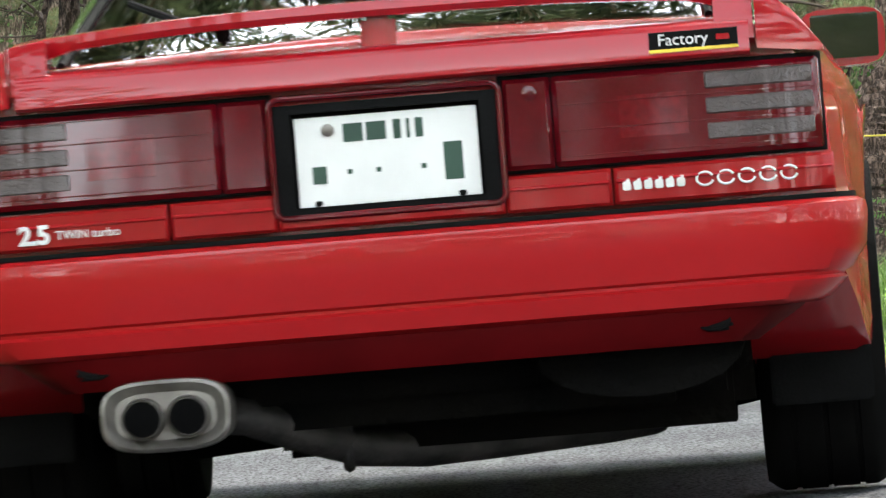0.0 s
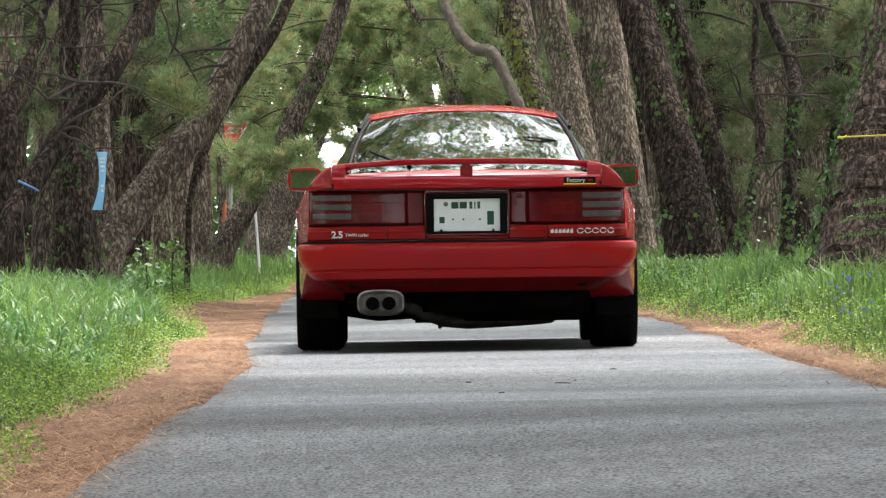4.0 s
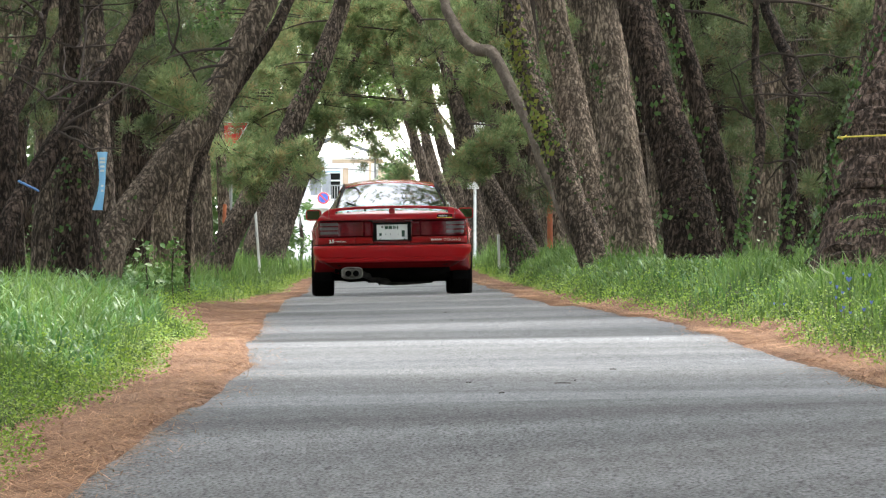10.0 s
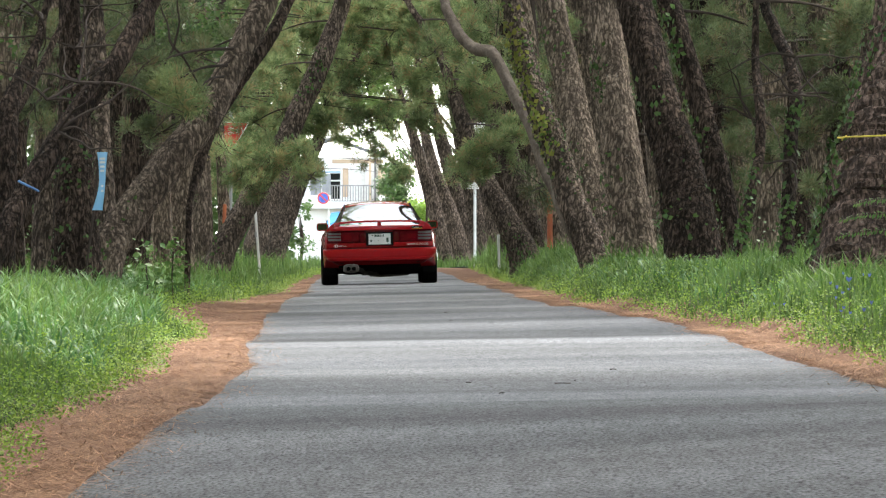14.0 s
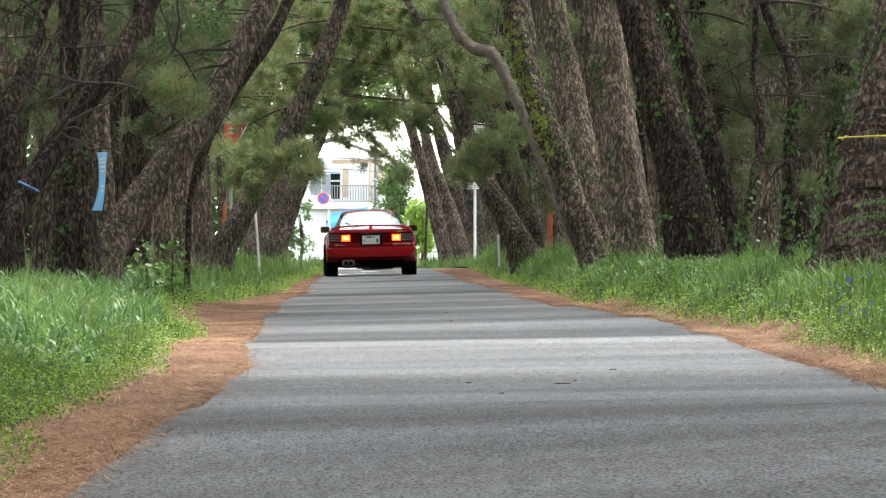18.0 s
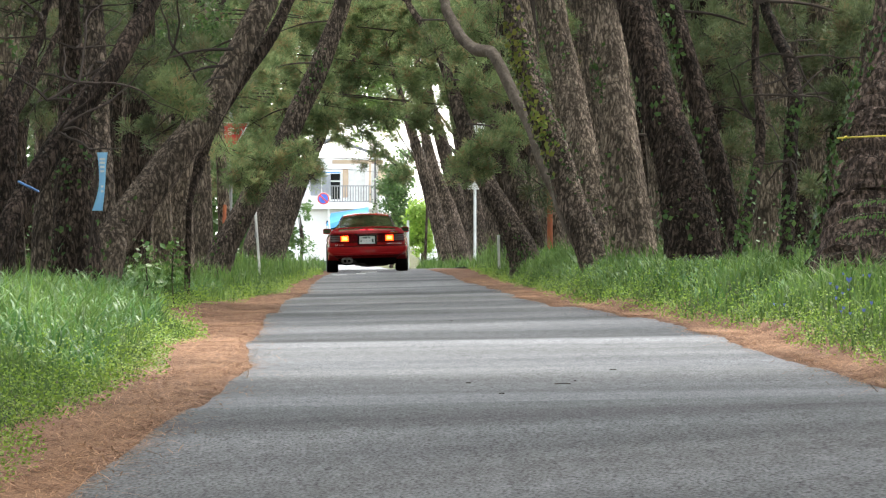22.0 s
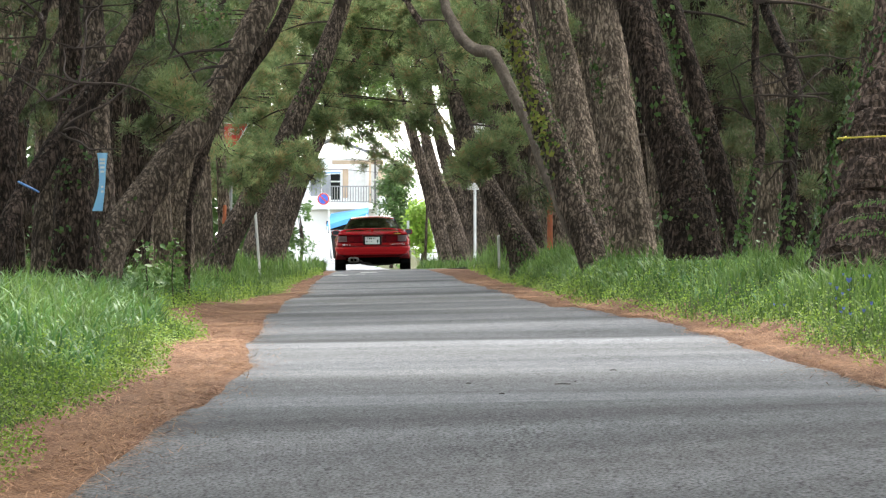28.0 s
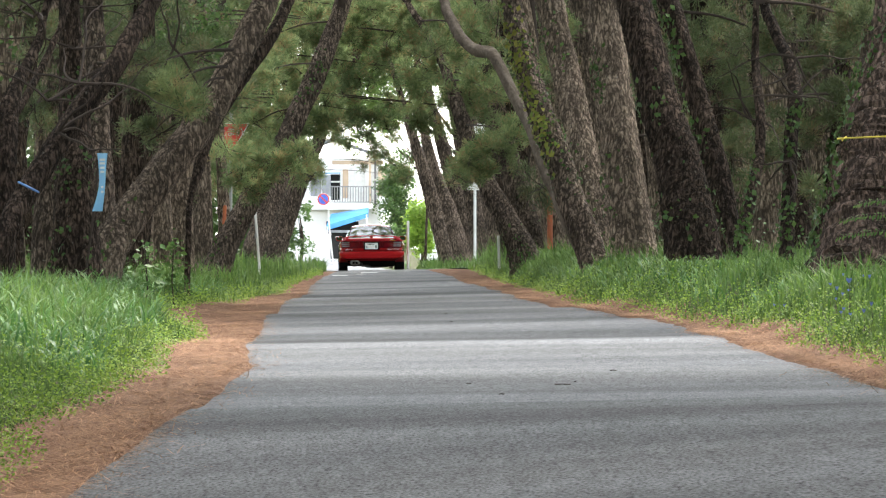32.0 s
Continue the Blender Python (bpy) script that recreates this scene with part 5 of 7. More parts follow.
# ---- sprays of needles that hang low enough to be seen: tree, place, spread, shoots, 1 where shade is put into the colour ----
LOW_SPRAYS = [
    (22, -2.69, 129.6, 2.31, 0.24, 0.22, 60, 0),
    (22, -2.50, 129.6, 1.99, 0.27, 0.19, 66, 0),
    (22, -1.96, 126.4, 1.85, 0.21, 0.16, 48, 0),
    (22, -1.86, 126.4, 1.51, 0.14, 0.12, 28, 0),
    (26, -2.32, 103.4, 2.25, 0.17, 0.17, 44, 0),
    (25, -2.66, 119.6, 1.75, 0.17, 0.12, 36, 0),
    (22, -2.89, 126.4, 1.60, 0.16, 0.15, 30, 0),
    (22, -2.71, 126.4, 1.36, 0.16, 0.16, 34, 0),
    (25, -2.89, 118.0, 1.81, 0.13, 0.13, 26, 0),
    (22, -2.30, 129.6, 2.43, 0.19, 0.16, 36, 0),
    (17, -2.43, 85.6, 1.87, 0.32, 0.24, 78, 1),
    (17, -2.67, 85.6, 1.60, 0.32, 0.19, 66, 1),
    (17, -2.35, 85.6, 2.32, 0.45, 0.42, 180, 1),
    (24, -3.31, 108.4, 3.24, 0.64, 0.30, 132, 1),
    (33, -2.82, 82.4, 2.05, 0.26, 0.20, 54, 1),
    (34, -3.64, 86.4, 2.56, 0.62, 0.30, 156, 1),
    (34, -3.98, 88.0, 1.88, 0.30, 0.22, 66, 1),
    (33, -3.33, 84.0, 2.03, 0.32, 0.24, 72, 1),
    (20, -3.66, 77.6, 2.55, 0.29, 0.19, 72, 1),
    (26, -3.58, 103.4, 2.95, 0.39, 0.39, 90, 1),
    (31, -2.22, 158.4, 4.29, 0.64, 0.55, 200, 0),
    (31, -1.63, 161.6, 4.47, 0.56, 0.46, 105, 0),
    (22, -1.99, 129.6, 2.96, 0.30, 0.41, 110, 0),
    (23, -2.45, 212.4, 4.78, 0.59, 0.45, 27, 0),
    (31, -0.85, 161.6, 4.37, 0.66, 0.50, 190, 0),
    (35, -0.23, 151.6, 3.51, 0.49, 0.52, 160, 0),
    (31, -1.26, 161.6, 4.77, 1.11, 0.24, 160, 0),
    (22, -2.46, 129.6, 3.56, 0.40, 0.40, 120, 0),
    (25, -2.79, 119.6, 2.88, 0.37, 0.45, 84, 1),
    (5, 0.37, 128.4, 1.74, 0.27, 0.21, 70, 0),
    (5, 0.67, 128.4, 1.92, 0.28, 0.19, 70, 0),
    (5, 0.97, 128.4, 2.10, 0.24, 0.21, 60, 0),
    (5, 0.38, 131.6, 2.63, 0.55, 0.51, 200, 0),
    (31, -0.04, 161.6, 3.06, 0.53, 0.53, 140, 0),
    (5, 0.62, 131.6, 3.16, 0.46, 0.43, 150, 0),
    (38, 1.31, 138.4, 2.37, 0.31, 0.39, 90, 0),
    (35, 0.15, 150.0, 4.09, 0.62, 0.43, 160, 0),
    (35, 0.89, 148.4, 4.20, 0.56, 0.37, 130, 0),
    (12, 3.23, 98.4, 2.03, 0.40, 0.34, 160, 1),
    (12, 3.17, 98.4, 2.62, 0.47, 0.34, 180, 1),
    (12, 4.10, 98.4, 2.72, 0.52, 0.40, 200, 1),
    (12, 3.85, 100.0, 1.62, 0.35, 0.29, 110, 1),
    (2, 2.74, 87.6, 1.41, 0.24, 0.24, 80, 1),
    (10, 3.43, 73.6, 2.35, 0.26, 0.21, 110, 1),
    (13, 3.16, 108.4, 3.07, 0.38, 0.32, 120, 1),
    (12, 4.35, 100.0, 2.16, 0.35, 0.33, 120, 1),
    (1, 2.87, 79.6, 2.39, 0.30, 0.30, 120, 1),
    (23, -2.44, 212.4, 4.31, 0.54, 0.47, 37, 0),
    (23, -1.92, 212.4, 4.72, 0.53, 0.40, 37, 0),
    (23, -2.11, 212.4, 5.37, 0.66, 0.48, 46, 0),
    (23, -1.38, 212.4, 5.18, 0.59, 0.53, 40, 0),
    (23, -0.92, 212.4, 4.31, 0.48, 0.58, 34, 0),
    (23, -2.78, 212.4, 3.45, 0.40, 0.53, 80, 0),
    (23, -1.12, 212.4, 3.45, 0.35, 0.40, 15, 0),
    (31, -0.40, 161.6, 3.11, 0.31, 0.50, 55, 0),
    (31, -2.33, 158.4, 4.16, 0.24, 0.22, 60, 0),
    (23, -2.28, 212.4, 4.11, 0.39, 0.32, 20, 0),
    (23, -2.46, 212.4, 3.58, 0.32, 0.24, 14, 0),
    (23, -1.78, 212.4, 4.31, 0.34, 0.32, 17, 0),
    (23, -1.25, 212.4, 3.85, 0.29, 0.29, 11, 0),
    (23, -2.04, 212.4, 3.72, 0.30, 0.21, 10, 0),
    (23, -1.91, 212.4, 3.19, 0.48, 0.80, 21, 0),
    (23, -1.76, 212.4, 2.59, 0.35, 0.61, 50, 0),
    (23, -1.08, 212.4, 2.43, 0.35, 0.45, 50, 0),
    (23, -0.82, 212.4, 2.17, 0.32, 0.26, 30, 0),
    (23, -1.62, 212.4, 3.54, 0.61, 0.34, 18, 0),
    (23, -2.41, 212.4, 2.99, 0.48, 0.48, 18, 0),
    (32, 1.32, 105.6, 3.01, 0.27, 0.39, 90, 0),
    (14, 2.94, 121.6, 2.85, 0.27, 0.46, 80, 1),
    (25, -3.62, 119.6, 1.32, 0.30, 0.30, 36, 1),
    (13, 3.77, 108.4, 1.25, 0.34, 0.27, 60, 1),
    (12, 4.16, 101.6, 1.20, 0.32, 0.32, 70, 1),
    (31, -2.07, 158.4, 3.00, 0.36, 0.52, 150, 0),
    (31, -2.57, 158.4, 2.81, 0.36, 0.40, 120, 0),
    (31, -2.26, 161.6, 3.71, 0.45, 0.51, 160, 0),
    (23, -2.18, 212.4, 5.04, 0.53, 0.53, 43, 0),
    (23, -1.25, 212.4, 4.58, 0.48, 0.53, 27, 0),
    (31, -0.14, 161.6, 4.32, 0.71, 0.51, 200, 0),
    (23, -0.72, 212.4, 5.38, 0.66, 0.66, 46, 0),
    (30, -2.44, 137.6, 3.06, 0.34, 0.51, 130, 0),
    (32, 1.16, 105.6, 1.22, 0.27, 0.33, 50, 1),
    (24, -3.73, 111.6, 1.61, 0.28, 0.35, 42, 1),
    (31, -1.99, 161.6, 4.54, 0.25, 0.18, 32, 0),
    (31, -2.48, 161.6, 3.55, 0.30, 0.29, 57, 0),
    (23, -1.79, 212.4, 5.06, 0.26, 0.27, 24, 0),
    (36, -0.61, 216.4, 3.75, 0.40, 0.27, 34, 0),
    (23, -2.40, 212.4, 4.28, 0.25, 0.33, 22, 0),
    (31, -1.66, 161.6, 4.21, 0.25, 0.20, 49, 0),
    (7, -0.60, 222.4, 3.73, 0.25, 0.28, 47, 0),
    (7, -1.12, 222.4, 5.77, 0.37, 0.28, 19, 0),
    (27, -2.91, 217.6, 5.33, 0.25, 0.22, 70, 0),
    (36, -0.40, 216.4, 4.67, 0.39, 0.28, 71, 0),
    (27, -2.80, 217.6, 5.00, 0.38, 0.35, 35, 0),
    (27, -2.80, 214.4, 4.87, 0.38, 0.32, 78, 0),
    (23, -2.36, 212.4, 3.65, 0.40, 0.33, 16, 0),
    (27, -2.36, 214.4, 5.64, 0.24, 0.21, 22, 0),
    (23, -3.07, 212.4, 3.30, 0.38, 0.34, 50, 0),
    (27, -2.42, 217.6, 5.27, 0.41, 0.35, 23, 0),
    (36, -0.56, 216.4, 4.36, 0.30, 0.34, 48, 0),
    (23, -2.00, 212.4, 5.71, 0.36, 0.24, 21, 0),
    (27, -3.31, 214.4, 6.02, 0.30, 0.37, 59, 0),
    (31, -1.24, 161.6, 3.79, 0.24, 0.19, 31, 0),
    (23, -2.87, 212.4, 3.77, 0.41, 0.22, 85, 0),
    (23, -1.96, 212.4, 4.49, 0.30, 0.32, 29, 0),
    (23, -1.24, 212.4, 3.92, 0.33, 0.31, 23, 0),
    (23, -2.21, 212.4, 4.19, 0.37, 0.31, 27, 0),
    (23, -1.43, 212.4, 3.61, 0.38, 0.25, 22, 0),
    (23, -2.53, 212.4, 4.62, 0.33, 0.29, 45, 0),
    (23, -2.41, 212.4, 3.50, 0.41, 0.23, 25, 0),
    (23, -1.32, 212.4, 3.92, 0.29, 0.30, 22, 0),
    (23, -2.23, 212.4, 3.44, 0.36, 0.27, 26, 0),
    (22, -2.49, 127.0, 1.72, 0.46, 0.22, 150, 0),
    (22, -2.02, 127.0, 1.59, 0.32, 0.21, 90, 0),
    (22, -2.80, 126.5, 1.50, 0.33, 0.19, 80, 0),
    (22, -2.61, 127.0, 2.95, 0.36, 0.24, 90, 0),
    (16, -2.21, 79.5, 1.85, 0.21, 0.14, 90, 0),
    (16, -2.40, 79.5, 1.95, 0.18, 0.12, 70, 0),
    (16, -2.65, 79.5, 2.10, 0.17, 0.13, 60, 1),
    (5, 0.94, 129.0, 1.88, 0.47, 0.26, 58, 0),
    (5, 0.53, 129.0, 1.60, 0.34, 0.15, 52, 0),
    (5, 0.17, 129.0, 1.52, 0.24, 0.11, 32, 0),
    (5, 0.69, 129.0, 2.75, 0.37, 0.27, 78, 0),
    (5, -0.11, 129.0, 3.31, 0.32, 0.32, 65, 0),
    (5, 0.41, 129.0, 3.63, 0.32, 0.29, 65, 0),
    (23, -2.45, 212.4, 3.05, 0.34, 0.30, 40, 0),
    (23, -1.95, 212.4, 3.62, 0.42, 0.30, 60, 0),
    (23, -2.30, 212.4, 3.40, 0.46, 0.26, 70, 0),
    (23, -1.62, 212.4, 2.95, 0.22, 0.42, 36, 0),
    (23, -1.30, 212.4, 3.30, 0.24, 0.40, 40, 0),
]
for k, (idx, x, y, z, w, h, n, shade) in enumerate(LOW_SPRAYS):
    gen = np.random.default_rng(900 + k)
    tree = ALL_PINES[idx]
    o = np.array(tree.location)
    c = np.array((x, y, z)) - o
    stem = np.array(PINES[idx][2])[:, :3] - o
    hold = min(max(c[2] + 0.2, 0.3 * stem[-1, 2]), stem[-1, 2])
    start = np.array((np.interp(hold, stem[:, 2], stem[:, 0]), np.interp(hold, stem[:, 2], stem[:, 1]), hold))
    mid = (start + c) / 2 + np.array([0, 0, 0.06])
    thin = 0.5 if y > 180 else 1.0
    rows = spline([(*start, 0.016 * thin), (*mid, 0.011 * thin), (*c, 0.007 * thin), (*(c + (c - mid) * 0.5), 0.003)], 5)
    V, Fc = bark_tube(rows, 6, gen, 0.05, False)
    br = part_mesh("branch", mesh_np("branch", V, Fc), M_TWIG, tree)
    V, Fc, heads = tufts(c, (w, max(w, 0.5), h), int(n * 1.25), gen, 19, 0.10 if y < 100 else 0.125 if y < 150 else 0.15, 0.007 if y < 100 else 0.0085 if y < 150 else 0.013)
    part_mesh("needle_spray", mesh_np("needle_spray", V, Fc), M_PINE_SHADED if shade else M_PINE, br, smooth=False)["kind"] = "stuff"
    for q in heads[:7]:
        rows = spline([(*(c + gen.normal(0, 0.03, 3)), 0.006), (*((c + q) / 2 + gen.normal(0, 0.05, 3)), 0.005), (*q, 0.002)], 4)
        V, Fc = bark_tube(rows, 5, gen, 0.05, False)
        part_mesh("twig", mesh_np("twig", V, Fc), M_TWIG, br)

# bare twigs among the trunks
TWIGS = [(16, -3.4, 80.5, 2.7, 0.9), (18, -2.9, 64.5, 2.2, 0.8), (0, 2.6, 76.0, 1.6, 0.7), (9, 2.75, 70.4, 1.7, 0.6), (9, 2.7, 70.4, 1.2, 0.5), (12, 4.2, 100, 1.8, 1.0), (16, -2.2, 80.5, 1.9, 0.7), (18, -2.6, 64.6, 1.7, 0.9), (18, -2.75, 64.6, 1.35, 0.8), (19, -2.9, 66.3, 1.6, 0.8), (16, -2.4, 80.6, 2.3, 0.9), (20, -3.1, 76.3, 2.2, 1.0), (24, -3.2, 110.3, 2.4, 1.2), (13, 4.1, 110, 1.9, 1.2), (12, 4.3, 100, 2.5, 1.2), (9, 2.75, 70.4, 2.0, 0.8)]
for k, (idx, x, y, z, ln) in enumerate(TWIGS):
    gen = np.random.default_rng(3000 + k)
    tree = ALL_PINES[idx]
    o = np.array(tree.location)
    for q in range(4):
        rows = limb_rows(np.array((x, y, z)) - o, (gen.normal(0, 1), gen.normal(0, 0.5), gen.normal(0.1, 0.5)), ln * gen.uniform(0.6, 1.2), 0.012, gen, 0.02, 7)
        V, Fc = bark_tube(spline(rows, 2), 5, gen, 0.05, False)
        part_mesh("twig", mesh_np("twig", V, Fc), M_TWIG, tree)


def leaf_patch(centres, normals, size, gen):
    """Small pointed leaves, each a folded kite of four points."""
    n = len(centres)
    nv = np.asarray(normals, float) + gen.normal(0, 0.45, (n, 3))
    nv /= np.linalg.norm(nv, axis=1, keepdims=True) + 1e-9
    u = np.cross(nv, gen.normal(0, 1, (n, 3)))
    u /= np.linalg.norm(u, axis=1, keepdims=True) + 1e-9
    v = np.cross(nv, u)
    s = size * gen.uniform(0.6, 1.3, (n, 1))
    c = np.asarray(centres, float)
    V = np.stack([c - u * s * 0.6, c + v * s * 0.42 + nv * s * 0.1, c + u * s * 0.6, c - v * s * 0.42 + nv * s * 0.1], 1).reshape(-1, 3)
    q = np.arange(len(V)).reshape(-1, 4)
    return V, np.concatenate([q[:, [0, 1, 2]], q[:, [0, 2, 3]]])


# ivy on the trunks: tree, from and to along it, leaves, leaf size, yellowing or not
IVY = [(4, 0.5, 0.98, 260, 0.058, 1), (4, 0.3, 0.98, 160, 0.045, 0), (11, 0.0, 0.95, 2200, 0.045, 0), (0, 0.0, 0.7, 120, 0.05, 0), (1, 0.0, 0.9, 110, 0.055, 0), (2, 0.1, 0.75, 90, 0.05, 0),
       (3, 0.2, 0.9, 60, 0.05, 0), (9, 0.0, 0.5, 130, 0.05, 0), (10, 0.0, 0.6, 160, 0.05, 0), (20, 0.0, 0.8, 150, 0.045, 0), (5, 0.0, 0.12, 160, 0.05, 0),
       (12, 0.2, 1.0, 220, 0.055, 0), (22, 0.1, 0.8, 110, 0.055, 0), (13, 0.0, 0.7, 200, 0.055, 0), (16, 0.0, 0.4, 70, 0.045, 0)]
for k, (idx, t0, t1, n, size, yellow) in enumerate(IVY):
    gen = np.random.default_rng(1700 + k)
    tree = ALL_PINES[idx]
    o = np.array(tree.location)
    rows = spline(PINES[idx][2], 14)
    spots = gen.uniform(t0, t1, max(4, n // 24))
    t = np.clip(gen.choice(spots, n) + gen.normal(0, 0.05, n), 0, 0.999)
    u = t * (len(rows) - 1)
    r = rows[u.astype(int)] * (1 - u % 1)[:, None] + rows[np.minimum(u.astype(int) + 1, len(rows) - 1)] * (u % 1)[:, None]
    a = gen.choice(gen.uniform(-3.1, 0.0, max(3, n // 60)), n) + gen.normal(0, 0.35, n)
    nrm = np.stack([np.cos(a), np.sin(a), np.zeros(n)], 1)
    V, Fc = leaf_patch(r[:, :3] - o + nrm * (r[:, 3] * 1.14 + 0.012)[:, None], nrm, size * 0.85, gen)
    part_mesh("ivy", mesh_np("ivy", V, Fc), M_IVY_YELLOW if yellow else M_IVY, tree, "ivy leaves clinging to the bark", smooth=False)["kind"] = "stuff"

# a dark leafy climber high among the left-hand stems
gen = np.random.default_rng(61)
for idx, x, y, z, rx, rz, n in ((24, -2.72, 104, 2.9, 0.36, 0.42, 800), (26, -3.1, 101, 2.75, 0.25, 0.3, 350), (21, -4.5, 88, 2.6, 0.3, 0.4, 350)):
    o = np.array(ALL_PINES[idx].location)
    q = gen.normal(0, 0.5, (n, 3)) * (rx, 0.3, rz) + np.array((x, y, z)) - o
    V, Fc = leaf_patch(q, np.tile((0, -0.8, 0.5), (n, 1)), 0.05, gen)
    part_mesh("ivy", mesh_np("ivy", V, Fc), M_IVY, ALL_PINES[idx], "dark glossy climber leaves", smooth=False)["kind"] = "stuff"

# the grove behind the first rows: a few pines built once and copied
FAR_KINDS = []
for k in range(6):
    gen = np.random.default_rng(40 + k)
    lean = gen.uniform(-0.25, 0.25)
    rows = [(0, 0, 0, 0.20), (lean * 0.8, 0.1, 1.5, 0.165), (lean * 1.8, 0.1, 3.2, 0.15), (lean * 3.0, 0.2, 5.0, 0.13)]
    rows = [(a + 0, b + 40 + k * 2 * 0, c, r * gen.uniform(0.85, 1.2)) for a, b, c, r in rows]
    rows = [(a - 30 - 3 * k, b, c, r) for a, b, c, r in rows]
    t = pine("shaded pine standing deep in the grove", 1, rows, M_BARK_GREY if k % 2 else M_BARK, "grove pines", 500 + k, crown_n=620, ring=12)
    # low dead branches and thin needles
    p, d = shoots((lean * 2, 0, 3.4), (1.6, 1.6, 1.0), 150, gen)
    V, Fc = needle_cloud(p, d, 9, 0.16, 0.016, gen)
    part_mesh("needle_spray", mesh_np("needle_spray", V, Fc), M_PINE_SHADED, t, smooth=False)["kind"] = "stuff"
    FAR_KINDS.append(t)
gen = np.random.default_rng(77)


def joined_grove(spots):
    """Many far pines as one mesh of trunks and one of needles."""
    out = {"trunk": ([], [], 0), "crown": ([], [], 0)}
    for k, m in spots:
        for ch in FAR_KINDS[k].children:
            key = "trunk" if ch.name.startswith(("trunk", "limb")) else "crown"
            me = ch.data
            me.calc_loop_triangles()
            v = np.empty(len(me.vertices) * 3, np.float32)
            me.vertices.foreach_get("co", v)
            f = np.empty(len(me.loop_triangles) * 3, np.int32)
            me.loop_triangles.foreach_get("vertices", f)
            M = np.array(m)
            vs, fs, count = out[key]
            v = v.reshape(-1, 3) @ M[:3, :3].T + M[:3, 3]
            vs.append(v), fs.append(f.reshape(-1, 3) + count)
            out[key] = (vs, fs, count + len(v))
    for key, mat, label in (("trunk", M_BARK, "distant and unseen pine trunks of the grove"), ("crown", M_PINE_SHADED, "distant and unseen pine foliage of the grove")):
        vs, fs, _ = out[key]
        ob = part_mesh("far_woods", mesh_np("far_woods", np.concatenate(vs), np.concatenate(fs)), mat, None, smooth=False)
        tagged(ob, label, "woods", kind="stuff")


spots = []
made = 0
for y in np.arange(150, 199, 1.7):
    for side in (-1, 1):
        yy = float(y + gen.uniform(-0.6, 0.6))
        x = float(road_x(yy)) + side * float((2.4 if side < 0 else 2.0) + 2.2 * gen.random())
        if side < 0 and x / yy > -0.0275 or side > 0 and x / yy < 0.0075:
            continue
        copy_thing(FAR_KINDS[int(gen.integers(0, 6))], pose(x, yy, float(ground_z(x, yy)) - 0.03, 0, 0, float(gen.uniform(0, 360))))
        made += 1
for side in (-1, 1):
    for y in np.arange(4, 198, 2.3):
        for _ in range(2 if y > 60 else 1):
            yy = float(y + gen.uniform(-1.5, 1.5))
            if 20 < yy < 100 and gen.random() < 0.3:
                continue
            near = (1.7 if side > 0 else 2.4) if yy > 150 else 3.0 if yy > 95 else 4.2 + max(0.0, (95 - yy) * 0.012)
            x = float(road_x(yy)) + side * (near + 8.0 * gen.random() ** 1.3)
            if yy > 90 and -0.0275 < x / yy < 0.0075:
                continue
            k = int(gen.integers(0, 6))
            m = pose(x, yy, float(ground_z(x, yy)) - 0.03, 0, 0, float(gen.uniform(0, 360)))
            if abs(x) < 0.054 * yy and made < 220:
                copy_thing(FAR_KINDS[k], m)
                made += 1
            else:
                spots.append((k, m))
# unseen woods added across the open ground behind the camera, to darken the car's tail
for k in range(54):
    x, y = float(-15 + 30 * (k % 18) / 17 + gen.uniform(-0.5, 0.5)), -30.0 - 5 * (k // 18) + float(gen.uniform(-1.5, 1.5))
    spots.append((k % 6, pose(x, y, float(ground_z(x, y)) - 0.03, 0, 0, float(gen.uniform(0, 360)))))
# pines added past the junction behind nearer trees, to darken the car there
for k in range(64):
    side = -1 if k % 2 else 1
    y = float(212 + 1.3 * k)
    x = float(road_x(y)) + side * float(gen.uniform(4.6 if side < 0 else 4.0, 9.0))
    spots.append((k % 6, pose(x, y, float(ground_z(x, y)) - 0.03, 0, 0, float(gen.uniform(0, 360)))))
joined_grove(spots)
n = 45000
for lo, hi in ((0.35, 16.0), (-18.0, -4.2)):
    c = np.stack([gen.uniform(lo, hi, n), gen.uniform(242, 258, n), 7.5 * gen.random(n)], 1)
    V, Fc = leaf_patch(c, np.tile((0, -1, 0.4), (n, 1)), 0.15, gen)
    tagged(part_mesh("thicket", mesh_np("thicket", V, Fc), M_IVY, None, smooth=False), "shaded leafy thicket beyond the junction", "bushes", kind="stuff")
# boughs added above the view to shade road and car and mark the glass
n = 31000
p = np.stack([gen.uniform(-6.6, 6.6, n), np.concatenate([gen.uniform(11, 37, 12500), gen.uniform(37, 40.5, 900), gen.uniform(43, 46.5, 800), gen.uniform(59, 92, 2200), gen.uniform(199, 222, 7000), gen.uniform(222, 256, 4600), gen.uniform(246, 304, 3000)]), gen.normal(7.2, 0.7, n)], 1)
p[-3000:, 0] *= 1.7
p[-3000:, 2] = gen.uniform(10.0, 16.0, 3000)
p[-14600:, 0] -= 1.6
p[-14600:-3000, 0] *= 1.3
knots = p[gen.integers(0, n, 420)]
near = np.array([knots[np.argmin(np.sum((knots - q) ** 2, 1))] for q in p])
p = near + (p - near) * 0.62
d = gen.normal(0, 1, (n, 3)) * (1, 1, 0.3)
d /= np.linalg.norm(d, axis=1, keepdims=True)
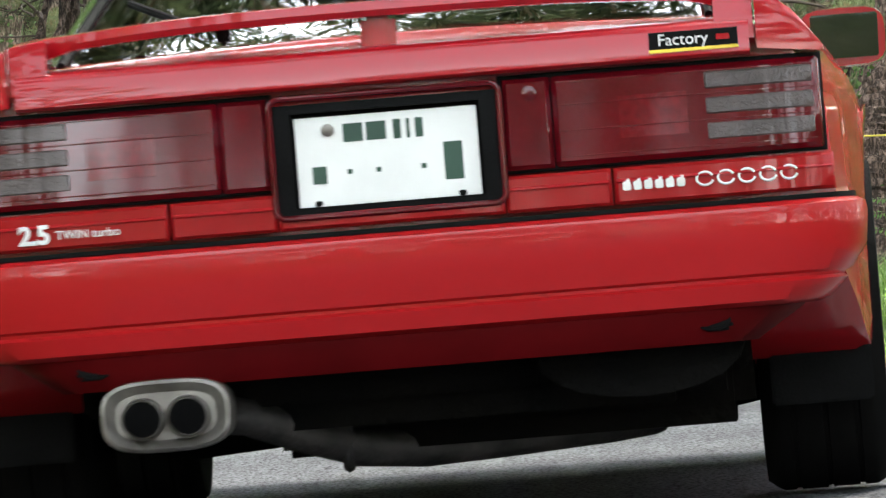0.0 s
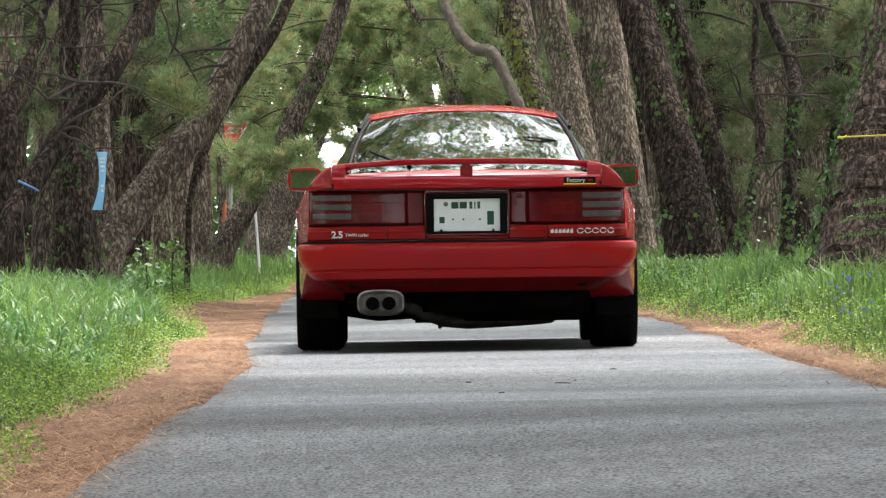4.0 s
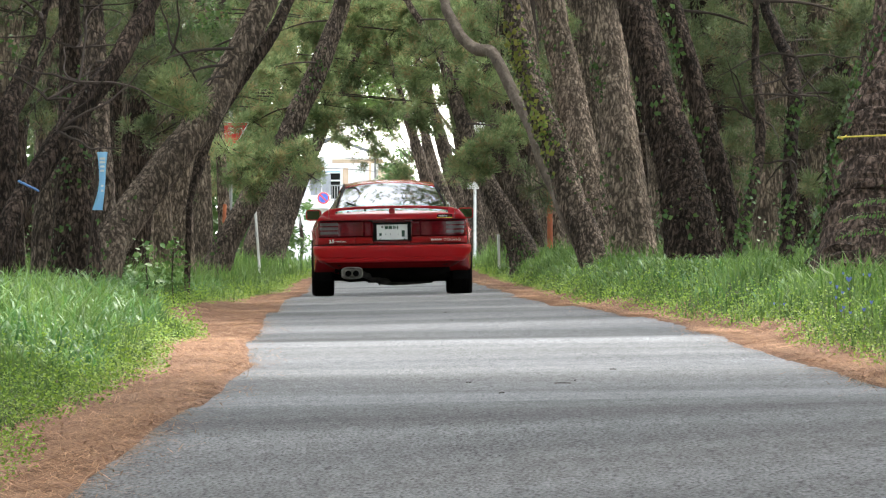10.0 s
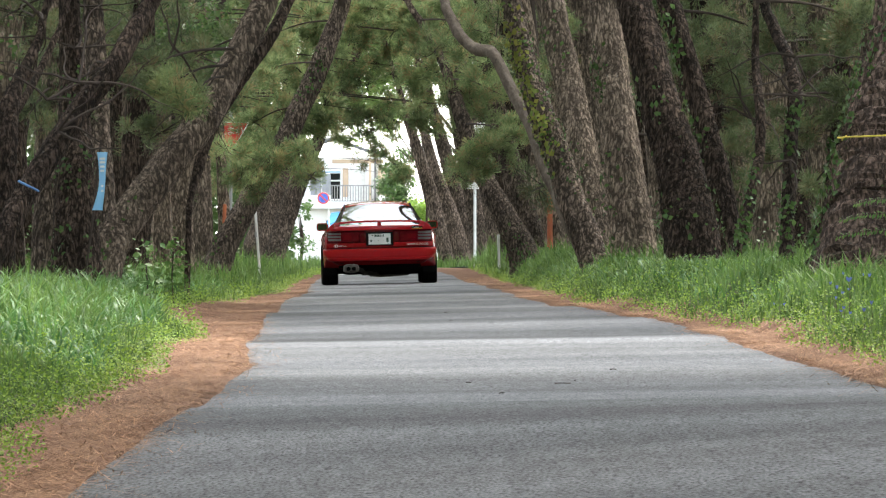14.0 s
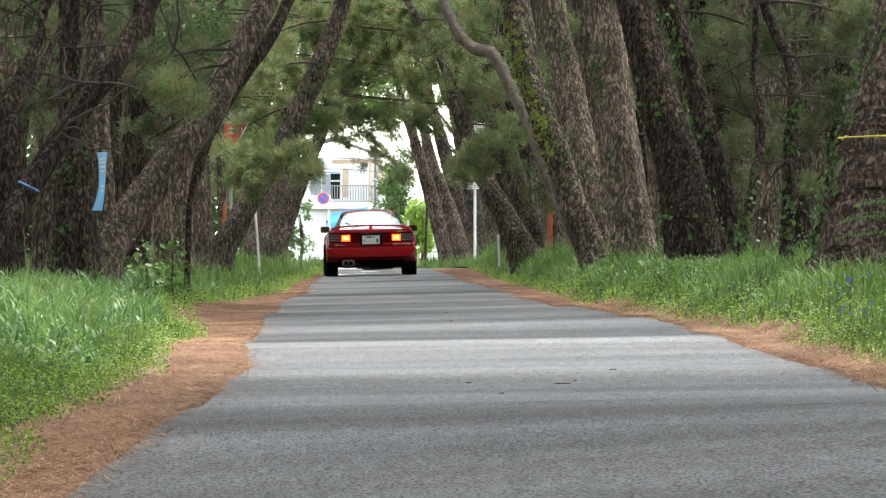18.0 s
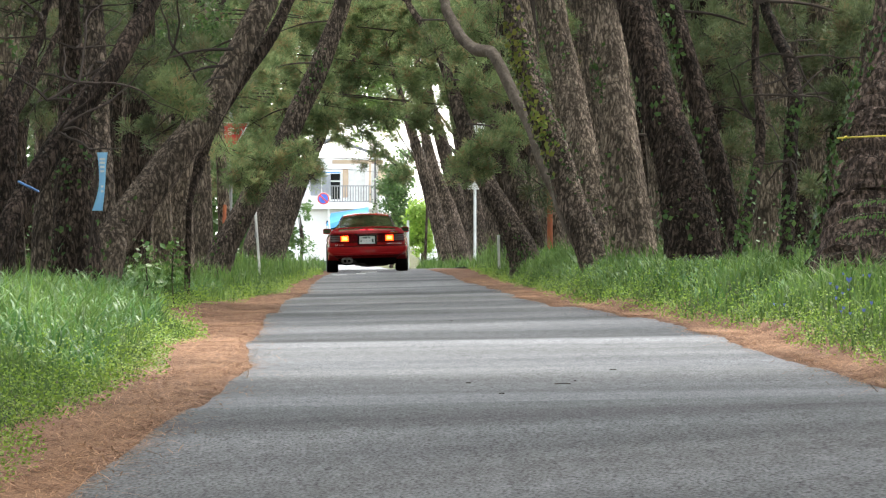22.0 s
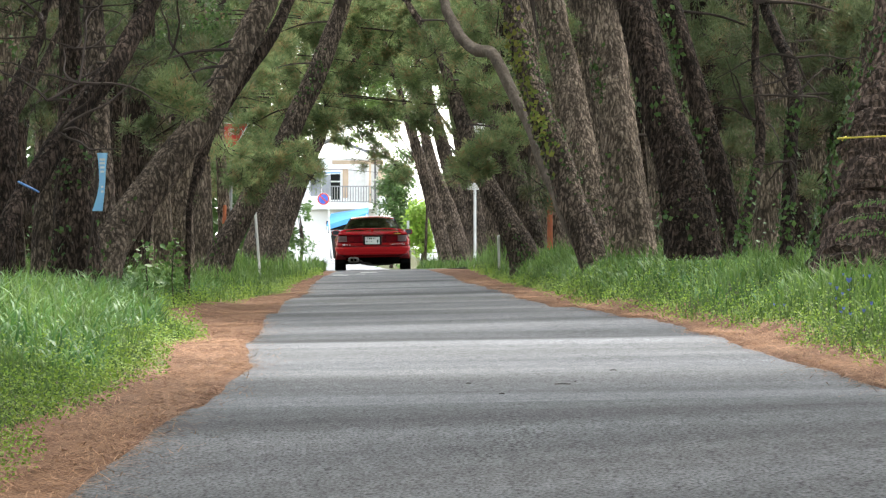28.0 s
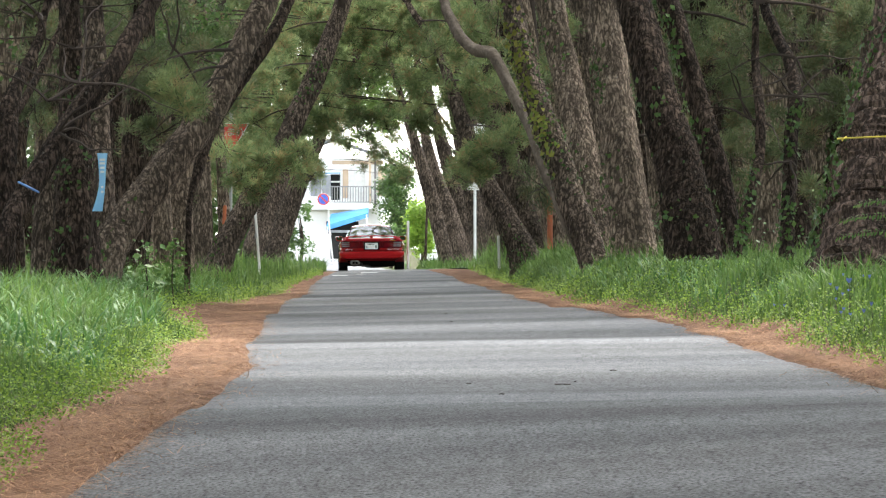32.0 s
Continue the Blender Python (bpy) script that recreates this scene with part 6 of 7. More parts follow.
# shaded needle colour over the lane, the lighter copy over the junction
for part_of, mat, words in ((slice(0, 16400), M_PINE_SHADED, "unseen pine boughs added over the lane as shade"), (slice(16400, n), M_PINE, "pine boughs added over the junction as shade, mostly out of view")):
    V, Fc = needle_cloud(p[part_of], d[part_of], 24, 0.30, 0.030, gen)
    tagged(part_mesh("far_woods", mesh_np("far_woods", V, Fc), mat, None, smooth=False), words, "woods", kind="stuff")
# unseen leaf walls, added so the car reflects dark leaves and less sky
n = 14000
c = np.stack([gen.uniform(-18, 18, n), gen.uniform(-52, -36, n), 9.0 * gen.random(n)], 1)
c[:6000] = np.stack([np.where(gen.random(6000) < 0.5, -1, 1) * gen.uniform(3.7, 7.0, 6000), gen.uniform(4, 52, 6000), 5.5 * gen.random(6000)], 1)
V, Fc = leaf_patch(c, np.tile((0, 1, 0.4), (n, 1)), 0.42, gen)
tagged(part_mesh("thicket", mesh_np("thicket", V, Fc), M_IVY, None, smooth=False), "unseen leaf walls added behind the camera and beside the lane to darken reflections", "bushes", kind="stuff")

# unseen leaf walls added on both sides of the grove, to block low light
for side in (-1, 1):
    n = 10000
    c = np.stack([side * gen.uniform(13.5, 19, n), gen.uniform(-8, 199, n), 9.0 * gen.random(n)], 1)
    V, Fc = leaf_patch(c, np.tile((-side, -0.3, 0.5), (n, 1)), 0.75, gen)
    tagged(part_mesh("thicket", mesh_np("thicket", V, Fc), M_IVY, None, smooth=False), "unseen leaf walls added to close off light from the sides", "bushes", kind="stuff")
# needles of the pines beyond the junction, arching over the lane
n = 5200
z = gen.uniform(1.8, 8.2, n)
x = np.where(np.arange(n) < 3600, -4.1 + 0.20 * (z - 1.8) ** 1.15 - 2.6 * gen.random(n), 0.75 + 3.0 * gen.random(n))
p = np.stack([x, gen.uniform(233, 241, n), z], 1)
knots = p[gen.integers(0, n, 240)]
near = np.array([knots[np.argmin(np.sum((knots - q) ** 2, 1))] for q in p])
p = near + (p - near) * 0.55
d = gen.normal(0, 1, (n, 3)) * (1, 1, 0.4)
d /= np.linalg.norm(d, axis=1, keepdims=True)
V, Fc = needle_cloud(p, d, 12, 0.22, 0.018, gen)
tagged(part_mesh("far_woods", mesh_np("far_woods", V, Fc), M_PINE, None, smooth=False), "pine needles arching over the lane's far end", "woods", kind="stuff")

# pines added past the junction; their tops close over the lane to darken car and glass
for k, (x, y, lean) in enumerate(((-6.9, 214, 0.46), (2.6, 219, -0.46), (-7.6, 232, 0.46), (2.9, 240, -0.46), (-8.4, 250, 0.46), (2.8, 258, -0.46), (-9.0, 270, 0.46), (2.5, 280, -0.46))):
    rows = [(x, y, 0, 0.2), (x + lean * 1.6, y, 1.6, 0.17), (x + lean * 3.6, y, 3.6, 0.15), (x + lean * 6.0, y, 6.0, 0.12)]
    pine("pine added beyond the junction to shade the lane", 1, rows, M_BARK, "far pines", 700 + k, top=12.5, crown_n=2000)

# boughs added out of view high over the lane, for shade and for reflections
BOUGHS = [(11, 0.9, 60, 7.8, 1.6, 0.6), (9, 0.4, 70, 7.4, 1.8, 0.6), (4, 0.2, 84, 8.0, 2.0, 0.6), (29, -0.8, 92, 8.4, 1.8, 0.6), (26, -1.4, 104, 7.6, 1.8, 0.6), (13, 0.6, 112, 8.6, 1.8, 0.6), (22, -1.0, 124, 8.2, 2.0, 0.6), (5, 0.3, 134, 7.4, 1.8, 0.6), (35, -0.4, 148, 8.4, 1.8, 0.6), (31, -1.6, 158, 7.8, 1.8, 0.6), (31, -0.9, 168, 7.2, 1.6, 0.6), (31, -1.2, 182, 8.4, 1.8, 0.6), (23, -2.0, 192, 7.6, 1.6, 0.6), (0, 1.2, 76, 8.2, 1.6, 0.6), (18, -1.6, 66, 7.0, 1.6, 0.6), (16, -1.4, 78, 8.6, 1.6, 0.6), (3, 1.0, 98, 7.2, 1.8, 0.6), (25, -2.0, 116, 8.8, 1.8, 0.6), (38, 0.8, 142, 8.8, 1.8, 0.6), (30, -2.0, 140, 7.4, 1.8, 0.6), (31, 0.4, 160, 8.8, 1.8, 0.6), (31, -2.2, 174, 8.6, 1.8, 0.6)]
for k, (idx, x, y, z, w, h) in enumerate(BOUGHS):
    gen = np.random.default_rng(5200 + k)
    tree = ALL_PINES[idx]
    o = np.array(tree.location)
    c = np.array((x, y, z)) - o
    start = np.array(PINES[idx][2][-1][:3]) - o
    mid = (start + c) / 2 + np.array([0, 0, 0.9])
    V, Fc = bark_tube(spline([(*start, 0.07), (*mid, 0.05), (*c, 0.03), (*(c + (c - mid) * 0.6), 0.01)], 6), 7, gen, 0.05, False)
    br = part_mesh("branch", mesh_np("branch", V, Fc), M_TWIG, tree)
    p, d = shoots(c, (w, 2.4, h), 270, gen)
    V, Fc = needle_cloud(p, d, 7, 0.2, 0.034, gen)
    part_mesh("needle_spray", mesh_np("needle_spray", V, Fc), M_PINE, br, smooth=False)["kind"] = "stuff"



# ---- the small van that crosses; its space: x to its right, y ahead from the tail, z up ----
VAN_Y = 203.4
VAN_ROWS = [(0.0, -208.5), (20.2, -3.5), (32.0, 116.3)]


def build_van():
    van = thing("kei_van", "grey boxy small van with dark windows crossing the junction", "van")
    L, W = 3.395, 0.737
    secs = []
    for y, zt, w in ((0.0, 1.02, 0.69), (0.03, 1.06, 0.715), (0.3, 1.07, W), (1.6, 1.07, W), (2.55, 1.06, W), (2.95, 1.03, 0.73), (3.22, 0.98, 0.715), (3.36, 0.92, 0.68), (3.395, 0.74, 0.65)):
        zs = 0.20
        half = [(0.55, zs), (w - 0.03, zs), (w, zs + 0.05), (w, 0.75), (w - 0.01, 0.9), (w - 0.03, zt), (0.4, zt + 0.02)]
        secs.append([(x, y, z) for x, z in half] + [(-x, y, z) for x, z in reversed(half)])
    part("body", loft(secs), M_VAN, van, "grey painted lower body")
    secs = []
    for y, z, w in ((0.06, 1.63, 0.60), (0.12, 1.67, 0.62), (1.2, 1.70, 0.63), (2.2, 1.68, 0.62), (2.42, 1.63, 0.60)):
        secs.append([(w, y, z - 0.06), (w - 0.04, y, z), (0.0, y, z + 0.025), (-w + 0.04, y, z), (-w, y, z - 0.06)])
    part("roof", loft(secs), M_VAN, van, "pale grey roof")
    for s in (-1, 1):
        def side(y0, y1, t0, t1, mat, name, out=0.0, lab=""):
            q = [(s * (0.712 + out), y0, 1.06), (s * (0.712 + out), y1, 1.06), (s * (0.618 + out), t1, 1.62), (s * (0.618 + out), t0, 1.62)]
            part(name, loft([q, [(x - s * 0.02, y, z) for x, y, z in q]]), mat, van, lab, smooth=False)
        side(0.02, 0.62, 0.08, 0.62, M_VAN, "rear_pillar")
        side(0.62, 2.36, 0.62, 2.06, M_VAN_DARK, "window_frame", -0.004)
        side(2.36, 2.50, 2.06, 2.16, M_VAN, "door_pillar", -0.002)
        side(2.50, 2.93, 2.16, 2.43, M_SCREEN_SKY, "screen_wrap", -0.004, "wrap-round screen glass with the sky's reflection in its colour")
        side(0.66, 1.50, 0.66, 1.50, M_WINDOW, "side_window", 0.004, "dark sliding door window")
        side(1.62, 2.32, 1.62, 2.02, M_WINDOW, "front_window", 0.004, "dark front door window")
        part("screen_pillar", tube([(s * 0.69, 2.93, 1.05), (s * 0.60, 2.44, 1.63)], 0.03, 8), M_VAN, van)
        part("door_handle", box(0.02, 0.13, 0.03, 0.008, (s * 0.74, 1.35, 0.98)), M_VAN_DARK, van)
        part("door_handle", box(0.02, 0.13, 0.03, 0.008, (s * 0.74, 1.72, 0.98)), M_VAN_DARK, van)
        part("door_mirror", box(0.10, 0.08, 0.18, 0.03, (s * 0.80, 2.48, 1.14)), M_VAN_DARK, van)
        part("roof_rail", tube([(s * 0.56, 0.2, 1.69), (s * 0.57, 0.3, 1.725), (s * 0.57, 2.0, 1.725), (s * 0.56, 2.1, 1.69)], 0.016, 8), M_VAN_DARK, van)
        part("sill_trim", box(0.03, 1.75, 0.08, 0.01, (s * 0.728, 1.70, 0.25)), M_VAN_DARK, van)
        part("shoulder_line", box(0.012, 2.9, 0.02, 0.004, (s * 0.742, 1.6, 0.93)), M_VAN_DARK, van)
        part("door_gap", box(0.008, 0.012, 0.75, 0.002, (s * 0.741, 1.56, 0.66)), M_VAN_DARK, van)
        part("sill_line", box(0.012, 1.9, 0.02, 0.004, (s * 0.738, 1.7, 0.36)), M_VAN, van)
        part("slide_track", box(0.012, 0.75, 0.02, 0.004, (s * 0.738, 0.62, 0.86)), M_VAN_DARK, van)
        for ax in (0.52, 2.90):
            part("wheel_arch", loft([[(s * (0.735 + o), ax + r * math.cos(a), 0.28 + r * math.sin(a)) for r in (0.30, 0.36) for a in (np.linspace(-0.2, 3.34, 15) if r < 0.33 else np.linspace(3.34, -0.2, 15))] for o in (-0.02, 0.012)]), M_VAN_DARK, van, "black wheel arch trim")
            part("arch_hole", loft([[(s * o, ax + 0.30 * math.cos(a), 0.28 + 0.30 * math.sin(a)) for a in np.linspace(0, 6.283, 25)[:-1]] for o in (0.60, 0.741)]), M_BLACK, van)
        part("head_lamp", box(0.24, 0.05, 0.16, 0.03, (s * 0.55, 3.40, 0.80)), M_LENS_CLEAR, van)
        part("tail_lamp", box(0.06, 0.05, 0.42, 0.02, (s * 0.69, 0.01, 0.88)), M_LENS_BRIGHT, van)
    q = [(0.66, 2.99, 1.0), (-0.66, 2.99, 1.0), (-0.57, 2.46, 1.63), (0.57, 2.46, 1.63)]
    part("windscreen", loft([q, [(x, y - 0.02, z - 0.01) for x, y, z in q]]), M_WINDOW, van, "sloping windscreen", smooth=False)
    part("rear_door", box(1.24, 0.03, 1.26, 0.02, (0, 0.03, 1.0)), M_VAN, van)
    part("rear_bumper", box(1.40, 0.10, 0.22, 0.04, (0, 0.0, 0.36)), M_VAN_DARK, van)
    part("front_bumper", box(1.36, 0.12, 0.30, 0.05, (0, 3.36, 0.36)), M_VAN, van)
    part("front_mask", box(1.45, 0.20, 0.22, 0.04, (0, 3.31, 0.81)), M_VAN_DARK, van, "black grille band with the lamps")
    part("bumper_bar", box(1.2, 0.02, 0.04, 0.01, (0, 3.425, 0.33)), M_STEEL, van)
    wheels = []
    for s in (-1, 1):
        for ax in (0.52, 2.90):
            w = new("wheel")
            w.parent = van
            w.location = (s * 0.67, ax, 0.28)
            part("tyre", lathe([(0.17, -0.075), (0.26, -0.08), (0.28, -0.06), (0.28, 0.06), (0.26, 0.08), (0.17, 0.075)], 32), M_RUBBER, w)
            rim = lathe([(0.03, 0.085), (0.16, 0.07), (0.175, 0.08), (0.175, -0.08), (0.03, -0.085)], 24)
            part("rim", rim, M_VAN_DARK, w)
            wheels.append(w)
    return van, wheels


VAN, VAN_WHEELS = build_van()


# ---- posts, signs and small things along the lane ----
def post(name, label, category, base, top, r, mat):
    t = thing(name, label, category, Matrix.Translation(base))
    d = Vector(top) - Vector(base)
    part("shaft", tube([(0, 0, -0.1), d * 0.5, d * 0.985, d], [r, r, r, r * 0.6], 12), mat, t)
    return t


def stand(x, y, dz=0.0):
    return (x, y, float(ground_z(x, y)) + dz)


p = post("marker_post", "white marker post leaning in the grass", "post", stand(-2.86, 142), (-2.96, 142, 1.22), 0.020, M_WHITE)
part("band", tube([(-0.072, 0, 0.72), (-0.078, 0, 0.80)], 0.0215, 12), M_RAIL, p)
post("stake", "short weathered white stake in the verge", "post", stand(0.95, 152), (0.93, 152, 0.72), 0.022, M_WHITE)
p = post("sign_pole", "white steel pole with small sign boards", "sign", stand(0.745, 211), (0.745, 211, 3.35), 0.034, M_WHITE)
part("sign_board", box(0.28, 0.02, 0.15, 0.01, (-0.035, -0.05, 1.94)), M_WHITE, p)
part("sign_board", box(0.19, 0.02, 0.26, 0.01, (0.14, -0.05, 3.28)), M_WHITE, p)
p = post("orange_stake", "rusty orange steel stake at the verge", "post", stand(1.66, 140), (1.65, 140, 1.36), 0.045, M_ORANGE)
post("orange_stake", "rusty orange steel stake at the verge", "post", stand(-3.66, 150), (-3.62, 150, 1.22), 0.032, M_ORANGE)

# stop sign
s = thing("stop_sign", "red triangular stop sign with white border behind branches", "road sign", Matrix.Translation(stand(-4.60, 196)))
part("pole", tube([(0, 0.04, -0.1), (0, 0.04, 3.4)], 0.034, 12), M_RAIL, s)
gz = float(ground_z(-4.60, 196))
for k, (r, mat, y) in enumerate(((0.47, M_WHITE, 0.0), (0.425, M_RED_SIGN, -0.012))):
    cz = 2.98 - gz
    q = [(r * math.cos(a), y, cz + r * math.sin(a)) for a in (radians(30), radians(150), radians(270))]
    part("border" if k == 0 else "face", loft([q, [(x, y + 0.01, z) for x, _, z in q]]), mat, s, smooth=False)
lettering("writing", "止まれ", 0.20, M_WHITE, s, pose(0, -0.018, 2.98 - gz + 0.03, 90, 0, 0), label="white stop lettering")

# banner on its stick and ribbons on trunks
b = thing("banner", "narrow light-blue banner with white writing on a bamboo stick", "banner", Matrix.Translation(stand(-2.99, 74.6, -0.096)))
part("stick", tube([(0, 0, -0.05), (0.10, 0, 0.75), (0.17, 0, 1.40)], 0.009, 8), M_TWIG, b)
rows = []
for i in range(13):
    u = i / 12
    z = 0.82 + 0.48 * u
    x = 0.138 + 0.042 * math.sin(min(u * 1.7, 1.0) * 1.57)
    e = 0.043 - 0.017 * math.sin(u * 3.14)
    rows.append([(x - e, -0.015, z), (x - 0.4 * e, -0.020 - 0.01 * math.sin(u * 7), z), (x + 0.4 * e, -0.02, z), (x + e, -0.012 - 0.012 * math.sin(u * 5), z), (x + e, -0.008, z), (x - e, -0.010, z)])
cl = part("cloth", loft(rows), M_BANNER, b)
for z, w in ((1.245, 0.045), (1.215, 0.045), (1.18, 0.035), (1.145, 0.03), (1.02, 0.018), (0.98, 0.02)):
    part("writing_bar", box(w, 0.003, 0.018, 0.001, (0.180, -0.036, z)), M_WHITE, cl)
r = thing("ribbon", "blue plastic ribbon tied round a leaning trunk", "ribbon", Matrix.Translation((-2.945, 64.25, 0.955)))
part("band", tube([(0.07 * math.cos(a), 0.09 * math.sin(a), -0.50 * 0.07 * math.cos(a)) for a in np.linspace(0, 6.283, 25)], 0.0075, 8, False), M_RIBBON, r)
r = thing("rope", "yellow rope tied round a thick trunk", "rope", Matrix.Translation((2.775, 56.3, 1.215)))
part("loop", tube([(0.318 * math.cos(a), 0.318 * math.sin(a), 0.012 * math.cos(a)) for a in np.linspace(0, 6.283, 41)], 0.0055, 8, False), M_ROPE, r)
part("tail", tube([(-0.27, -0.14, 0.0), (-0.29, -0.2, -0.012), (-0.30, -0.2, -0.03)], 0.004, 6), M_ROPE, r)

# worn paint on the junction and twigs on the asphalt
for x, y, w, d in ((-2.02, 178, 0.30, 1.4), (-1.55, 190, 0.35, 2.0), (-1.66, 182.5, 0.2, 0.6)):
    pm = thing("road_marking", "worn white stop-line paint on the asphalt", "road marking", Matrix.Translation(stand(x, y, 0.006)))
    part("paint", box(w, d, 0.004, 0.001), M_WHITE, pm)
for k, (x, y, ln, a) in enumerate(((0.098, 34.5, 0.012, 40), (0.45, 34.0, 0.030, 5), (0.505, 34.6, 0.010, 70), (0.205, 31.5, 0.010, 20), (0.70, 37.2, 0.014, 10), (0.06, 64.5, 0.012, 0), (0.02, 70, 0.02, 60))):
    st = thing("stick", "small fallen twig lying on the asphalt", "twig", Matrix.Translation(stand(x, y, 0.009)) @ pose(0, 0, 0, 0, 0, a))
    part("wood", tube([(-ln, 0, 0), (0, 0.002, 0.001), (ln, 0.0, 0.0)], 0.0017, 6), M_BARK, st)

# ---- the far end: a white house, awning, walls and trees beyond the junction ----
HY = 530.0


def at_far(bm_name, bm, mat, parent, label=""):
    return part(bm_name, bm, mat, parent, label, smooth=False)


def build_house():
    gz = float(ground_z(-6, HY))
    h = thing("house", "white two-storey house with a balcony and grey roof", "house", Matrix.Translation((-5.6, HY, gz)))
    at_far("wall", box(5.2, 6.0, 6.0, 0.02, (-0.6, 3.6, 3.0)), M_WALL, h, "white rendered wall")
    secs = [[(-3.6, y, 5.95), (-0.9, y, 7.05), (2.2, y, 5.95), (2.2, y, 6.1), (-0.9, y, 7.22), (-3.6, y, 6.1)] for y in (-0.6, 7.0)]
    at_far("roof", loft(secs), M_ROOF, h, "grey pitched roof")
    at_far("eave_board", box(3.0, 0.06, 0.22, 0.01, (0.6, 0.55, 5.75)), M_CREAM, h)
    at_far("balcony_slab", box(4.1, 1.3, 0.34, 0.02, (-0.55, 0.0, 3.15)), M_WALL, h, "white balcony slab")
    rail = at_far("balcony_rail", box(2.5, 0.06, 0.06, 0.01, (0.18, -0.6, 4.33)), M_RAIL, h, "grey balcony railing")
    at_far("bottom_rail", box(2.5, 0.05, 0.05, 0.01, (0.18, -0.6, 3.42)), M_RAIL, rail)
    for i in range(17):
        at_far("baluster", box(0.05, 0.04, 0.9, 0.005, (-1.05 + i * 0.154, -0.6, 3.86)), M_RAIL, rail)
    at_far("shutter", box(0.62, 0.10, 1.30, 0.01, (-1.85, -0.55, 4.35)), M_SHUTTER, h, "grey storm shutter")
    at_far("shutter", box(0.50, 0.10, 1.30, 0.01, (-1.22, -0.55, 4.35)), M_SHUTTER, h, "grey storm shutter")
    at_far("awning_bar", box(1.6, 0.5, 0.06, 0.01, (-1.2, -0.5, 5.12)), M_BLUE_SHEET, h)
    w = at_far("window", box(0.62, 0.08, 1.5, 0.01, (-0.72, 0.58, 4.3)), M_WINDOW, h, "dark balcony window")
    at_far("frame", box(0.07, 0.10, 1.6, 0.01, (-0.40, 0.56, 4.3)), M_WHITE, w)
    at_far("frame", box(0.70, 0.10, 0.09, 0.01, (-0.72, 0.56, 4.62)), M_WHITE, w)
    d = at_far("balcony_door", box(0.95, 0.08, 2.0, 0.01, (0.55, 0.57, 4.45)), M_WHITE, h, "white balcony door")
    at_far("panel", box(0.34, 0.06, 1.7, 0.01, (-0.12, 0.56, 4.5)), M_CREAM, h)
    at_far("corner_post", box(0.14, 0.14, 2.8, 0.02, (1.32, -0.3, 4.6)), M_CREAM, h)
    at_far("corner_post", box(0.10, 0.10, 2.8, 0.02, (1.62, 0.4, 4.6)), M_ROOF, h)
    at_far("annex_wall", box(0.9, 3.0, 2.3, 0.02, (2.25, 1.0, 4.2)), M_CREAM, h)
    at_far("air_unit", box(0.55, 0.4, 1.0, 0.05, (2.05, -0.5, 3.25)), M_WHITE, h, "white wall unit")
    at_far("downpipe", tube([(2.45, -0.6, 3.7), (2.7, -0.6, 2.9), (3.0, -0.6, 1.9)], 0.09, 8), M_ROOF, h)
    at_far("doorway", box(1.9, 0.1, 2.2, 0.02, (-0.3, 0.57, 1.2)), M_WINDOW, h)
    a = thing("awning", "sloping bright blue tarpaulin awning in front of the house", "awning", Matrix.Translation((-5.55, HY - 3.0, gz)))
    q = [(-1.25, 0, 2.05), (1.20, 0, 2.80), (1.20, 2.0, 3.1), (-1.0, 2.0, 2.72)]
    at_far("sheet", loft([q, [(x, y, z - 0.06) for x, y, z in q]]), M_BLUE_SHEET, a)
    at_far("valance", loft([[(-1.25, -0.01, 2.05), (1.20, -0.01, 2.80), (1.20, -0.01, 2.52), (-1.25, -0.01, 1.75)], [(-1.25, 0.02, 2.05), (1.20, 0.02, 2.80), (1.20, 0.02, 2.52), (-1.25, 0.02, 1.75)]]), M_BLUE_SHEET, a)
    for x in (-1.2, 1.1):
        at_far("leg", tube([(x, 0, 0), (x, 0, 2.0 if x < 0 else 2.7)], 0.05, 8), M_WHITE, a)
    at_far("beam", box(1.9, 0.1, 0.14, 0.02, (-0.2, 0.3, 1.70)), M_SHUTTER, a)
    w = thing("garden_wall", "white garden wall beside the far street", "wall", Matrix.Translation((-8.2, HY - 40, float(ground_z(-8, HY - 40)))))
    at_far("panel", box(3.4, 0.15, 1.45, 0.02, (0.4, 0, 0.72)), M_WALL, w)
    at_far("coping", box(3.5, 0.25, 0.08, 0.02, (0.4, 0, 1.48)), M_WALL, w)
    w = thing("garden_wall", "white garden wall beside the far street", "wall", Matrix.Translation((-0.6, HY - 60, float(ground_z(-0.6, HY - 60)))))
    at_far("panel", box(1.2, 0.15, 1.5, 0.02, (0, 0, 0.75)), M_WALL, w)
    n = thing("no_parking_sign", "round blue and red no-parking sign on a leaning white post", "road sign", Matrix.Translation((-5.55, 436, float(ground_z(-5.5, 436)))))
    part("pole", tube([(0.25, 0.06, 0), (0.08, 0.06, 1.6), (-0.02, 0.06, 3.3)], 0.035, 10), M_WHITE, n)
    cz = 2.83 - float(ground_z(-5.5, 436))
    for nm, r, y, mat in (("border", 0.30, 0.0, M_WHITE), ("ring", 0.285, -0.012, M_RED_SIGN), ("face", 0.225, -0.024, M_BLUE_SIGN)):
        o = part(nm, lathe([(r, 0.0), (r, 0.01)], 32, "y"), mat, n)
        o.location = (-0.22, y, cz)
    part("bar", box(0.46, 0.01, 0.07, 0.003, (-0.22, -0.034, cz), m=pose(0, 0, 0, 0, 45, 0)), M_RED_SIGN, n)
    n = thing("sign_gantry", "white pole carrying a plain white board", "road sign", Matrix.Translation((-6.55, 440, float(ground_z(-6.5, 440)))))
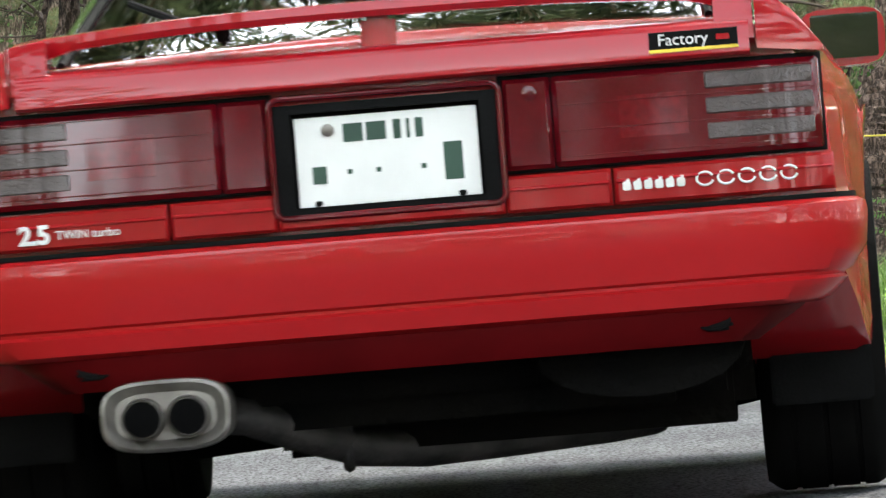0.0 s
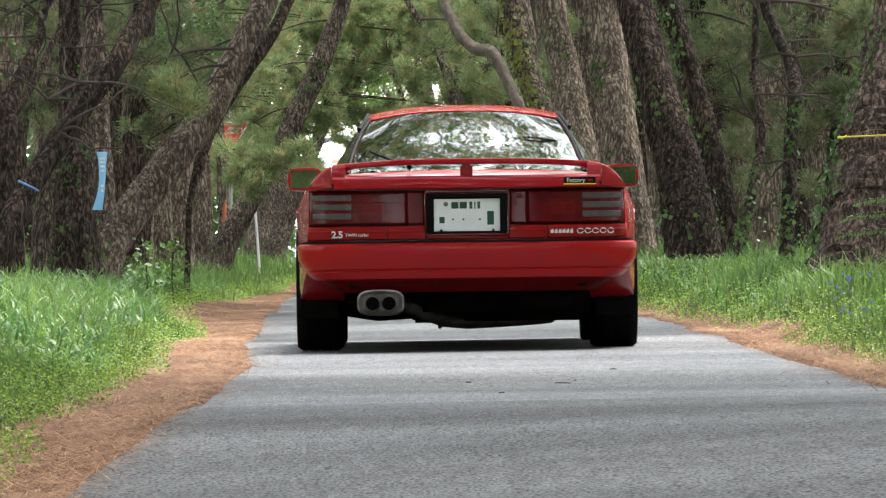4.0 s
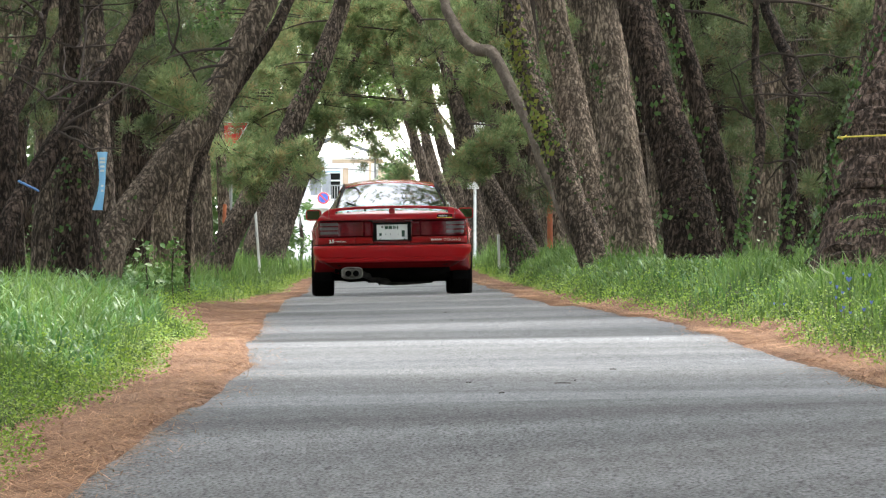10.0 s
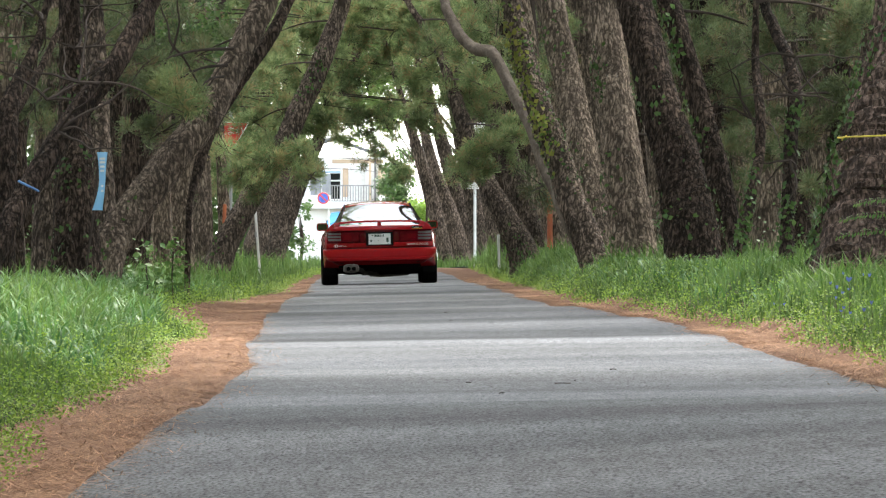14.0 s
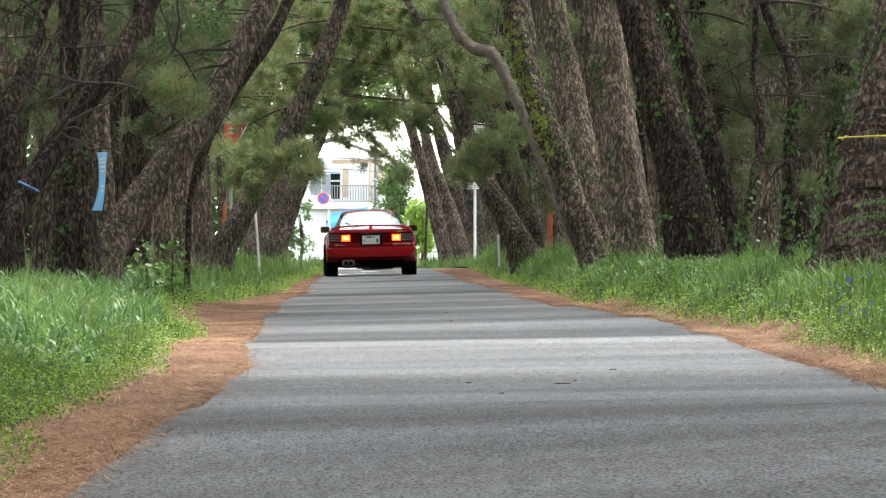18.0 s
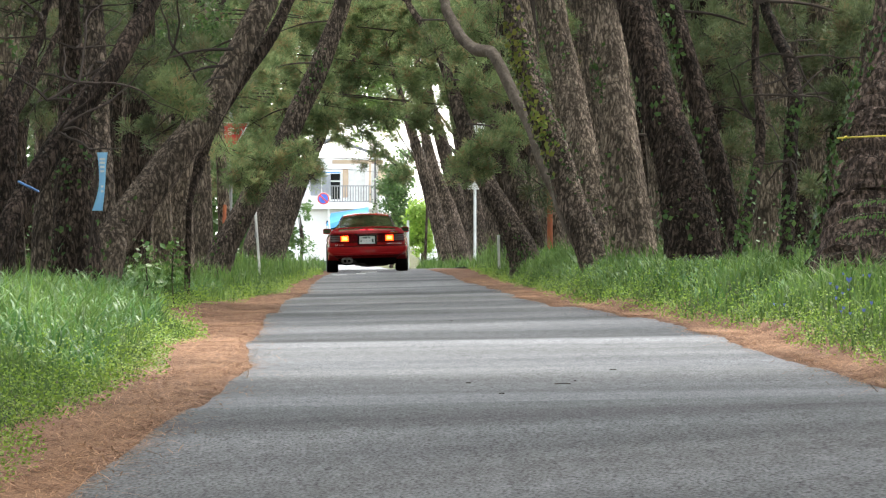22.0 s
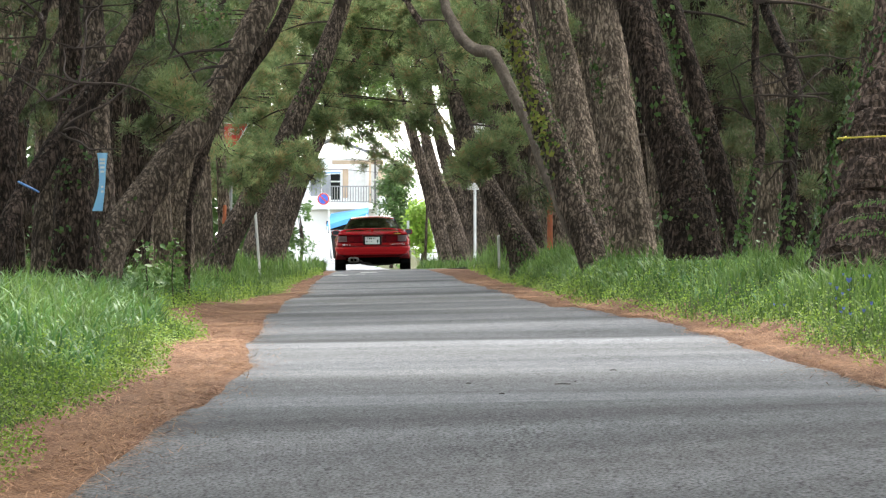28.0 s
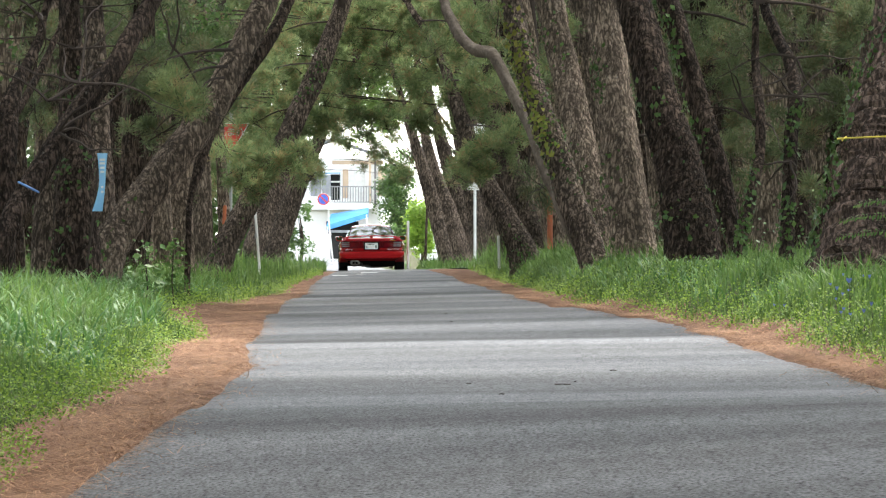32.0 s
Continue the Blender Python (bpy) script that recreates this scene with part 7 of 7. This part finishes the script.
    part("pole", tube([(0, 0, 0), (0, 0, 3.2)], 0.05, 10), M_WHITE, n)
    part("board", box(1.5, 0.04, 0.20, 0.01, (0.35, 0, 3.15)), M_WHITE, n)
    p = thing("utility_pole", "slim pale pole beside the far street", "pole", Matrix.Translation((-0.93, 240, float(ground_z(-0.9, 240)))))
    part("shaft", tube([(0, 0, 0), (0, 0, 1.35)], 0.035, 10), M_WHITE, p)


build_house()


def broad_tree(label, x, y, height, clumps, leaf, n, size, seed, mat, name="broadleaf_tree"):
    """A tree with a short forked trunk and a crown of many small leaves in uneven clumps."""
    gen = np.random.default_rng(seed)
    t = thing(name, label, "tree", Matrix.Translation((x, y, float(ground_z(x, y)))))
    V, Fc = bark_tube(spline([(0, 0, 0, 0.12 * leaf), (0.1, 0, height * 0.4, 0.09 * leaf), (0.0, 0.1, height * 0.8, 0.04 * leaf)], 5), 9, gen)
    part_mesh("trunk", mesh_np("trunk", V, Fc), M_BARK, t)
    cs = []
    for cx, cz, r, share in clumps:
        k = max(4, int(n * share / 50))
        sub = gen.normal(0, 0.5, (k, 3)) * (r, r, r) + (cx, 0, cz)
        idx = gen.integers(0, k, int(n * share))
        cs.append(sub[idx] + gen.normal(0, 0.20, (len(idx), 3)) * r)
        for q in range(2):
            e = np.array((cx, 0, cz)) + gen.normal(0, 0.4, 3) * r
            V, Fc = bark_tube(spline([(0.05, 0, height * 0.35, 0.05 * leaf), (*((np.array((0.05, 0, height * 0.35)) + e) / 2 + (0, 0, 0.1)), 0.03 * leaf), (*e, 0.012 * leaf)], 4), 6, gen, 0.04, False)
            part_mesh("limb", mesh_np("limb", V, Fc), M_TWIG, t)
    c = np.concatenate(cs)
    V, Fc = leaf_patch(c, np.tile((0, -0.5, 0.8), (len(c), 1)), size, gen)
    part_mesh("crown", mesh_np("crown", V, Fc), mat, t, smooth=False)["kind"] = "stuff"
    return t


broad_tree("dark green garden tree beside the white house", -2.55, 470, 5.2, ((0.2, 4.6, 0.75, 0.25), (0.0, 3.5, 0.9, 0.25), (0.3, 2.3, 0.9, 0.25), (0.4, 1.2, 0.8, 0.25)), 1.0, 10000, 0.13, 61, M_IVY)
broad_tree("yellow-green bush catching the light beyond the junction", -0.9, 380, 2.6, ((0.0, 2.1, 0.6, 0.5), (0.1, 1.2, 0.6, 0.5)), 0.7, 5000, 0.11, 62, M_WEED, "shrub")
broad_tree("shaded shrub beside the far street", -1.9, 330, 1.6, ((0.0, 0.9, 0.45, 0.6), (0.1, 0.4, 0.5, 0.4)), 0.5, 1300, 0.09, 64, M_BROADLEAF, "shrub")
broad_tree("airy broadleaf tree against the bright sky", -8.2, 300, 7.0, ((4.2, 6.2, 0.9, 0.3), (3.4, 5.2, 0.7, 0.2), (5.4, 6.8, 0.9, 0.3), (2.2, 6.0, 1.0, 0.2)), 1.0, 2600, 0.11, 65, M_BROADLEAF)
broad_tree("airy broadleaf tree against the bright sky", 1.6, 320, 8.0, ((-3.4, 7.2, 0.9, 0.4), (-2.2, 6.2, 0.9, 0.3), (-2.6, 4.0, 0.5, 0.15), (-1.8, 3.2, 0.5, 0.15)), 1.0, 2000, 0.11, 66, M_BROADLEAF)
broad_tree("broadleaf tree beyond the junction with sunlight put into its leaf colour", -0.6, 300, 8.5, ((-1.5, 6.9, 1.0, 0.25), (-2.3, 5.7, 0.9, 0.2), (-1.2, 5.2, 0.7, 0.15), (-2.7, 7.5, 0.9, 0.2), (-0.8, 7.8, 0.9, 0.2)), 0.4, 12000, 0.12, 68, M_SUNLIT_LEAF)
broad_tree("green shrub by the garden wall", -4.6, 290, 2.2, ((0.0, 1.8, 0.40, 0.5), (0.1, 1.0, 0.45, 0.5)), 0.5, 900, 0.09, 67, M_BROADLEAF, "shrub")


# ---- grass, weeds and needles on the verges ----
def blades(x, y, height, width, gen, lean=0.35):
    """Curved blades of three triangles each."""
    n = len(x)
    z = ground_z(x, y)
    a = gen.uniform(0, 2 * np.pi, n)
    bend = gen.uniform(0.1, 1.0, n) * lean * height
    dx, dy = np.cos(a), np.sin(a)
    sx, sy = -dy * width * 0.5, dx * width * 0.5
    b = np.stack([x, y, z], 1)
    side = np.stack([sx, sy, np.zeros(n)], 1)
    mid = b + np.stack([dx * bend * 0.3, dy * bend * 0.3, height * 0.6], 1)
    tip = b + np.stack([dx * bend * 1.3, dy * bend * 1.3, height * gen.uniform(0.8, 1.0, n)], 1)
    V = np.stack([b - side, b + side, mid - side * 0.8, mid + side * 0.8, tip], 1).reshape(-1, 3)
    i = np.arange(n)[:, None] * 5
    F3 = np.concatenate([i + [0, 1, 3], i + [0, 3, 2], i + [2, 3, 4]])
    return V, F3


def arching_blades(x, y, height, width, gen):
    """Long flat blades that rise, arch over and hang, each a folded ribbon of five spans."""
    n = len(x)
    a = gen.uniform(0, 2 * np.pi, n)
    out = np.stack([np.cos(a), np.sin(a), np.zeros(n)], 1)
    side = np.stack([-np.sin(a), np.cos(a), np.zeros(n)], 1)
    reach = height * gen.uniform(0.25, 1.0, n)
    foot = np.stack([x, y, ground_z(x, y)], 1)
    drop = gen.uniform(0.1, 0.6, n)
    rows = []
    for u, w in ((0.0, 0.6), (0.3, 1.0), (0.55, 1.0), (0.75, 0.8), (0.9, 0.5), (1.0, 0.04)):
        z = height * (1.55 * u - (0.55 + drop) * u * u)
        c = foot + out * (reach * u ** 1.8)[:, None] + np.stack([np.zeros(n), np.zeros(n), z], 1)
        rows += [c - side * (width * w * 0.5)[:, None], c + side * (width * w * 0.5)[:, None]]
    V = np.stack(rows, 1).reshape(-1, 3)
    i = np.arange(n)[:, None] * 12
    F3 = np.concatenate([np.concatenate([i + [2 * k, 2 * k + 1, 2 * k + 3], i + [2 * k, 2 * k + 3, 2 * k + 2]]) for k in range(5)])
    return V, F3


def verge_points(side, n, y0, y1, gen, inner=0.0, outer=6.0):
    y = y0 * (y1 / y0) ** gen.random(n)
    line = edge(GRASS_L, y, 0.05, 1.0) if side < 0 else edge(GRASS_R, y, 0.05, 3.0)
    reach = np.minimum(outer, np.maximum(0.8, 0.056 * y - np.abs(line) + 1.2))
    x = line + side * (inner + reach * gen.random(n))
    return x, y


gen = np.random.default_rng(11)
for side, label in ((-1, "tall fresh green grass on the verge"), (1, "green grass with weeds on the verge")):
    x, y = verge_points(side, 62000, 17, 205, gen, 0.05)
    line = edge(GRASS_L, y, 0.05, 1.0) if side < 0 else edge(GRASS_R, y, 0.05, 3.0)
    deep = np.clip((np.abs(x - line)) / 0.4, 0, 1)
    tall = np.interp(y, (17, 34, 50, 70, 110, 200), (0.10, 0.14, 0.30, 0.38, 0.42, 0.58))
    tall = tall * (np.interp(y, (17, 45, 60, 90, 130), (0.8, 0.8, 0.64, 0.62, 0.72)) if side < 0 else np.interp(y, (40, 55, 75, 120, 160), (0.8, 0.52, 0.55, 0.72, 0.85)))
    patch = 0.72 + 0.65 * np.sin(x * 2.9 + y * 0.41) * np.sin(y * 0.23 + x * 1.3)
    h = tall * (0.28 + 0.72 * deep) * patch.clip(0.35 if side < 0 else 0.65, 1.35) * gen.uniform(0.5, 1.25, len(x))
    w = np.interp(y, (17, 60, 200), (0.006, 0.012, 0.020)) * gen.uniform(0.6, 1.3, len(x))
    V, F3 = blades(x, y, h, w, gen, 0.75)
    g = part_mesh("grass", mesh_np("grass", V, F3), M_GRASS, None, smooth=False)
    tagged(g, label, "grass", kind="stuff")
    # broad arching blades that stand over the rest
    n = 6000 if side < 0 else 5600
    y = gen.uniform(36, 96, n) if side < 0 else gen.uniform(50, 112, n)
    line = edge(GRASS_L, y, 0.05, 1.0) if side < 0 else edge(GRASS_R, y, 0.05, 3.0)
    x = line + side * (0.22 + 1.9 * gen.random(n) ** 1.3)
    tall = (np.interp(y, (36, 46, 70, 96), (0.12, 0.28, 0.28, 0.23)) if side < 0 else np.interp(y, (50, 66, 112), (0.10, 0.16, 0.20))) * gen.uniform(0.45, 1.2, n)
    V, F3 = arching_blades(x, y, tall, gen.uniform(0.007, 0.013, n), gen)
    g = part_mesh("grass", mesh_np("grass", V, F3), M_BLADE, None)
    tagged(g, "broad arching blades of green grass", "grass", kind="stuff")
    if side > 0:
        # thick tufts round the feet of the roadside row
        n = 15000
        y = gen.uniform(66, 150, n)
        line = edge(GRASS_R, y, 0.05, 3.0)
        x = line + 0.06 + 0.9 * gen.random(n)
        h = np.interp(y, (66, 90, 125, 150), (0.10, 0.16, 0.24, 0.26)) * np.clip((x - line) / 0.22, 0.3, 1) * gen.uniform(0.5, 1.15, n)
        V, F3 = blades(x, y, h, np.interp(y, (66, 150), (0.012, 0.018)) * gen.uniform(0.6, 1.3, n), gen, 0.7)
        tagged(part_mesh("grass", mesh_np("grass", V, F3), M_GRASS, None, smooth=False), "thick grass round the feet of the pines", "grass", kind="stuff")
    # low leafy weeds along the litter
    n = 30000
    y = 18 * (190 / 18) ** gen.random(n)
    line = edge(GRASS_L, y, 0.05, 1.0) if side < 0 else edge(GRASS_R, y, 0.05, 3.0)
    x = line + side * np.abs(gen.normal(0.0, 0.35, n)) - side * 0.05
    hz = gen.uniform(0.0, 1.0, n) ** 1.5 * np.interp(y, (18, 40, 190), (0.07, 0.13, 0.12)) * (0.6 + 0.6 * np.sin(y * 0.9 + x * 3) ** 2)
    V, F3 = leaf_patch(np.stack([x, y, ground_z(x, y) + hz], 1), np.tile((0, -0.5, 0.9), (n, 1)), np.interp(y, (18, 50, 190), (0.009, 0.014, 0.026))[:, None], gen)
    g = part_mesh("weeds", mesh_np("weeds", V, F3), M_WEED, None, smooth=False)
    tagged(g, "bright green leafy weeds along the needle litter", "weeds", kind="stuff")
    # shed needles over the litter and the asphalt's edge
    n = 46000
    y = 17 * (150 / 17) ** gen.random(n)
    a, b = (edge(GRASS_L, y), edge(ASPHALT_L, y)) if side < 0 else (edge(ASPHALT_R, y), edge(GRASS_R, y))
    x = a + (b - a) * gen.random(n) + gen.normal(0, 0.03, n) + np.where(gen.random(n) < 0.25, gen.normal(0, 0.10, n), 0)
    ang = gen.uniform(0, np.pi, n)
    ln = gen.uniform(0.03, 0.06, n)
    d = np.stack([np.cos(ang) * ln, np.sin(ang) * ln, np.zeros(n)], 1)
    s2 = np.stack([-np.sin(ang), np.cos(ang), np.zeros(n)], 1) * 0.0009
    c = np.stack([x, y, ground_z(x, y) + 0.015 + gen.uniform(0, 0.012, n)], 1)
    tz = np.stack([np.zeros(n), np.zeros(n), gen.normal(0, 0.008, n)], 1)
    V = np.stack([c - d - s2, c - d + s2, c + d + s2 + tz, c + d - s2 + tz], 1).reshape(-1, 3)
    g = part_mesh("pine_needles", mesh_np("pine_needles", V, np.arange(len(V)).reshape(-1, 4)), M_NEEDLE_DRY, None, smooth=False)
    tagged(g, "scattered dry brown pine needles", "pine litter", kind="stuff")

# tall grass at the corners past the junction
for side in (-1, 1):
    n = 9000
    y = gen.uniform(210.5, 244, n)
    line = edge(ASPHALT_L, y) - 0.25 if side < 0 else edge(ASPHALT_R, y) + 0.25
    V, F3 = blades(line + side * 3.0 * gen.random(n) ** 1.3, y, (0.16 + 0.30 * gen.random(n) ** 2.5) * (0.75 + 0.45 * np.sin(y * 1.9 + side) * np.sin(y * 0.7)), 0.02 * gen.uniform(0.7, 1.3, n), gen, 0.8)
    g = part_mesh("grass", mesh_np("grass", V, F3), M_GRASS, None, smooth=False)
    tagged(g, "tall grass at the corner past the junction", "grass", kind="stuff")

# undergrowth between the trunks
n = 15000
for side in (-1, 1):
    y = gen.uniform(88, 204, n)
    x = road_x(y) + side * (2.9 + 7.0 * gen.random(n) ** 1.4)
    hz = gen.random(n) ** 2.6 * (0.45 + 0.4 * np.sin(x * 1.7 + y * 0.5))
    V, F3 = leaf_patch(np.stack([x, y, ground_z(x, y) + hz], 1), np.tile((0, -0.6, 0.7), (n, 1)), 0.04, gen)
    g = part_mesh("undergrowth", mesh_np("undergrowth", V, F3), M_IVY, None, smooth=False)
    tagged(g, "low leafy undergrowth beneath the pines", "undergrowth", kind="stuff")


def frond(parent, start, direction, length, gen, leaflets=22, leaf=0.034, mat=None):
    """A feathery compound leaf: a drooping stalk with paired leaflets."""
    d = Vector(direction).normalized()
    pts = [Vector(start) + d * length * u + Vector((0, 0, -0.25 * length * u * u)) for u in np.linspace(0, 1, 9)]
    st = part("leaf_stalk", tube(pts, [0.0022 * (1.15 - u) for u in np.linspace(0, 1, 9)], 6), M_TWIG, parent)
    side = d.cross(Vector((0, 0, 1))).normalized()
    V, F3 = [], []
    for k in range(leaflets):
        u = 0.12 + 0.86 * k / leaflets
        i = min(7, int(u * 8))
        p = pts[i].lerp(pts[i + 1], u * 8 - i)
        for s in (-1, 1):
            e = p + (side * 0.3 + Vector((0, 0, 0.8))) * s * leaf * (1.1 - 0.5 * u) * float(gen.uniform(0.45, 1.15)) + d * leaf * float(gen.uniform(0.0, 0.5)) + Vector((0, 0, -0.012))
            w = d * 0.006
            b = len(V)
            V += [p - w * 0.3, (p + e) / 2 - w, e, (p + e) / 2 + w]
            F3 += [(b, b + 1, b + 2), (b, b + 2, b + 3)]
    part_mesh("feather_leaf", mesh_np("feather_leaf", [tuple(v) for v in V], F3), mat or M_IVY, st, smooth=False)["kind"] = "stuff"


sap = thing("silk_tree_sapling", "young sapling with feathery pale green fronds", "sapling", Matrix.Translation(stand(2.48, 48.0, -0.12)))
g2 = np.random.default_rng(5)
part("stem", tube([(0, 0, -0.02), (0.02, 0, 0.35), (-0.02, 0, 0.72)], [0.010, 0.008, 0.005], 8), M_TWIG, sap)
for z, a, ln in ((0.64, 200, 0.34), (0.56, 165, 0.40), (0.47, 186, 0.42), (0.70, 30, 0.4), (0.58, -20, 0.45)):
    frond(sap, (0, 0, z), (math.cos(radians(a)), math.sin(radians(a)), 0.18), ln, g2, mat=M_BROADLEAF)

weed = thing("tall_weed", "tall leafy weed with green leaves in the grass", "plant", Matrix.Translation(stand(-1.98, 60.0)))
part("stem", tube([(0, 0, -0.02), (0.02, 0, 0.25), (0.0, 0, 0.52)], [0.006, 0.005, 0.003], 8), M_TWIG, weed)
c = np.stack([g2.normal(0, 0.06, 90), g2.normal(0, 0.06, 90), g2.uniform(0.12, 0.56, 90)], 1)
V, F3 = leaf_patch(c, np.tile((0, -0.6, 0.8), (90, 1)), 0.042, g2)
part_mesh("leaves", mesh_np("leaves", V, F3), M_BROADLEAF, weed, smooth=False)["kind"] = "stuff"
for x, y, zz in ((-2.2, 74, 0.5), (-2.75, 92, 0.6)):
    copy_thing(weed, pose(x, y, float(ground_z(x, y)), 0, 0, x * 90))

# blue dayflowers
fl = thing("dayflower", "small blue dayflower in the verge weeds", "flower", Matrix.Translation(stand(2.02, 45.0)), "dayflowers")
part("stem", tube([(0, 0, 0), (0.008, 0, 0.12), (0.0, -0.005, 0.20)], 0.0018, 5), M_TWIG, fl)
for a in (-35, 35):
    part("petal", loft([[(math.sin(radians(a)) * u * 0.014 - w, -0.008, 0.20 + 0.02 * u), (math.sin(radians(a)) * u * 0.014 + w, -0.006, 0.20 + 0.02 * u), (math.sin(radians(a)) * u * 0.014, -0.004, 0.20 + 0.02 * u)] for u, w in ((0, 0.002), (0.5, 0.008), (1, 0.007), (1.25, 0.002))]), M_FLOWER, fl)
for k in range(26):
    y = float(g2.uniform(39, 49))
    x = float(edge(GRASS_R, y)) + 0.10 + 0.5 * float(g2.random())
    copy_thing(fl, pose(x, y, float(ground_z(x, y)) - 0.01, 0, 0, float(g2.uniform(-40, 40))) @ Matrix.Diagonal((0.55, 0.55, float(g2.uniform(0.5, 0.8)), 1)))


# ---- what moves ----
COUPE_ROWS = [
    (0.00, -0.047, 16.24, 0.013, 0.00, -4.60, -2.60),
    (0.50, 0.116, 19.40, 0.021, 0.00, -3.30, -1.10),
    (1.00, 0.163, 22.90, 0.025, 0.00, -1.90, 0.14),
    (1.50, 0.157, 26.35, 0.034, -0.29, -1.10, 0.12),
    (2.00, 0.155, 30.05, 0.019, -0.22, -0.70, 0.14),
    (3.00, 0.160, 37.40, 0.005, -0.00, -0.60, 0.13),
    (6.00, -0.063, 61.30, 0.003, -0.00, -1.10, 0.80),
    (7.00, -0.191, 69.50, 0.002, -0.00, -1.10, 1.00),
    (8.00, -0.339, 78.60, 0.001, -0.00, -0.80, 1.10),
    (9.00, -0.460, 87.40, 0.001, -0.00, -0.80, 1.10),
    (10.00, -0.534, 96.90, -0.003, -0.08, -0.90, 0.90),
    (11.00, -0.609, 106.60, -0.015, -0.08, -1.10, 0.80),
    (12.00, -0.701, 116.50, -0.027, -0.06, -1.00, 0.80),
    (13.00, -0.841, 125.80, -0.036, -0.06, -1.30, 1.00),
    (14.00, -0.934, 135.60, -0.046, -0.06, -1.40, 1.15),
    (17.00, -1.158, 162.20, -0.037, 0.04, -1.50, 1.35),
    (18.00, -1.340, 170.10, -0.031, 0.05, -1.10, 1.30),
    (20.00, -1.551, 186.50, -0.018, 0.05, -1.40, 1.00),
    (21.00, -1.568, 190.80, -0.015, 0.02, -1.80, 0.90),
    (23.00, -1.632, 193.00, -0.014, 0.02, -1.20, 1.00),
    (25.00, -1.682, 198.80, -0.012, 0.02, -1.40, 1.10),
    (27.50, -1.614, 203.30, -0.009, -0.08, -1.20, 0.70),
    (28.00, -1.597, 206.00, -0.010, -0.29, -1.00, 0.40),
    (29.00, -1.591, 215.00, -0.056, -0.23, -1.00, 0.15),
    (30.00, -1.641, 223.00, -0.088, -0.21, -0.90, 0.35),
    (31.00, -1.733, 229.60, -0.109, -0.14, -0.60, 0.50),
    (32.00, -1.868, 237.00, -0.128, -0.08, -0.50, 0.80),
]
# seconds; x, y, z; pitch, roll, heading


def spin_rows(path, t_end, radius):
    """A wheel's turns from the way its car has gone, a row each frame."""
    ts = np.arange(0, t_end + 1e-6, 1 / FPS)
    ys = np.interp(ts, [p[0] for p in path], [p[1] for p in path])
    return [(float(t), math.degrees(-(y - ys[0]) / radius)) for t, y in zip(ts, ys)]


def motions():
    walk(COUPE, [(t, pose(*row)) for t, *row in COUPE_ROWS])
    turns = spin_rows([(r[0], r[2]) for r in COUPE_ROWS], 32.0, WHEEL_R)
    for w in COUPE_WHEELS:
        x, y, z = w.location
        walk(w, [(t, pose(x, y, z, a)) for t, a in turns])
    # the brakes are on from 15.6 s to 23.6 s; the hidden glowing panels slide out for them
    for b, rest, on in [(b, (0, 0.03, 0), (0, -0.008, 0)) for b in BRAKE_PANELS] + [(HIGH_PANEL, (0, 0, -0.045), (0, -0.035, 0))]:
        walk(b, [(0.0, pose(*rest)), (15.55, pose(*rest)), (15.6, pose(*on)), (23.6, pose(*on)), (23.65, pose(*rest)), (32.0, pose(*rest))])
    walk(VAN, [(t, pose(x, VAN_Y, float(ground_z(x, VAN_Y)) + 0.01, 0, 0, -90)) for t, x in VAN_ROWS])
    turns = spin_rows(VAN_ROWS, 32.0, 0.28)
    for w in VAN_WHEELS:
        x, y, z = w.location
        walk(w, [(t, pose(x, y, z, a)) for t, a in turns])



motions()
